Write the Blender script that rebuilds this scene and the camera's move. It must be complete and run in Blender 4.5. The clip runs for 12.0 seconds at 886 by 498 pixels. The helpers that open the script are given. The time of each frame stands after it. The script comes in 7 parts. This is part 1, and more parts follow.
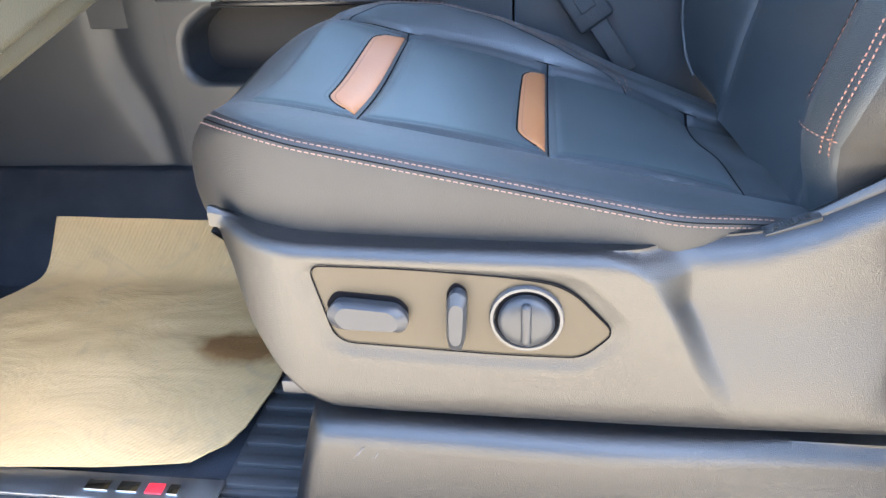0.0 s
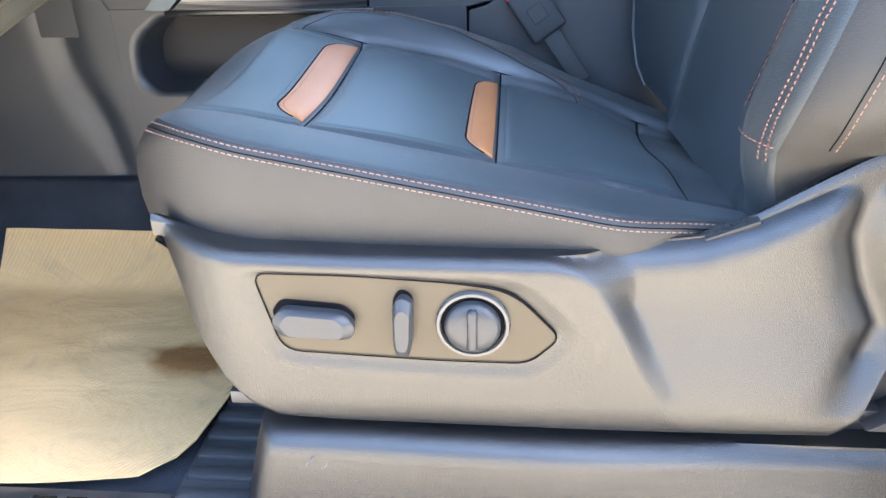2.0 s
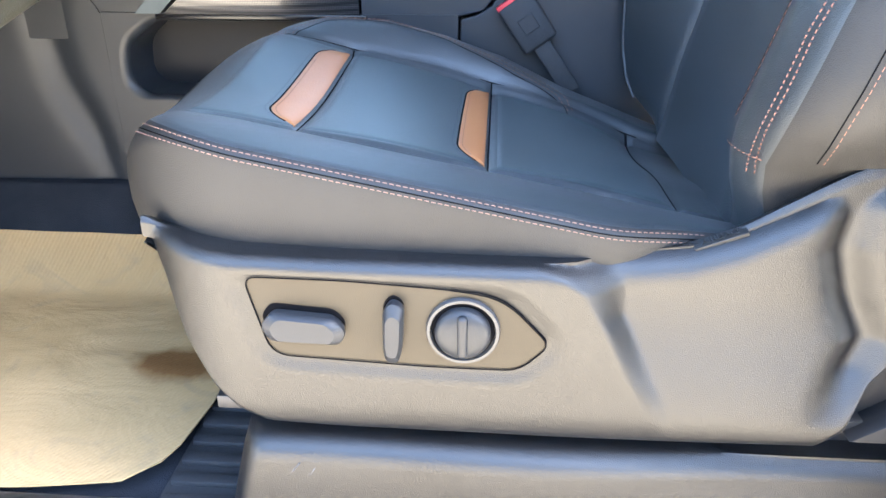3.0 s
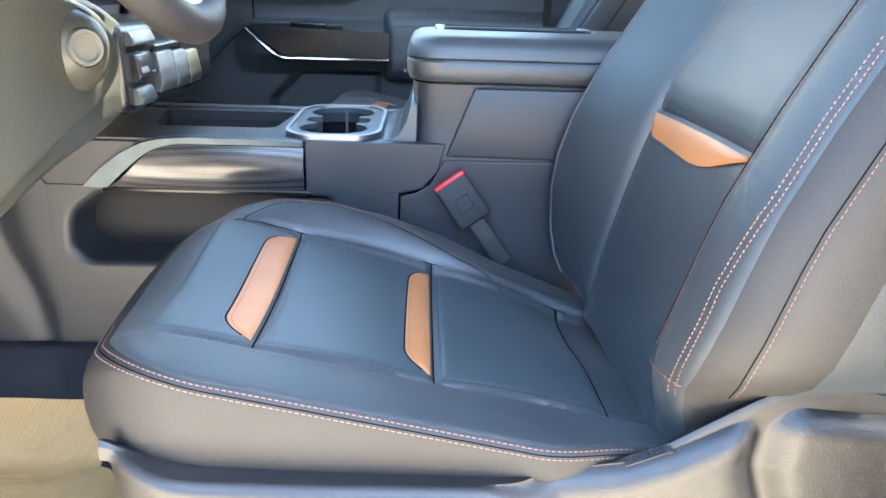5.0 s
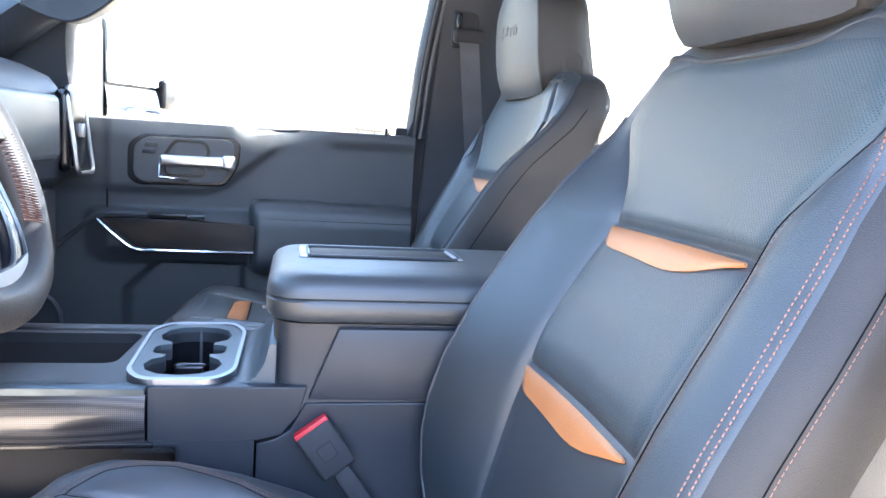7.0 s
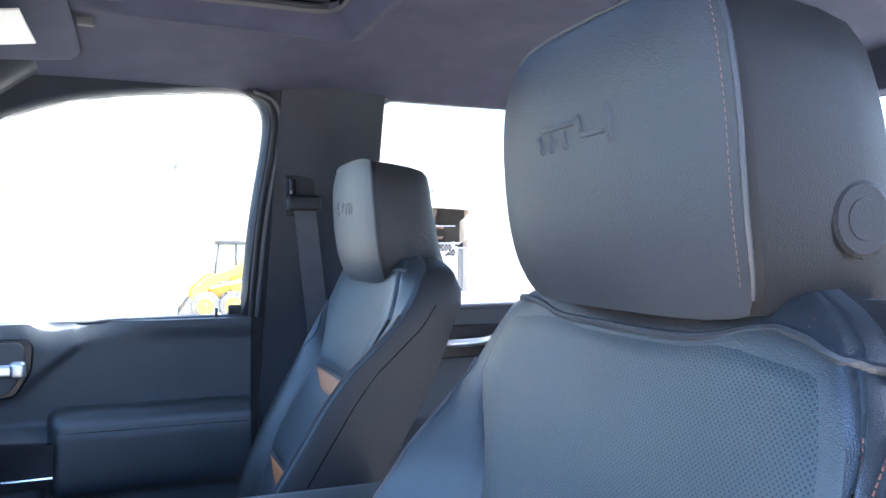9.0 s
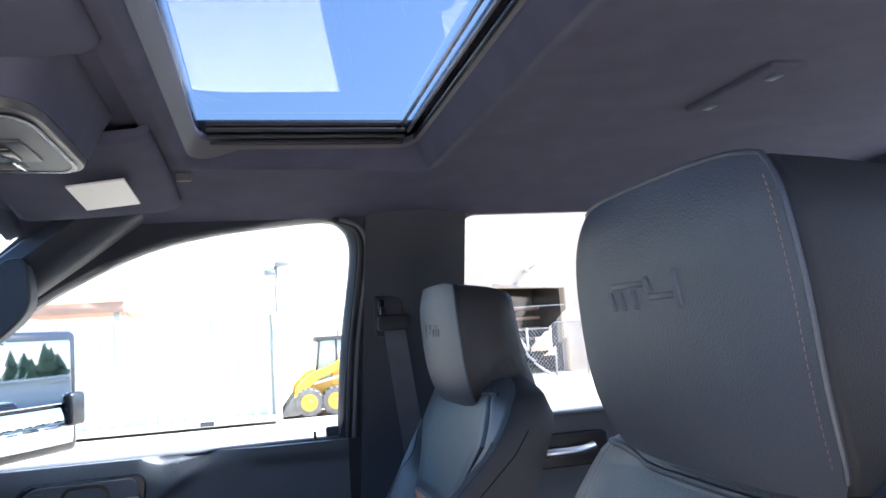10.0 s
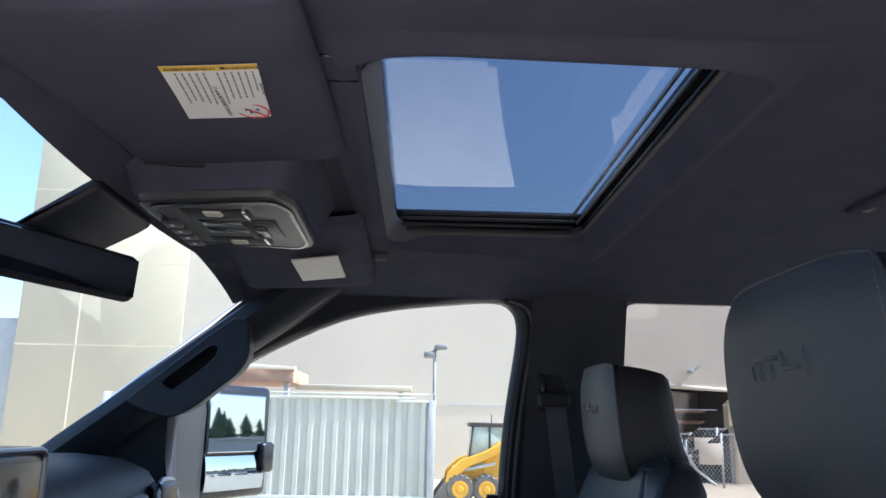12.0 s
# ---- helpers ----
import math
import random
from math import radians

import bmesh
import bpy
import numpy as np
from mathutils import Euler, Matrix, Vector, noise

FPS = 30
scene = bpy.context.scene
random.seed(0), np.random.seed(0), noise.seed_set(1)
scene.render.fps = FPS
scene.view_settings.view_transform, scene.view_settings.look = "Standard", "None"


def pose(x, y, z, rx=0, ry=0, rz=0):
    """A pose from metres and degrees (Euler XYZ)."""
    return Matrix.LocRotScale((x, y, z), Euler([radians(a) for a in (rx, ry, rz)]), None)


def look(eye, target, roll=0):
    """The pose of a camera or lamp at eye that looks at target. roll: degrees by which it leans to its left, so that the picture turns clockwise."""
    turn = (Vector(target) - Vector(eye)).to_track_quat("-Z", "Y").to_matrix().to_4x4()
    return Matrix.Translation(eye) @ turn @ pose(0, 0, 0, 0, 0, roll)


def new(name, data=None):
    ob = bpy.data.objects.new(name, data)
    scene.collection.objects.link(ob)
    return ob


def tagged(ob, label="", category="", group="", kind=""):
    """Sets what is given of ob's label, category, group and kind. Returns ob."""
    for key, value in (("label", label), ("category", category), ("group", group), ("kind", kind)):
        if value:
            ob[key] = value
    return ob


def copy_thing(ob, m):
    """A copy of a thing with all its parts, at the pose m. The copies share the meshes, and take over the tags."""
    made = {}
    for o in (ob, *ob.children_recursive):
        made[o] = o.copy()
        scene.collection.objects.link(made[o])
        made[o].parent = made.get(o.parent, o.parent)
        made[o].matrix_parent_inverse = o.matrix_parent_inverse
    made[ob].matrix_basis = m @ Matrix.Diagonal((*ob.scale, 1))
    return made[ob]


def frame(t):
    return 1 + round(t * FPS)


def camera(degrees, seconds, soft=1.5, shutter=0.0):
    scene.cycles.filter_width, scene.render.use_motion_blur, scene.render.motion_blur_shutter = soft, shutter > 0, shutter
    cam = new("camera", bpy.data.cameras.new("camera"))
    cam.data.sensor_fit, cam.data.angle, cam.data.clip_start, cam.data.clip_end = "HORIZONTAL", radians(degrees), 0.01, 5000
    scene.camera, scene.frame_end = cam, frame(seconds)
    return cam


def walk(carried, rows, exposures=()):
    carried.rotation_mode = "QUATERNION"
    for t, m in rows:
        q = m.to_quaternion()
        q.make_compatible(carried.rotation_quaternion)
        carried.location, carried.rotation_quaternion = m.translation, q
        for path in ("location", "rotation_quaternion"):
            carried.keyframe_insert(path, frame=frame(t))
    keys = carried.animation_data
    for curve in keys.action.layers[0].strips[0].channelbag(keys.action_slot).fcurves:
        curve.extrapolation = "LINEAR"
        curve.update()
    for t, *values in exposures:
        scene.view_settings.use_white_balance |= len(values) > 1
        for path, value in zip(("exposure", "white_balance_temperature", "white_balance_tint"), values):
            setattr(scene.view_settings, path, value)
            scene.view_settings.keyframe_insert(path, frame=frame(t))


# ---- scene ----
cam = camera(61.0, 12.0)
PATH = [
    (0, (0.009, -1.195, 0.595), (-0.236, 0.57, -0.314), -2.3),
    (0.5, (0.022, -1.185, 0.593), (-0.169, 0.585, -0.32), -2.4),
    (1, (0.029, -1.181, 0.586), (-0.151, 0.596, -0.313), -2.2),
    (1.5, (0.035, -1.187, 0.583), (-0.141, 0.596, -0.306), -1.9),
    (2, (0.029, -1.195, 0.59), (-0.141, 0.593, -0.292), -1.6),
    (2.5, (0.03, -1.196, 0.587), (-0.129, 0.598, -0.283), -1.1),
    (4.5, (-0.011, -1.206, 0.651), (-0.001, 0.652, -0.09), 2.2),
    (5, (0.001, -1.2, 0.713), (0.066, 0.692, 0.067), 1.9),
    (5.5, (-0.002, -1.175, 0.751), (0.169, 0.745, 0.217), 2.5),
    (6, (-0.004, -1.154, 0.78), (0.24, 0.782, 0.338), 3.3),
    (6.5, (0.005, -1.124, 0.804), (0.318, 0.818, 0.443), 3.4),
    (7, (0.013, -1.109, 0.835), (0.401, 0.834, 0.559), 3.6),
    (7.5, (0.038, -1.06, 0.862), (0.499, 0.877, 0.672), 3.4),
    (9.5, (0.124, -0.905, 1.05), (0.857, 0.955, 1.121), -0.9),
    (10, (0.127, -0.936, 1.074), (0.602, 0.996, 1.288), -3.9),
    (10.5, (0.121, -0.941, 1.077), (0.395, 0.98, 1.56), -2.9),
    (11, (0.12, -0.942, 1.073), (0.34, 0.967, 1.627), -1.1),
    (11.5, (0.112, -0.99, 1.063), (0.307, 0.927, 1.598), 0.0),
    (12, (0.085, -1.088, 1.034), (0.143, 0.858, 1.491), 1.0),
]
walk(cam, [(t, look(eye, target, roll)) for t, eye, target, roll in PATH], ((0, 4.66, 6200, 8), (2.5, 4.66, 6200, 8), (4.5, 4.75, 6150, 6), (5.0, 4.88, 6400, 7), (5.5, 4.92, 6500, 8), (7.0, 4.95, 6150, 14), (7.7, 5.1, 6050, 16), (9.3, 3.65, 5150, 13), (9.5, 3.45, 5150, 13), (10.1, 2.95, 5400, 16), (10.5, 2.1, 5550, 15), (12.0, 1.9, 5450, 14)))

# ---- world and sun ----
SUN_TO = Vector((0.6625, -0.035, 0.749)).normalized()
world = bpy.data.worlds.new("sky")
scene.world = world
world.use_nodes = True
wt = world.node_tree
sky = wt.nodes.new("ShaderNodeTexSky")
sky.sky_type = "NISHITA"
sky.sun_disc = False
sky.sun_elevation = math.asin(SUN_TO.z)
sky.sun_rotation = math.atan2(SUN_TO.x, SUN_TO.y)
sky.air_density, sky.dust_density, sky.ozone_density = 1.0, 1.4, 0.9
wt.nodes["Background"].inputs["Strength"].default_value = 0.11
wt.links.new(sky.outputs[0], wt.nodes["Background"].inputs["Color"])
sun_data = bpy.data.lights.new("sun", "SUN")
sun_data.energy, sun_data.angle, sun_data.color = 5.0, radians(0.6), (1.0, 0.95, 0.87)
sun = new("sun", sun_data)
sun.matrix_world = look(SUN_TO * 30, (0, 0, 0))


# ---- materials ----
def material(name, colour, rough=0.5, metal=0.0, spec=0.5, coat=0.0):
    m = bpy.data.materials.new(name)
    m.use_nodes = True
    b = m.node_tree.nodes["Principled BSDF"]
    b.inputs["Base Color"].default_value = (*colour, 1)
    b.inputs["Roughness"].default_value = rough
    b.inputs["Metallic"].default_value = metal
    b.inputs["Specular IOR Level"].default_value = spec
    b.inputs["Coat Weight"].default_value = coat
    return m


def node(m, kind, **values):
    n = m.node_tree.nodes.new(kind)
    for key, value in values.items():
        n.inputs[key].default_value = value
    return n


def link(m, a, b):
    m.node_tree.links.new(a, b)


def bsdf(m):
    return m.node_tree.nodes["Principled BSDF"]


def coords(m, scale=(1, 1, 1)):
    c = node(m, "ShaderNodeTexCoord")
    p = node(m, "ShaderNodeMapping", Scale=scale)
    link(m, c.outputs["Object"], p.inputs["Vector"])
    return p.outputs["Vector"]


def mottle(m, colour, other, scale, vec, detail=4.0, low=0.35, high=0.7, rough=None):
    """Base colour that wanders between two tones; roughness may follow."""
    n = node(m, "ShaderNodeTexNoise", Scale=scale, Detail=detail)
    link(m, vec, n.inputs["Vector"])
    r = m.node_tree.nodes.new("ShaderNodeValToRGB")
    r.color_ramp.elements[0].position, r.color_ramp.elements[1].position = low, high
    r.color_ramp.elements[0].color, r.color_ramp.elements[1].color = (*colour, 1), (*other, 1)
    link(m, n.outputs["Fac"], r.inputs["Fac"])
    link(m, r.outputs["Color"], bsdf(m).inputs["Base Color"])
    if rough:
        q = node(m, "ShaderNodeMapRange")
        q.inputs["To Min"].default_value, q.inputs["To Max"].default_value = rough
        link(m, n.outputs["Fac"], q.inputs["Value"])
        link(m, q.outputs["Result"], bsdf(m).inputs["Roughness"])
    return r


def bump(m, height, strength, distance, before=None):
    b = node(m, "ShaderNodeBump", Strength=strength, Distance=distance)
    link(m, height, b.inputs["Height"])
    if before is not None:
        link(m, before, b.inputs["Normal"])
    link(m, b.outputs["Normal"], bsdf(m).inputs["Normal"])
    return b.outputs["Normal"]


def grain(m, vec, scale, strength, distance, before=None):
    """Leather and moulded-plastic grain: small rounded cells."""
    v = node(m, "ShaderNodeTexVoronoi", Scale=scale)
    link(m, vec, v.inputs["Vector"])
    return bump(m, v.outputs["Distance"], strength, distance, before)


def leather(name, colour, other, rough=(0.42, 0.56), scale=640):
    m = material(name, colour, 0.5, spec=0.5)
    vec = coords(m)
    mottle(m, colour, other, 9, vec, rough=rough)
    w = node(m, "ShaderNodeTexNoise", Scale=26.0, Detail=3.0)
    link(m, vec, w.inputs["Vector"])
    soft = bump(m, w.outputs["Fac"], 0.05, 0.003)
    grain(m, vec, scale, 0.40, 0.0006, soft)
    return m


def perforated(name, colour, other, turn):
    """Leather with a grid of pin holes, laid in the plane that the turn brings flat."""
    m = leather(name, colour, other, rough=(0.34, 0.43), scale=1000)
    c = node(m, "ShaderNodeTexCoord")
    p = node(m, "ShaderNodeMapping", Rotation=turn)
    link(m, c.outputs["Object"], p.inputs["Vector"])
    q = node(m, "ShaderNodeMapping", Rotation=(0, 0, radians(45)))
    link(m, p.outputs["Vector"], q.inputs["Vector"])
    v = node(m, "ShaderNodeTexVoronoi", Scale=330.0, Randomness=0.0)
    v.voronoi_dimensions = "2D"
    link(m, q.outputs["Vector"], v.inputs["Vector"])
    lt = m.node_tree.nodes.new("ShaderNodeMath")
    lt.operation = "LESS_THAN"
    lt.inputs[1].default_value = 0.24
    link(m, v.outputs["Distance"], lt.inputs[0])
    mix = m.node_tree.nodes.new("ShaderNodeMix")
    mix.data_type = "RGBA"
    old = bsdf(m).inputs["Base Color"].links[0].from_socket
    link(m, lt.outputs[0], mix.inputs[0])
    link(m, old, mix.inputs[6])
    mix.inputs[7].default_value = (0.006, 0.006, 0.008, 1)
    link(m, mix.outputs[2], bsdf(m).inputs["Base Color"])
    return m


def plastic(name, colour, other, rough=(0.42, 0.55), scale=620, strength=0.45):
    m = material(name, colour, 0.5)
    vec = coords(m)
    mottle(m, colour, other, 6, vec, rough=rough)
    grain(m, vec, scale, strength, 0.0009)
    return m


def fabric(name, colour, other, scale=900, strength=0.5):
    m = material(name, colour, 0.95, spec=0.15)
    vec = coords(m)
    mottle(m, colour, other, 14, vec)
    n = node(m, "ShaderNodeTexNoise", Scale=float(scale), Detail=3.0)
    link(m, vec, n.inputs["Vector"])
    bump(m, n.outputs["Fac"], strength, 0.0015)
    return m


def metal(name, colour, rough=0.12):
    m = material(name, colour, rough, 1.0)
    vec = coords(m)
    n = node(m, "ShaderNodeTexNoise", Scale=40.0, Detail=4.0)
    link(m, vec, n.inputs["Vector"])
    q = node(m, "ShaderNodeMapRange")
    q.inputs["To Min"].default_value, q.inputs["To Max"].default_value = rough * 0.8, rough * 1.5
    link(m, n.outputs["Fac"], q.inputs["Value"])
    link(m, q.outputs["Result"], bsdf(m).inputs["Roughness"])
    return m


def pane_glass(name, tint, ior=1.5):
    m = material(name, tint, 0.0)
    bsdf(m).inputs["Transmission Weight"].default_value = 1.0
    bsdf(m).inputs["IOR"].default_value = ior
    return m


def thin_glass(name, tint, polished=True):
    """Tinted thin glass that lets the sun through; with a mirror gloss where it is polished."""
    m = bpy.data.materials.new(name)
    m.use_nodes = True
    clear = node(m, "ShaderNodeBsdfTransparent", Color=(*tint, 1))
    if not polished:
        link(m, clear.outputs[0], m.node_tree.nodes["Material Output"].inputs["Surface"])
        return m
    gloss = node(m, "ShaderNodeBsdfGlossy", Roughness=0.0)
    fresnel = node(m, "ShaderNodeFresnel", IOR=1.5)
    mix = m.node_tree.nodes.new("ShaderNodeMixShader")
    link(m, fresnel.outputs[0], mix.inputs[0])
    link(m, clear.outputs[0], mix.inputs[1])
    link(m, gloss.outputs[0], mix.inputs[2])
    link(m, mix.outputs[0], m.node_tree.nodes["Material Output"].inputs["Surface"])
    return m


M_LEATHER = leather("black_leather", (0.017, 0.0225, 0.0275), (0.023, 0.0295, 0.036), rough=(0.34, 0.44), scale=1000)
bsdf(M_LEATHER).inputs["Specular IOR Level"].default_value = 0.92
M_PERF = perforated("perforated_leather", (0.024, 0.040, 0.048), (0.031, 0.048, 0.057), (0, 0, 0))
bsdf(M_PERF).inputs["Specular IOR Level"].default_value = 1.0
M_PERF_BACK = perforated("perforated_back_leather", (0.032, 0.047, 0.056), (0.040, 0.057, 0.068), (0, radians(62), 0))
for _m in (M_LEATHER, M_PERF, M_PERF_BACK):
    bsdf(_m).inputs["Sheen Weight"].default_value = 0.06
    bsdf(_m).inputs["Sheen Roughness"].default_value = 0.45
M_FACE = leather("headrest_leather", (0.032, 0.035, 0.041), (0.042, 0.045, 0.052), scale=620)
M_SIDE = leather("side_vinyl", (0.019, 0.0185, 0.0185), (0.025, 0.0245, 0.0245), rough=(0.46, 0.56), scale=1050)
bsdf(M_SIDE).inputs["Specular IOR Level"].default_value = 0.36
M_ORANGE = leather("tan_orange_leather", (0.40, 0.155, 0.055), (0.47, 0.195, 0.075), rough=(0.32, 0.42), scale=520)
M_THREAD = material("tan_thread", (0.20, 0.115, 0.085), 0.75)
M_THREAD_R = material("russet_thread", (0.180, 0.086, 0.062), 0.75)
M_THREAD_D = material("grey_blue_thread", (0.095, 0.108, 0.122), 0.7)
M_TRIM = plastic("grained_black_plastic", (0.0075, 0.0075, 0.0085), (0.011, 0.011, 0.012), (0.25, 0.33), 1300, 0.34)
bsdf(M_TRIM).inputs["Specular IOR Level"].default_value = 0.68
M_PANEL = plastic("satin_switch_panel", (0.034, 0.026, 0.016), (0.041, 0.032, 0.021), (0.36, 0.44), 900, 0.10)
bsdf(M_PANEL).inputs["Specular IOR Level"].default_value = 0.30
M_SATINGREY = plastic("satin_grey_ring", (0.045, 0.045, 0.047), (0.055, 0.055, 0.057), (0.22, 0.30), 700, 0.05)
M_SWITCH = plastic("soft_grey_switch", (0.020, 0.022, 0.026), (0.026, 0.028, 0.033), (0.36, 0.46), 700, 0.08)
bsdf(M_SWITCH).inputs["Specular IOR Level"].default_value = 0.36
M_DOOR = plastic("door_vinyl", (0.052, 0.057, 0.062), (0.063, 0.068, 0.074), (0.45, 0.6), 340, 0.3)
M_DASH = plastic("dash_vinyl", (0.018, 0.021, 0.028), (0.024, 0.028, 0.036), (0.45, 0.6), 340, 0.3)
bsdf(M_DASH).inputs["Specular IOR Level"].default_value = 0.32
M_KNOB = plastic("dull_silver_knob", (0.17, 0.165, 0.14), (0.21, 0.20, 0.175), (0.28, 0.38), 400, 0.05)
M_KEY = plastic("blue_grey_keys", (0.050, 0.058, 0.066), (0.062, 0.070, 0.080), (0.30, 0.42), 500, 0.05)
M_KNEE = plastic("dark_khaki_plastic", (0.058, 0.055, 0.040), (0.070, 0.066, 0.049), (0.30, 0.40), 700, 0.2)
M_CONSOLE = plastic("console_plastic", (0.021, 0.025, 0.031), (0.029, 0.033, 0.040), (0.36, 0.48), 900, 0.14)
M_BLACK = plastic("piano_black", (0.008, 0.008, 0.010), (0.012, 0.012, 0.014), (0.18, 0.3), 300, 0.02)
M_DARK = plastic("matte_black", (0.012, 0.012, 0.014), (0.018, 0.018, 0.020), (0.6, 0.75), 300, 0.1)
M_CARPET = fabric("carpet", (0.016, 0.019, 0.026), (0.026, 0.030, 0.038), 700, 0.9)
M_LINER = fabric("headliner_cloth", (0.056, 0.057, 0.084), (0.068, 0.069, 0.099), 1100, 0.4)
M_CHROME = metal("chrome", (0.82, 0.83, 0.85), 0.10)
M_SATIN = metal("satin_metal", (0.37, 0.38, 0.40), 0.34)
# bluish metal tint stands in for the sky this trim reflects
M_TRIMCHROME = metal("brushed_trim_chrome", (0.080, 0.098, 0.115), 0.38)
# pale blue of the reflected sky is put into this base colour
M_SKYBEZEL = plastic("sky_tinted_bezel", (0.060, 0.080, 0.092), (0.072, 0.094, 0.108), (0.30, 0.40), 900, 0.06)
M_LEVER = metal("bright_lever_chrome", (0.78, 0.79, 0.80), 0.30)
M_RAIL = metal("worn_rail_steel", (0.10, 0.10, 0.105), 0.5)
M_REDTHREAD = material("rust_red_thread", (0.075, 0.030, 0.024), 0.7)
M_SEAL = plastic("seal_highlight_grey", (0.075, 0.078, 0.085), (0.09, 0.093, 0.10), (0.45, 0.55), 260, 0.2)
M_RUBBER = plastic("black_rubber", (0.020, 0.021, 0.024), (0.028, 0.029, 0.032), (0.6, 0.75), 260, 0.3)
M_RED = plastic("red_plastic", (0.55, 0.02, 0.03), (0.62, 0.03, 0.04), (0.35, 0.45), 300, 0.05)
M_WEB = fabric("seat_belt_webbing", (0.085, 0.086, 0.094), (0.105, 0.106, 0.115), 1500, 0.5)
M_GLASS = pane_glass("window_glass", (0.68, 0.72, 0.695), 1.2)
M_TINT = pane_glass("tinted_rear_glass", (0.44, 0.44, 0.425))
M_SHIELD = pane_glass("windshield_glass", (0.90, 0.95, 0.89), 1.25)
M_ROOFGLASS = thin_glass("sunroof_glass", (0.45, 0.47, 0.485))
M_ROOFTINT = thin_glass("sunroof_tint", (0.45, 0.47, 0.485), polished=False)
M_MIRROR = material("mirror_silver", (0.40, 0.45, 0.50), 0.02, 1.0)
M_VANITY = material("frosted_lens", (0.58, 0.54, 0.46), 0.40)
# near-black laid in seams, gaps and sockets for the shade inside them
M_GAPSHADE = material("black_gap_shade", (0.003, 0.003, 0.004), 0.9, spec=0.08)
M_WHITE = material("label_white", (0.78, 0.77, 0.75), 0.5)
M_YELLOW = material("label_yellow", (0.80, 0.52, 0.03), 0.5)
M_INK = material("label_ink", (0.04, 0.04, 0.045), 0.6)
M_FINEPRINT = material("label_fine_print", (0.26, 0.25, 0.25), 0.6)
M_GREY = plastic("grained_grey_plastic", (0.068, 0.067, 0.070), (0.085, 0.084, 0.088), (0.5, 0.6), 500, 0.6)
M_INKRED = material("label_red", (0.65, 0.03, 0.05), 0.5)
M_SCREEN = material("dark_screen", (0.02, 0.021, 0.024), 0.12)

# fine carbon-like weave on the console trim
M_WEAVE = material("woven_metal_trim", (0.16, 0.16, 0.165), 0.24, 0.35, coat=0.35)
_v = coords(M_WEAVE, (1, 1, 1))
_c = node(M_WEAVE, "ShaderNodeTexVoronoi", Scale=430.0, Randomness=0.0)
link(M_WEAVE, _v, _c.inputs["Vector"])
_r = M_WEAVE.node_tree.nodes.new("ShaderNodeValToRGB")
_r.color_ramp.elements[0].position, _r.color_ramp.elements[1].position = 0.25, 0.5
_r.color_ramp.elements[0].color, _r.color_ramp.elements[1].color = (0.13, 0.125, 0.125, 1), (0.030, 0.030, 0.034, 1)
link(M_WEAVE, _c.outputs["Distance"], _r.inputs["Fac"])
link(M_WEAVE, _r.outputs["Color"], bsdf(M_WEAVE).inputs["Base Color"])

# kraft paper floor mat: embossed ribs, creases, dirt and one brown stain
M_PAPER = material("kraft_paper", (0.42, 0.31, 0.19), 0.85, spec=0.2)
_v = coords(M_PAPER)
_r = mottle(M_PAPER, (0.45, 0.295, 0.135), (0.52, 0.345, 0.168), 5, _v, 6.0)
_g = node(M_PAPER, "ShaderNodeTexNoise", Scale=11.0, Detail=8.0, Distortion=2.2)
_gm = node(M_PAPER, "ShaderNodeMapping", Location=(0.3, 0.1, 0), Scale=(0.9, 1.3, 1))
link(M_PAPER, _v, _gm.inputs["Vector"])
link(M_PAPER, _gm.outputs["Vector"], _g.inputs["Vector"])
_gr = M_PAPER.node_tree.nodes.new("ShaderNodeValToRGB")
_gr.color_ramp.elements[0].position, _gr.color_ramp.elements[1].position = 0.56, 0.74
_gr.color_ramp.elements[0].color, _gr.color_ramp.elements[1].color = (0, 0, 0, 1), (0.30, 0.30, 0.30, 1)
link(M_PAPER, _g.outputs["Fac"], _gr.inputs["Fac"])
_m1 = M_PAPER.node_tree.nodes.new("ShaderNodeMix")
_m1.data_type = "RGBA"
link(M_PAPER, _gr.outputs["Color"], _m1.inputs[0])
link(M_PAPER, _r.outputs["Color"], _m1.inputs[6])
_m1.inputs[7].default_value = (0.20, 0.165, 0.12, 1)
_st = node(M_PAPER, "ShaderNodeMapping", Location=(0.330 * 13, 0.408 * 22, -0.05 * 13), Scale=(13, 22, 13))
link(M_PAPER, _v, _st.inputs["Vector"])
_sn = node(M_PAPER, "ShaderNodeTexNoise", Scale=30.0, Detail=3.0)
link(M_PAPER, _v, _sn.inputs["Vector"])
_sa = M_PAPER.node_tree.nodes.new("ShaderNodeVectorMath")
_sa.operation = "MULTIPLY_ADD"
_sa.inputs[1].default_value = (0.7, 0.7, 0)
link(M_PAPER, _sn.outputs["Color"], _sa.inputs[0])
link(M_PAPER, _st.outputs["Vector"], _sa.inputs[2])
_sg = M_PAPER.node_tree.nodes.new("ShaderNodeTexGradient")
_sg.gradient_type = "SPHERICAL"
link(M_PAPER, _sa.outputs["Vector"], _sg.inputs["Vector"])
_m2 = M_PAPER.node_tree.nodes.new("ShaderNodeMix")
_m2.data_type = "RGBA"
_sp = M_PAPER.node_tree.nodes.new("ShaderNodeMath")
_sp.operation, _sp.use_clamp, _sp.inputs[1].default_value = "MULTIPLY", True, 2.4
link(M_PAPER, _sg.outputs["Fac"], _sp.inputs[0])
link(M_PAPER, _sp.outputs[0], _m2.inputs[0])
link(M_PAPER, _m1.outputs[2], _m2.inputs[6])
_m2.inputs[7].default_value = (0.20, 0.095, 0.030, 1)
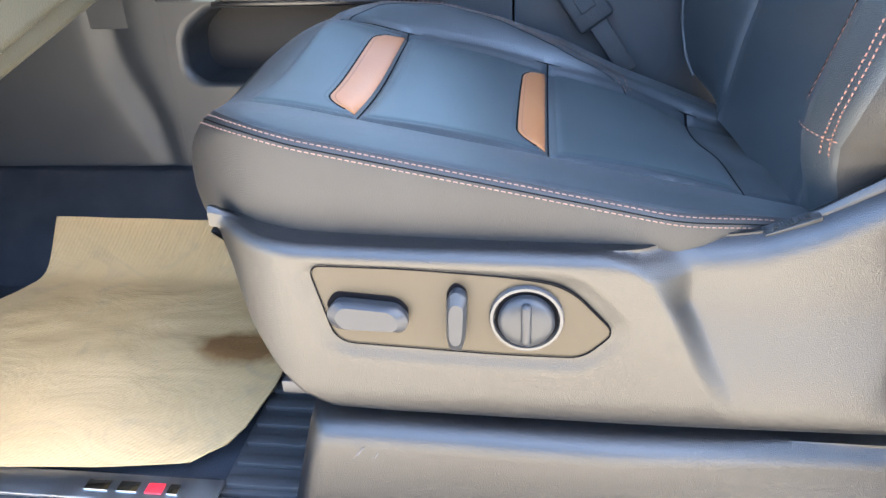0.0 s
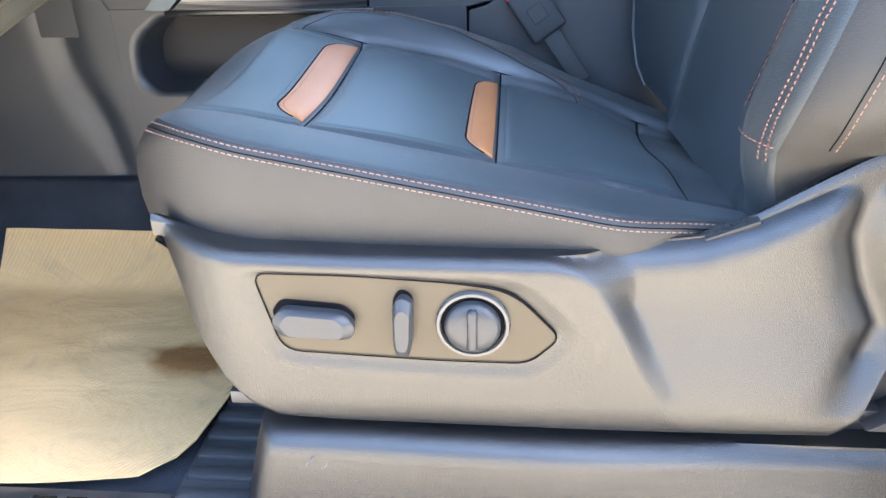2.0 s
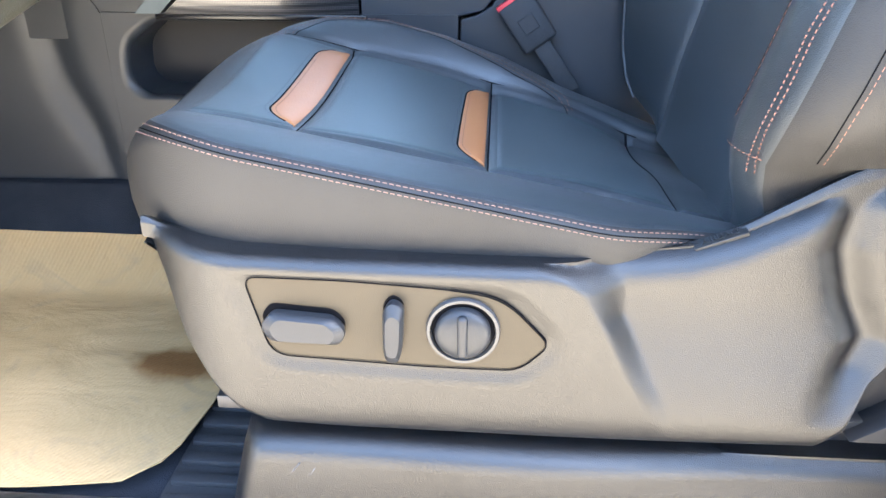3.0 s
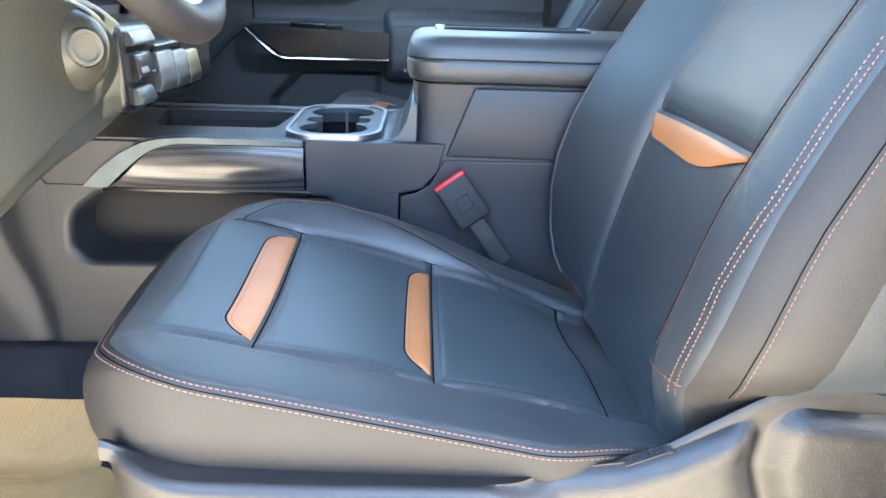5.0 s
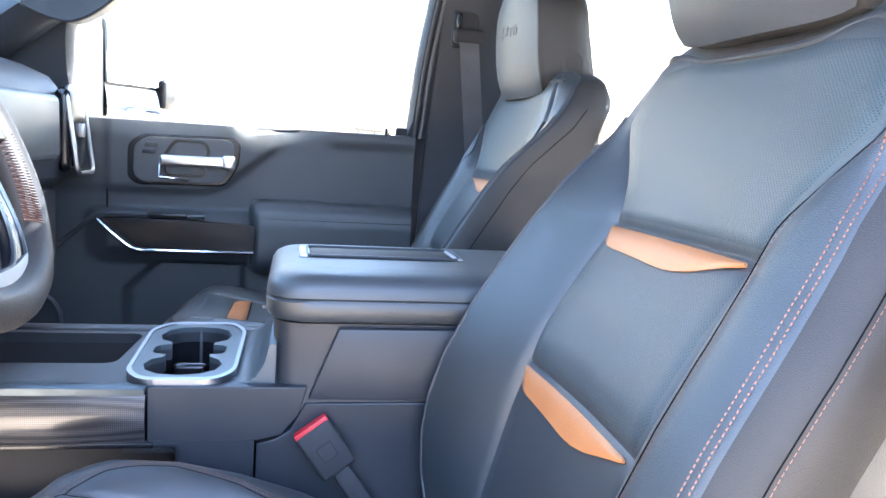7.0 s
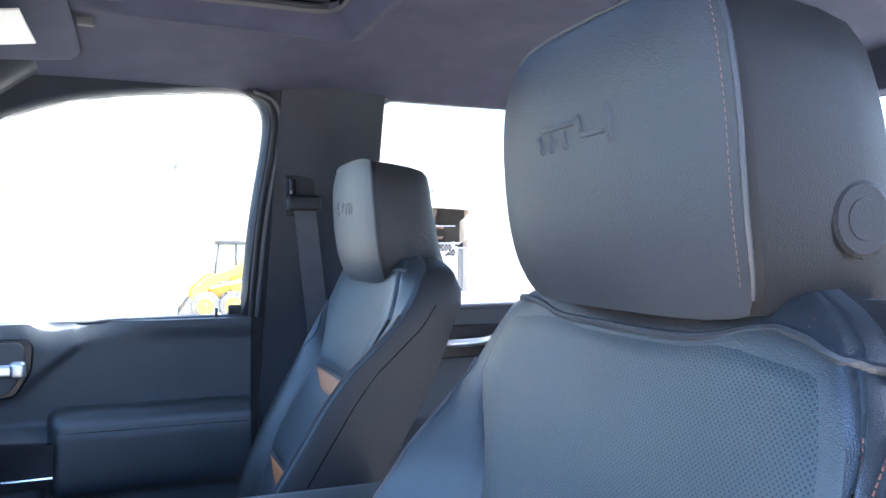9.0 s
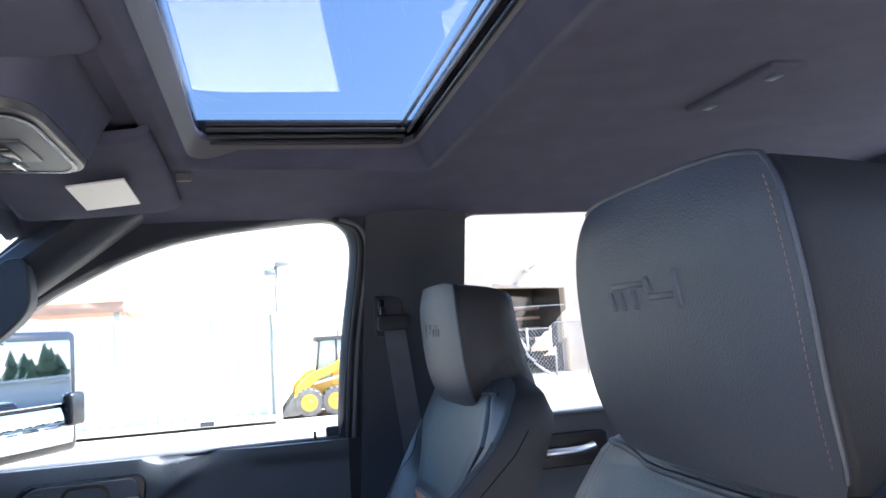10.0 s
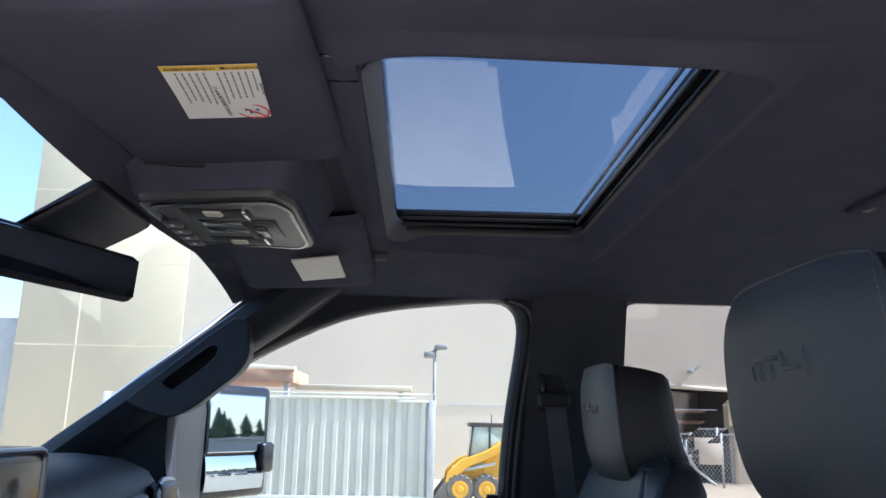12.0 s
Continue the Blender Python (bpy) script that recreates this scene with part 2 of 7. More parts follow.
link(M_PAPER, _m2.outputs[2], bsdf(M_PAPER).inputs["Base Color"])
_wm = node(M_PAPER, "ShaderNodeMapping", Rotation=(0, 0, radians(38)))
link(M_PAPER, _v, _wm.inputs["Vector"])
_w = node(M_PAPER, "ShaderNodeTexWave", Scale=62.0, Distortion=1.2, Detail=1.0)
_w.inputs["Detail Scale"].default_value = 3.0
link(M_PAPER, _wm.outputs["Vector"], _w.inputs["Vector"])
_b = bump(M_PAPER, _w.outputs["Fac"], 0.32, 0.0016)
_cr = node(M_PAPER, "ShaderNodeTexNoise", Scale=9.0, Detail=5.0, Distortion=0.8)
link(M_PAPER, _gm.outputs["Vector"], _cr.inputs["Vector"])
bump(M_PAPER, _cr.outputs["Fac"], 0.5, 0.010, _b)


# ---- building helpers ----
def part(name, mesh, mat, parent=None, label="", smooth=True):
    """One mesh object, under a thing or a part."""
    ob = new(name, mesh)
    mesh.materials.append(mat)
    if smooth:
        mesh.polygons.foreach_set("use_smooth", [True] * len(mesh.polygons))
        mesh.set_sharp_from_angle(angle=radians(42))
        for face in mesh.polygons:
            if face.loop_total > 4:
                face.use_smooth = False
    ob.parent = parent
    if label:
        tagged(ob, label)
    return ob


def thing(name, label, category, group="", kind="", at=(0, 0, 0)):
    ob = new(name)
    ob.location = at
    ob.empty_display_size = 0.05
    bpy.context.view_layer.update()
    return tagged(ob, label, category, group, kind)


def tidy(bm, name):
    bmesh.ops.remove_doubles(bm, verts=bm.verts, dist=1e-6)
    bmesh.ops.recalc_face_normals(bm, faces=bm.faces)
    me = bpy.data.meshes.new(name)
    bm.to_mesh(me)
    bm.free()
    return me


def from_data(verts, faces, name="m", fix=True):
    me = bpy.data.meshes.new(name)
    me.from_pydata([tuple(map(float, v)) for v in verts], [], faces)
    if fix:
        bm = bmesh.new()
        bm.from_mesh(me)
        bmesh.ops.recalc_face_normals(bm, faces=bm.faces)
        bm.to_mesh(me)
        bm.free()
    return me


def rbox(x0, x1, y0, y1, z0, z1, r=0.004, seg=2, m=None):
    """A box with rounded edges, optionally moved by a matrix."""
    bm = bmesh.new()
    bmesh.ops.create_cube(bm, size=1)
    for v in bm.verts:
        v.co = Vector((x0 + (v.co.x + 0.5) * (x1 - x0), y0 + (v.co.y + 0.5) * (y1 - y0), z0 + (v.co.z + 0.5) * (z1 - z0)))
    if r > 0:
        r = min(r, 0.49 * min(abs(x1 - x0), abs(y1 - y0), abs(z1 - z0)))
        bmesh.ops.bevel(bm, geom=bm.edges[:], offset=r, segments=seg, affect="EDGES", profile=0.5)
    if m is not None:
        bmesh.ops.transform(bm, matrix=m, verts=bm.verts)
    return tidy(bm, "box")


def loft(rings, cap=True, closed=True, name="loft"):
    """Skin over rings of equally many points."""
    n = len(rings[0])
    verts = [p for ring in rings for p in ring]
    faces = []
    for a in range(len(rings) - 1):
        for b in range(n if closed else n - 1):
            c = (b + 1) % n
            faces.append((a * n + b, a * n + c, (a + 1) * n + c, (a + 1) * n + b))
    if cap and closed:
        faces.append(tuple(range(n)))
        faces.append(tuple((len(rings) - 1) * n + k for k in range(n)))
    return from_data(verts, faces, name)


def prism(outline, axis, a, b, r=0.0, seg=2):
    """A closed outline (pairs) drawn out along an axis from a to b. Pairs are the other two axes in order x, y, z."""
    def at(p, w):
        q = list(p)
        q.insert("xyz".index(axis), w)
        return Vector(q)
    bm = bmesh.new()
    lo = [bm.verts.new(at(p, a)) for p in outline]
    hi = [bm.verts.new(at(p, b)) for p in outline]
    bm.faces.new(lo)
    bm.faces.new(hi[::-1])
    n = len(outline)
    for k in range(n):
        bm.faces.new((lo[k], hi[k], hi[(k + 1) % n], lo[(k + 1) % n]))
    bmesh.ops.recalc_face_normals(bm, faces=bm.faces)
    if r > 0:
        rim = [e for e in bm.edges if abs(e.calc_face_angle(0)) > 0.5]
        bmesh.ops.bevel(bm, geom=rim, offset=r, segments=seg, affect="EDGES", profile=0.5, clamp_overlap=True)
    return tidy(bm, "prism")


def rounded(corners, r, n=5):
    """A polygon with its corners rounded; r may be one number or one for each corner."""
    out = []
    k = len(corners)
    for i, c in enumerate(corners):
        rr = r[i] if isinstance(r, (list, tuple)) else r
        c = Vector(c)
        a, b = Vector(corners[i - 1]) - c, Vector(corners[(i + 1) % k]) - c
        d = min(rr, a.length * 0.48, b.length * 0.48)
        p, q = c + a.normalized() * d, c + b.normalized() * d
        if d < 1e-5:
            out.append(tuple(c))
            continue
        for j in range(n + 1):
            t = j / n
            out.append(tuple((1 - t) ** 2 * p + 2 * t * (1 - t) * c + t * t * q))
    return out


def smooth_line(points, n=8):
    """A Catmull-Rom line through the points."""
    P = [Vector(p) for p in points]
    P = [2 * P[0] - P[1]] + P + [2 * P[-1] - P[-2]]
    out = []
    for i in range(1, len(P) - 2):
        for j in range(n):
            t = j / n
            a, b, c, d = P[i - 1], P[i], P[i + 1], P[i + 2]
            out.append(0.5 * (2 * b + (c - a) * t + (2 * a - 5 * b + 4 * c - d) * t * t + (3 * b - a - 3 * c + d) * t ** 3))
    out.append(P[-2])
    return out


def tube(points, r, sides=8, closed=False, flat=1.0, up=None):
    """A round or flattened bar along points; r may be a list."""
    P = [Vector(p) for p in points]
    n = len(P)
    rings, ref = [], None
    for i in range(n):
        if closed:
            d = (P[(i + 1) % n] - P[i - 1]).normalized()
        else:
            d = (P[min(i + 1, n - 1)] - P[max(i - 1, 0)]).normalized()
        if up is not None:
            ref = Vector(up)
        elif ref is None:
            ref = Vector((0, 0, 1)) if abs(d.z) < 0.9 else Vector((1, 0, 0))
        s = d.cross(ref).normalized()
        ref2 = s.cross(d).normalized()
        if up is None:
            ref = ref2
        rr = r[i] if isinstance(r, (list, tuple)) else r
        rings.append([P[i] + rr * (math.cos(w) * s + flat * math.sin(w) * ref2) for w in (2 * math.pi * k / sides for k in range(sides))])
    if closed:
        rings.append(rings[0])
    return loft(rings, cap=not closed)


def stitches(points, normal, length=0.005, gap=0.003, width=0.0011, lift=0.0006):
    """A row of small thread stitches along a line; normal(p) lifts them off the surface."""
    P = [Vector(p) for p in points]
    verts, faces, s, nxt = [], [], 0.0, 0.0
    for a, b in zip(P, P[1:]):
        L = (b - a).length
        if L < 1e-6:
            continue
        d = (b - a) / L
        while nxt < s + L:
            c = a + d * (nxt - s)
            up = Vector(normal(c)).normalized() if callable(normal) else Vector(normal).normalized()
            side = d.cross(up).normalized()
            c = c + up * lift
            k = len(verts)
            h, w = length * 0.42, width * 0.42
            for e, z in ((-h, -0.5), (-h * 0.6, 0.7), (h * 0.6, 0.7), (h, -0.5)):
                verts.append(c + d * e - side * w + up * w * z)
                verts.append(c + d * e + side * w + up * w * z)
            for j in range(3):
                faces.append((k + 2 * j, k + 2 * j + 1, k + 2 * j + 3, k + 2 * j + 2))
            nxt += (length + gap) * 0.88
        s += L
    return from_data(verts, faces, "stitches", fix=False)


def lerp(table, x):
    """Smooth reading of a table of (x, value) pairs."""
    xs, ys = zip(*table)
    return float(np.interp(x, xs, ys))


def sheet(fn, us, vs, thick=0.0, back=None):
    """A surface fn(u, v) over two lists of parameters; thick > 0 gives it a back, offset along -normal."""
    nu, nv = len(us), len(vs)
    verts = [Vector(fn(u, v)) for u in us for v in vs]
    faces = [(a * nv + b, a * nv + b + 1, (a + 1) * nv + b + 1, (a + 1) * nv + b) for a in range(nu - 1) for b in range(nv - 1)]
    if thick <= 0:
        return from_data(verts, faces, "sheet", fix=False)
    me = bpy.data.meshes.new("t")
    me.from_pydata(verts, [], faces)
    normals = [v.normal.copy() for v in me.vertices]
    bpy.data.meshes.remove(me)
    k = len(verts)
    off = Vector(back) if back is not None else None
    behind = [v + off * thick if off is not None else v - n * thick for v, n in zip(verts, normals)]
    faces2 = [tuple(k + i for i in reversed(f)) for f in faces]
    rim = [a * nv for a in range(nu)] + [(nu - 1) * nv + b for b in range(1, nv)] + [a * nv + nv - 1 for a in range(nu - 2, -1, -1)] + [b for b in range(nv - 2, 0, -1)]
    sides = [(rim[i], rim[(i + 1) % len(rim)], k + rim[(i + 1) % len(rim)], k + rim[i]) for i in range(len(rim))]
    return from_data(verts + behind, faces + faces2 + sides, "sheet")


def lettering(body, size, mat, m, parent, name="lettering", depth=0.0002):
    """Built-in font turned into a mesh, lying in the plane of the matrix m."""
    cu = bpy.data.curves.new("text", "FONT")
    cu.body, cu.size, cu.extrude, cu.align_x, cu.align_y = body, size, depth, "CENTER", "CENTER"
    tmp = bpy.data.objects.new("text", cu)
    scene.collection.objects.link(tmp)
    bpy.context.view_layer.update()
    me = bpy.data.meshes.new_from_object(tmp.evaluated_get(bpy.context.evaluated_depsgraph_get()))
    bpy.data.objects.remove(tmp)
    bpy.data.curves.remove(cu)
    me.transform(m)
    me.materials.clear()
    return part(name, me, mat, parent, smooth=False)


def holed(outer, holes, axis, a, b, name="holed"):
    """A plate with holes: outlines are pairs in the other two axes, drawn out from a to b."""
    def at(p, w):
        q = list(p)
        q.insert("xyz".index(axis), w)
        return Vector(q)
    bm = bmesh.new()
    loops = []
    for ring in [outer] + list(holes):
        vs = [bm.verts.new(at(p, a)) for p in ring]
        for k in range(len(vs)):
            bm.edges.new((vs[k], vs[(k + 1) % len(vs)]))
        loops.append(vs)
    bmesh.ops.triangle_fill(bm, use_beauty=True, use_dissolve=False, edges=bm.edges[:])
    front = bm.faces[:]
    twin = {v: bm.verts.new(v.co + at((0, 0), b - a)) for ring in loops for v in ring}
    for f in front:
        bm.faces.new([twin[v] for v in reversed(f.verts)])
    for ring in loops:
        for k in range(len(ring)):
            c = (k + 1) % len(ring)
            bm.faces.new((ring[k], ring[c], twin[ring[c]], twin[ring[k]]))
    return tidy(bm, name)


# ---- the cab: floor, roof, walls, pillars ----
FLOOR_Z = 0.03
cab_floor = thing("floor", "dark grey carpeted cab floor with a raised tunnel", "floor", kind="structure")
part("carpet", prism([(-0.84, -0.10), (0.84, -0.10), (0.84, 0.16), (0.80, 0.03), (0.27, 0.03), (0.165, 0.19), (-0.165, 0.19), (-0.26, 0.03), (-0.665, 0.03), (-0.70, 0.0), (-0.84, -0.02)], "x", -1.25, 1.45, 0.006), M_CARPET, cab_floor)
ribs = thing("floor_liner", "black rubber floor liner with long raised ribs", "floor liner", kind="structure")
part("liner_base", rbox(-0.305, 0.45, -0.66, -0.42, 0.028, 0.036, 0.002), M_RUBBER, ribs)
for k in range(7):
    part("rib", rbox(-0.300, 0.44, -0.655 + k * 0.031, -0.655 + k * 0.031 + 0.016, 0.034, 0.0425, 0.003), M_RUBBER, ribs)
sill = thing("door_sill", "black plastic door sill with a bright metal tread plate", "door sill", kind="structure")
part("sill_cover", prism(rounded([(-0.86, -0.12), (-0.66, -0.12), (-0.66, 0.034), (-0.69, 0.042), (-0.80, 0.02), (-0.86, -0.02)], 0.012), "x", -1.0, 1.2), M_DARK, sill)
plate = part("tread_plate", rbox(-0.62, -0.30, -0.688, -0.652, 0.040, 0.0455, 0.002), M_SATIN, sill, "brushed metal tread plate")
for k, (a, w, red) in enumerate(((-0.44, 0.026, 0), (-0.405, 0.022, 0), (-0.375, 0.018, 1), (-0.352, 0.012, 0))):
    part("badge_bar", rbox(a, a + w, -0.678, -0.664, 0.045, 0.0475, 0.001), M_RED if red else M_CHROME, plate)

firewall = tagged(part("wall_firewall", rbox(-1.30, -1.24, -0.84, 0.84, -0.12, 0.95, 0.01), M_DARK), "dark carpeted firewall behind the pedals", "wall", kind="structure")
rear_wall = thing("wall_rear", "dark trimmed rear wall of the cab", "wall", kind="structure")
part("lower_panel", rbox(1.45, 1.52, -0.84, 0.84, -0.12, 0.95, 0.01), M_LINER, rear_wall)
part("upper_panel", rbox(1.40, 1.47, -0.78, 0.78, 1.30, 1.44, 0.01), M_LINER, rear_wall)
for s in (-1, 1):
    part("corner_panel", rbox(1.41, 1.48, min(s * 0.62, s * 0.80), max(s * 0.62, s * 0.80), 0.95, 1.32, 0.01), M_LINER, rear_wall)
rear_window = thing("window_3", "clear rear cab window", "window", kind="structure")
g = part("pane", rbox(1.435, 1.44, -0.62, 0.62, 0.95, 1.30, 0), M_GLASS, rear_window, smooth=False)
g.visible_shadow = False


def side_y(z):
    """How far out the cab's side stands at a height."""
    return lerp([(-0.2, 0.84), (0.84, 0.83), (1.10, 0.785), (1.34, 0.735), (1.45, 0.69)], z)


# body side of the passenger: pillars round the openings, one closed frame
win_top = [(-0.508, 0.95), (-0.506, 1.04), (-0.49, 1.072), (-0.44, 1.105), (-0.334, 1.175), (-0.244, 1.224), (-0.111, 1.282), (0.026, 1.313), (0.164, 1.328), (0.27, 1.335), (0.312, 1.318), (0.328, 1.28), (0.325, 1.22), (0.309, 1.107), (0.297, 1.0), (0.287, 0.845)]
win1 = [(-0.508, 0.845)] + [tuple(p) for p in smooth_line([Vector((a, b, 0)).to_2d().to_3d() for a, b in win_top], 3)]
win1 = [(p[0], p[1]) for p in win1]


def side_panel(name, outer, hole, y_in, thick, mat, parent, flip=1):
    """A side wall in the x-z plane with a hole, following the cab's tumblehome."""
    bm = bmesh.new()
    n = len(hole)
    c = Vector((sum(p[0] for p in hole) / n, sum(p[1] for p in hole) / n))
    def ring(pts, off):
        return [bm.verts.new((x, flip * (side_y(z) + off), z)) for x, z in pts]
    out_pts = []
    for x, z in hole:
        d = (Vector((x, z)) - c).normalized()
        best = 9
        for i in range(len(outer)):
            a, b = Vector(outer[i]), Vector(outer[(i + 1) % len(outer)])
            e = b - a
            den = d.x * e.y - d.y * e.x
            if abs(den) < 1e-9:
                continue
            w = a - c
            t = (w.x * e.y - w.y * e.x) / den
            u = (w.x * d.y - w.y * d.x) / den
            if t > 0 and -1e-6 <= u <= 1 + 1e-6:
                best = min(best, t)
        out_pts.append(tuple(c + d * best))
    mid = [tuple(Vector(h) + (Vector(o) - Vector(h)).normalized() * min(0.012, (Vector(o) - Vector(h)).length * 0.4)) for h, o in zip(hole, out_pts)]
    r1, r1b, r2 = ring(hole, y_in + 0.014), ring(mid, y_in), ring(out_pts, y_in)
    r3, r4 = ring(out_pts, y_in + thick), ring(hole, y_in + thick)
    for a, b in ((r1, r1b), (r1b, r2), (r2, r3), (r3, r4), (r4, r1)):
        for k in range(n):
            bm.faces.new((a[k], a[(k + 1) % n], b[(k + 1) % n], b[k]))
    return part(name, tidy(bm, name), mat, parent)


# ---- roof and headliner ----
OPEN = (0.035, 0.405, -0.405, 0.375)


def roof_z(x, y):
    return 1.397 - 0.055 * (abs(y) / 0.72) ** 3 - 0.02 * max(0.0, -x / 0.35) ** 2 - 0.015 * max(0.0, (x - 0.6) / 0.8) ** 2


headliner = thing("ceiling", "dark charcoal cloth headliner with a sunroof opening", "headliner", kind="structure")
bm = bmesh.new()
RX0, RX1, RY0, RY1 = OPEN[0] - 0.065, OPEN[1] + 0.065, OPEN[2] - 0.065, OPEN[3] + 0.065
hole = rounded([(OPEN[0], OPEN[2]), (OPEN[1], OPEN[2]), (OPEN[1], OPEN[3]), (OPEN[0], OPEN[3])], [0.085, 0.05, 0.05, 0.085], 8)
cx, cy = (OPEN[0] + OPEN[1]) / 2, (OPEN[2] + OPEN[3]) / 2
n = len(hole)
limit = []
for x, y in hole:
    dx, dy = x - cx, y - cy
    t = min(((RX1 if dx > 0 else RX0) - cx) / dx if abs(dx) > 1e-6 else 99, ((RY1 if dy > 0 else RY0) - cy) / dy if abs(dy) > 1e-6 else 99)
    limit.append((cx + dx * t, cy + dy * t))
rings = [[bm.verts.new((x, y, roof_z(x, y) + 0.034)) for x, y in hole], [bm.verts.new((x, y, roof_z(x, y) + 0.026)) for x, y in hole]]
for f, low in ((0.13, 0.013), (0.26, 0.002), (0.36, -0.006), (0.46, -0.010), (0.58, -0.009), (0.75, -0.004), (0.9, -0.001), (1.0, 0.0)):
    ring = []
    for (x, y), (X, Y) in zip(hole, limit):
        a_, b_ = x + (X - x) * f, y + (Y - y) * f
        roll = 1.0 + 1.1 * max(0.0, min(1.0, (x - 0.33) / 0.06)) if low < 0 else 1.0
        ring.append(bm.verts.new((a_, b_, roof_z(a_, b_) + low * roll)))
    rings.append(ring)
for a, b in zip(rings, rings[1:]):
    for k in range(n):
        bm.faces.new((a[k], a[(k + 1) % n], b[(k + 1) % n], b[k]))
# the rectangle round the rings: corners and the plain cloth beyond
for X, Y in ((RX0, RY0), (RX1, RY0), (RX1, RY1), (RX0, RY1)):
    last = rings[-1]
    on_x = min((k for k in range(n) if abs(last[k].co.x - X) < 1e-4), key=lambda k: abs(last[k].co.y - Y), default=None)
    on_y = min((k for k in range(n) if abs(last[k].co.y - Y) < 1e-4), key=lambda k: abs(last[k].co.x - X), default=None)
    if on_x is not None and on_y is not None and on_x != on_y:
        bm.faces.new((last[on_x], bm.verts.new((X, Y, roof_z(X, Y))), last[on_y]))
gx = list(np.linspace(-0.37, RX0, 7)) + list(np.linspace(RX0, RX1, 7))[1:] + list(np.linspace(RX1, 1.44, 12))[1:]
gy = list(np.linspace(-0.735, RY0, 7)) + list(np.linspace(RY0, RY1, 12))[1:] + list(np.linspace(RY1, 0.735, 7))[1:]
grid = {(i, j): bm.verts.new((x, y, roof_z(x, y))) for i, x in enumerate(gx) for j, y in enumerate(gy)}
for i in range(len(gx) - 1):
    for j in range(len(gy) - 1):
        if RX0 - 1e-6 < gx[i] < RX1 - 1e-6 and RY0 - 1e-6 < gy[j] < RY1 - 1e-6:
            continue
        bm.faces.new((grid[i, j], grid[i + 1, j], grid[i + 1, j + 1], grid[i, j + 1]))
for v in [v for v in bm.verts if not v.link_faces]:
    bm.verts.remove(v)
bmesh.ops.remove_doubles(bm, verts=bm.verts, dist=1e-5)
for f in bm.faces:
    f.normal_update()
    if f.normal.z > 0:
        f.normal_flip()
me = bpy.data.meshes.new("headliner")
bm.to_mesh(me)
bm.free()
ob = part("headliner_cloth", me, M_LINER, headliner)
for X, Y in ((RX0, RY0), (RX1, RY0), (RX1, RY1), (RX0, RY1)):
    part("cloth_patch", sheet(lambda u, v, X=X, Y=Y: (X + 0.05 * u, Y + 0.05 * v, roof_z(X + 0.05 * u, Y + 0.05 * v) + 0.0012), np.linspace(-1, 1, 5), np.linspace(-1, 1, 5), 0.002, (0, 0, 1)), M_LINER, headliner)
# grained lip; its grey, paler than the cloth, stands in for sunroof light
trim_rings = []
for f in (0.0, 0.06, 0.12, 0.18, 0.23, 0.27):
    ring = []
    for (x, y), (X, Y) in zip(hole, limit):
        # wide on the front edge, a thin lip along the sides and the rear
        w = max(0.0, min(1.0, (OPEN[0] + 0.075 - x) / 0.07))
        g = f * (0.20 + 0.80 * w * w * (3 - 2 * w))
        up = lerp([(0.0, 0.026), (0.13, 0.013), (0.26, 0.002), (0.36, -0.006), (0.46, -0.010)], g)
        ring.append((x + (X - x) * g, y + (Y - y) * g, roof_z(x + (X - x) * g, y + (Y - y) * g) + up - 0.0024))
    trim_rings.append(ring)
part("opening_trim", loft(trim_rings, cap=False), M_GREY, headliner, "grey grained lip round the sunroof opening")
roof = tagged(part("roof", prism([(-0.37, 1.40), (0.02, 1.43), (0.02, 1.475), (-0.37, 1.45)], "y", -0.76, 0.76), M_BLACK), "painted metal roof panel", "roof", kind="structure")
part("roof_rear", rbox(0.43, 1.5, -0.76, 0.76, 1.43, 1.475, 0.01), M_BLACK, roof)
part("roof_side", rbox(0.0, 0.45, 0.42, 0.76, 1.43, 1.475, 0.01), M_BLACK, roof)
part("roof_side", rbox(0.0, 0.45, -0.76, -0.44, 1.43, 1.475, 0.01), M_BLACK, roof)

sunroof = thing("sunroof", "closed tinted glass sunroof with a black frame and folded shade tracks", "sunroof", kind="structure")
g = part("pane", rbox(0.0, 0.46, -0.46, 0.44, 1.4475, 1.4525, 0), M_ROOFGLASS, sunroof, smooth=False)
g.data.materials.append(M_ROOFTINT)
for face in g.data.polygons:
    face.material_index = 0 if face.normal.z < -0.5 else 1
fr = [(0.0, 0.0365, -0.43, 0.40), (0.395, 0.43, -0.43, 0.40), (0.025, 0.43, -0.43, -0.405), (0.025, 0.43, 0.335, 0.40)]
for x0, x1, y0, y1 in fr:
    part("frame", rbox(x0, x1, y0, y1, 1.4285, 1.447, 0.004), M_BLACK, sunroof)
for k in range(4):
    part("shade_fold", rbox(0.05, 0.385, 0.318 + 0.012 * k, 0.326 + 0.012 * k, 1.434 - 0.008 * k, 1.440 - 0.008 * k, 0.002), M_DARK, sunroof)
for k in range(3):
    part("track", rbox(0.378 + 0.010 * k, 0.383 + 0.010 * k, -0.40, 0.335, 1.436 - 0.012 * k, 1.442 - 0.012 * k, 0.0015), M_SATIN if k < 2 else M_BLACK, sunroof)

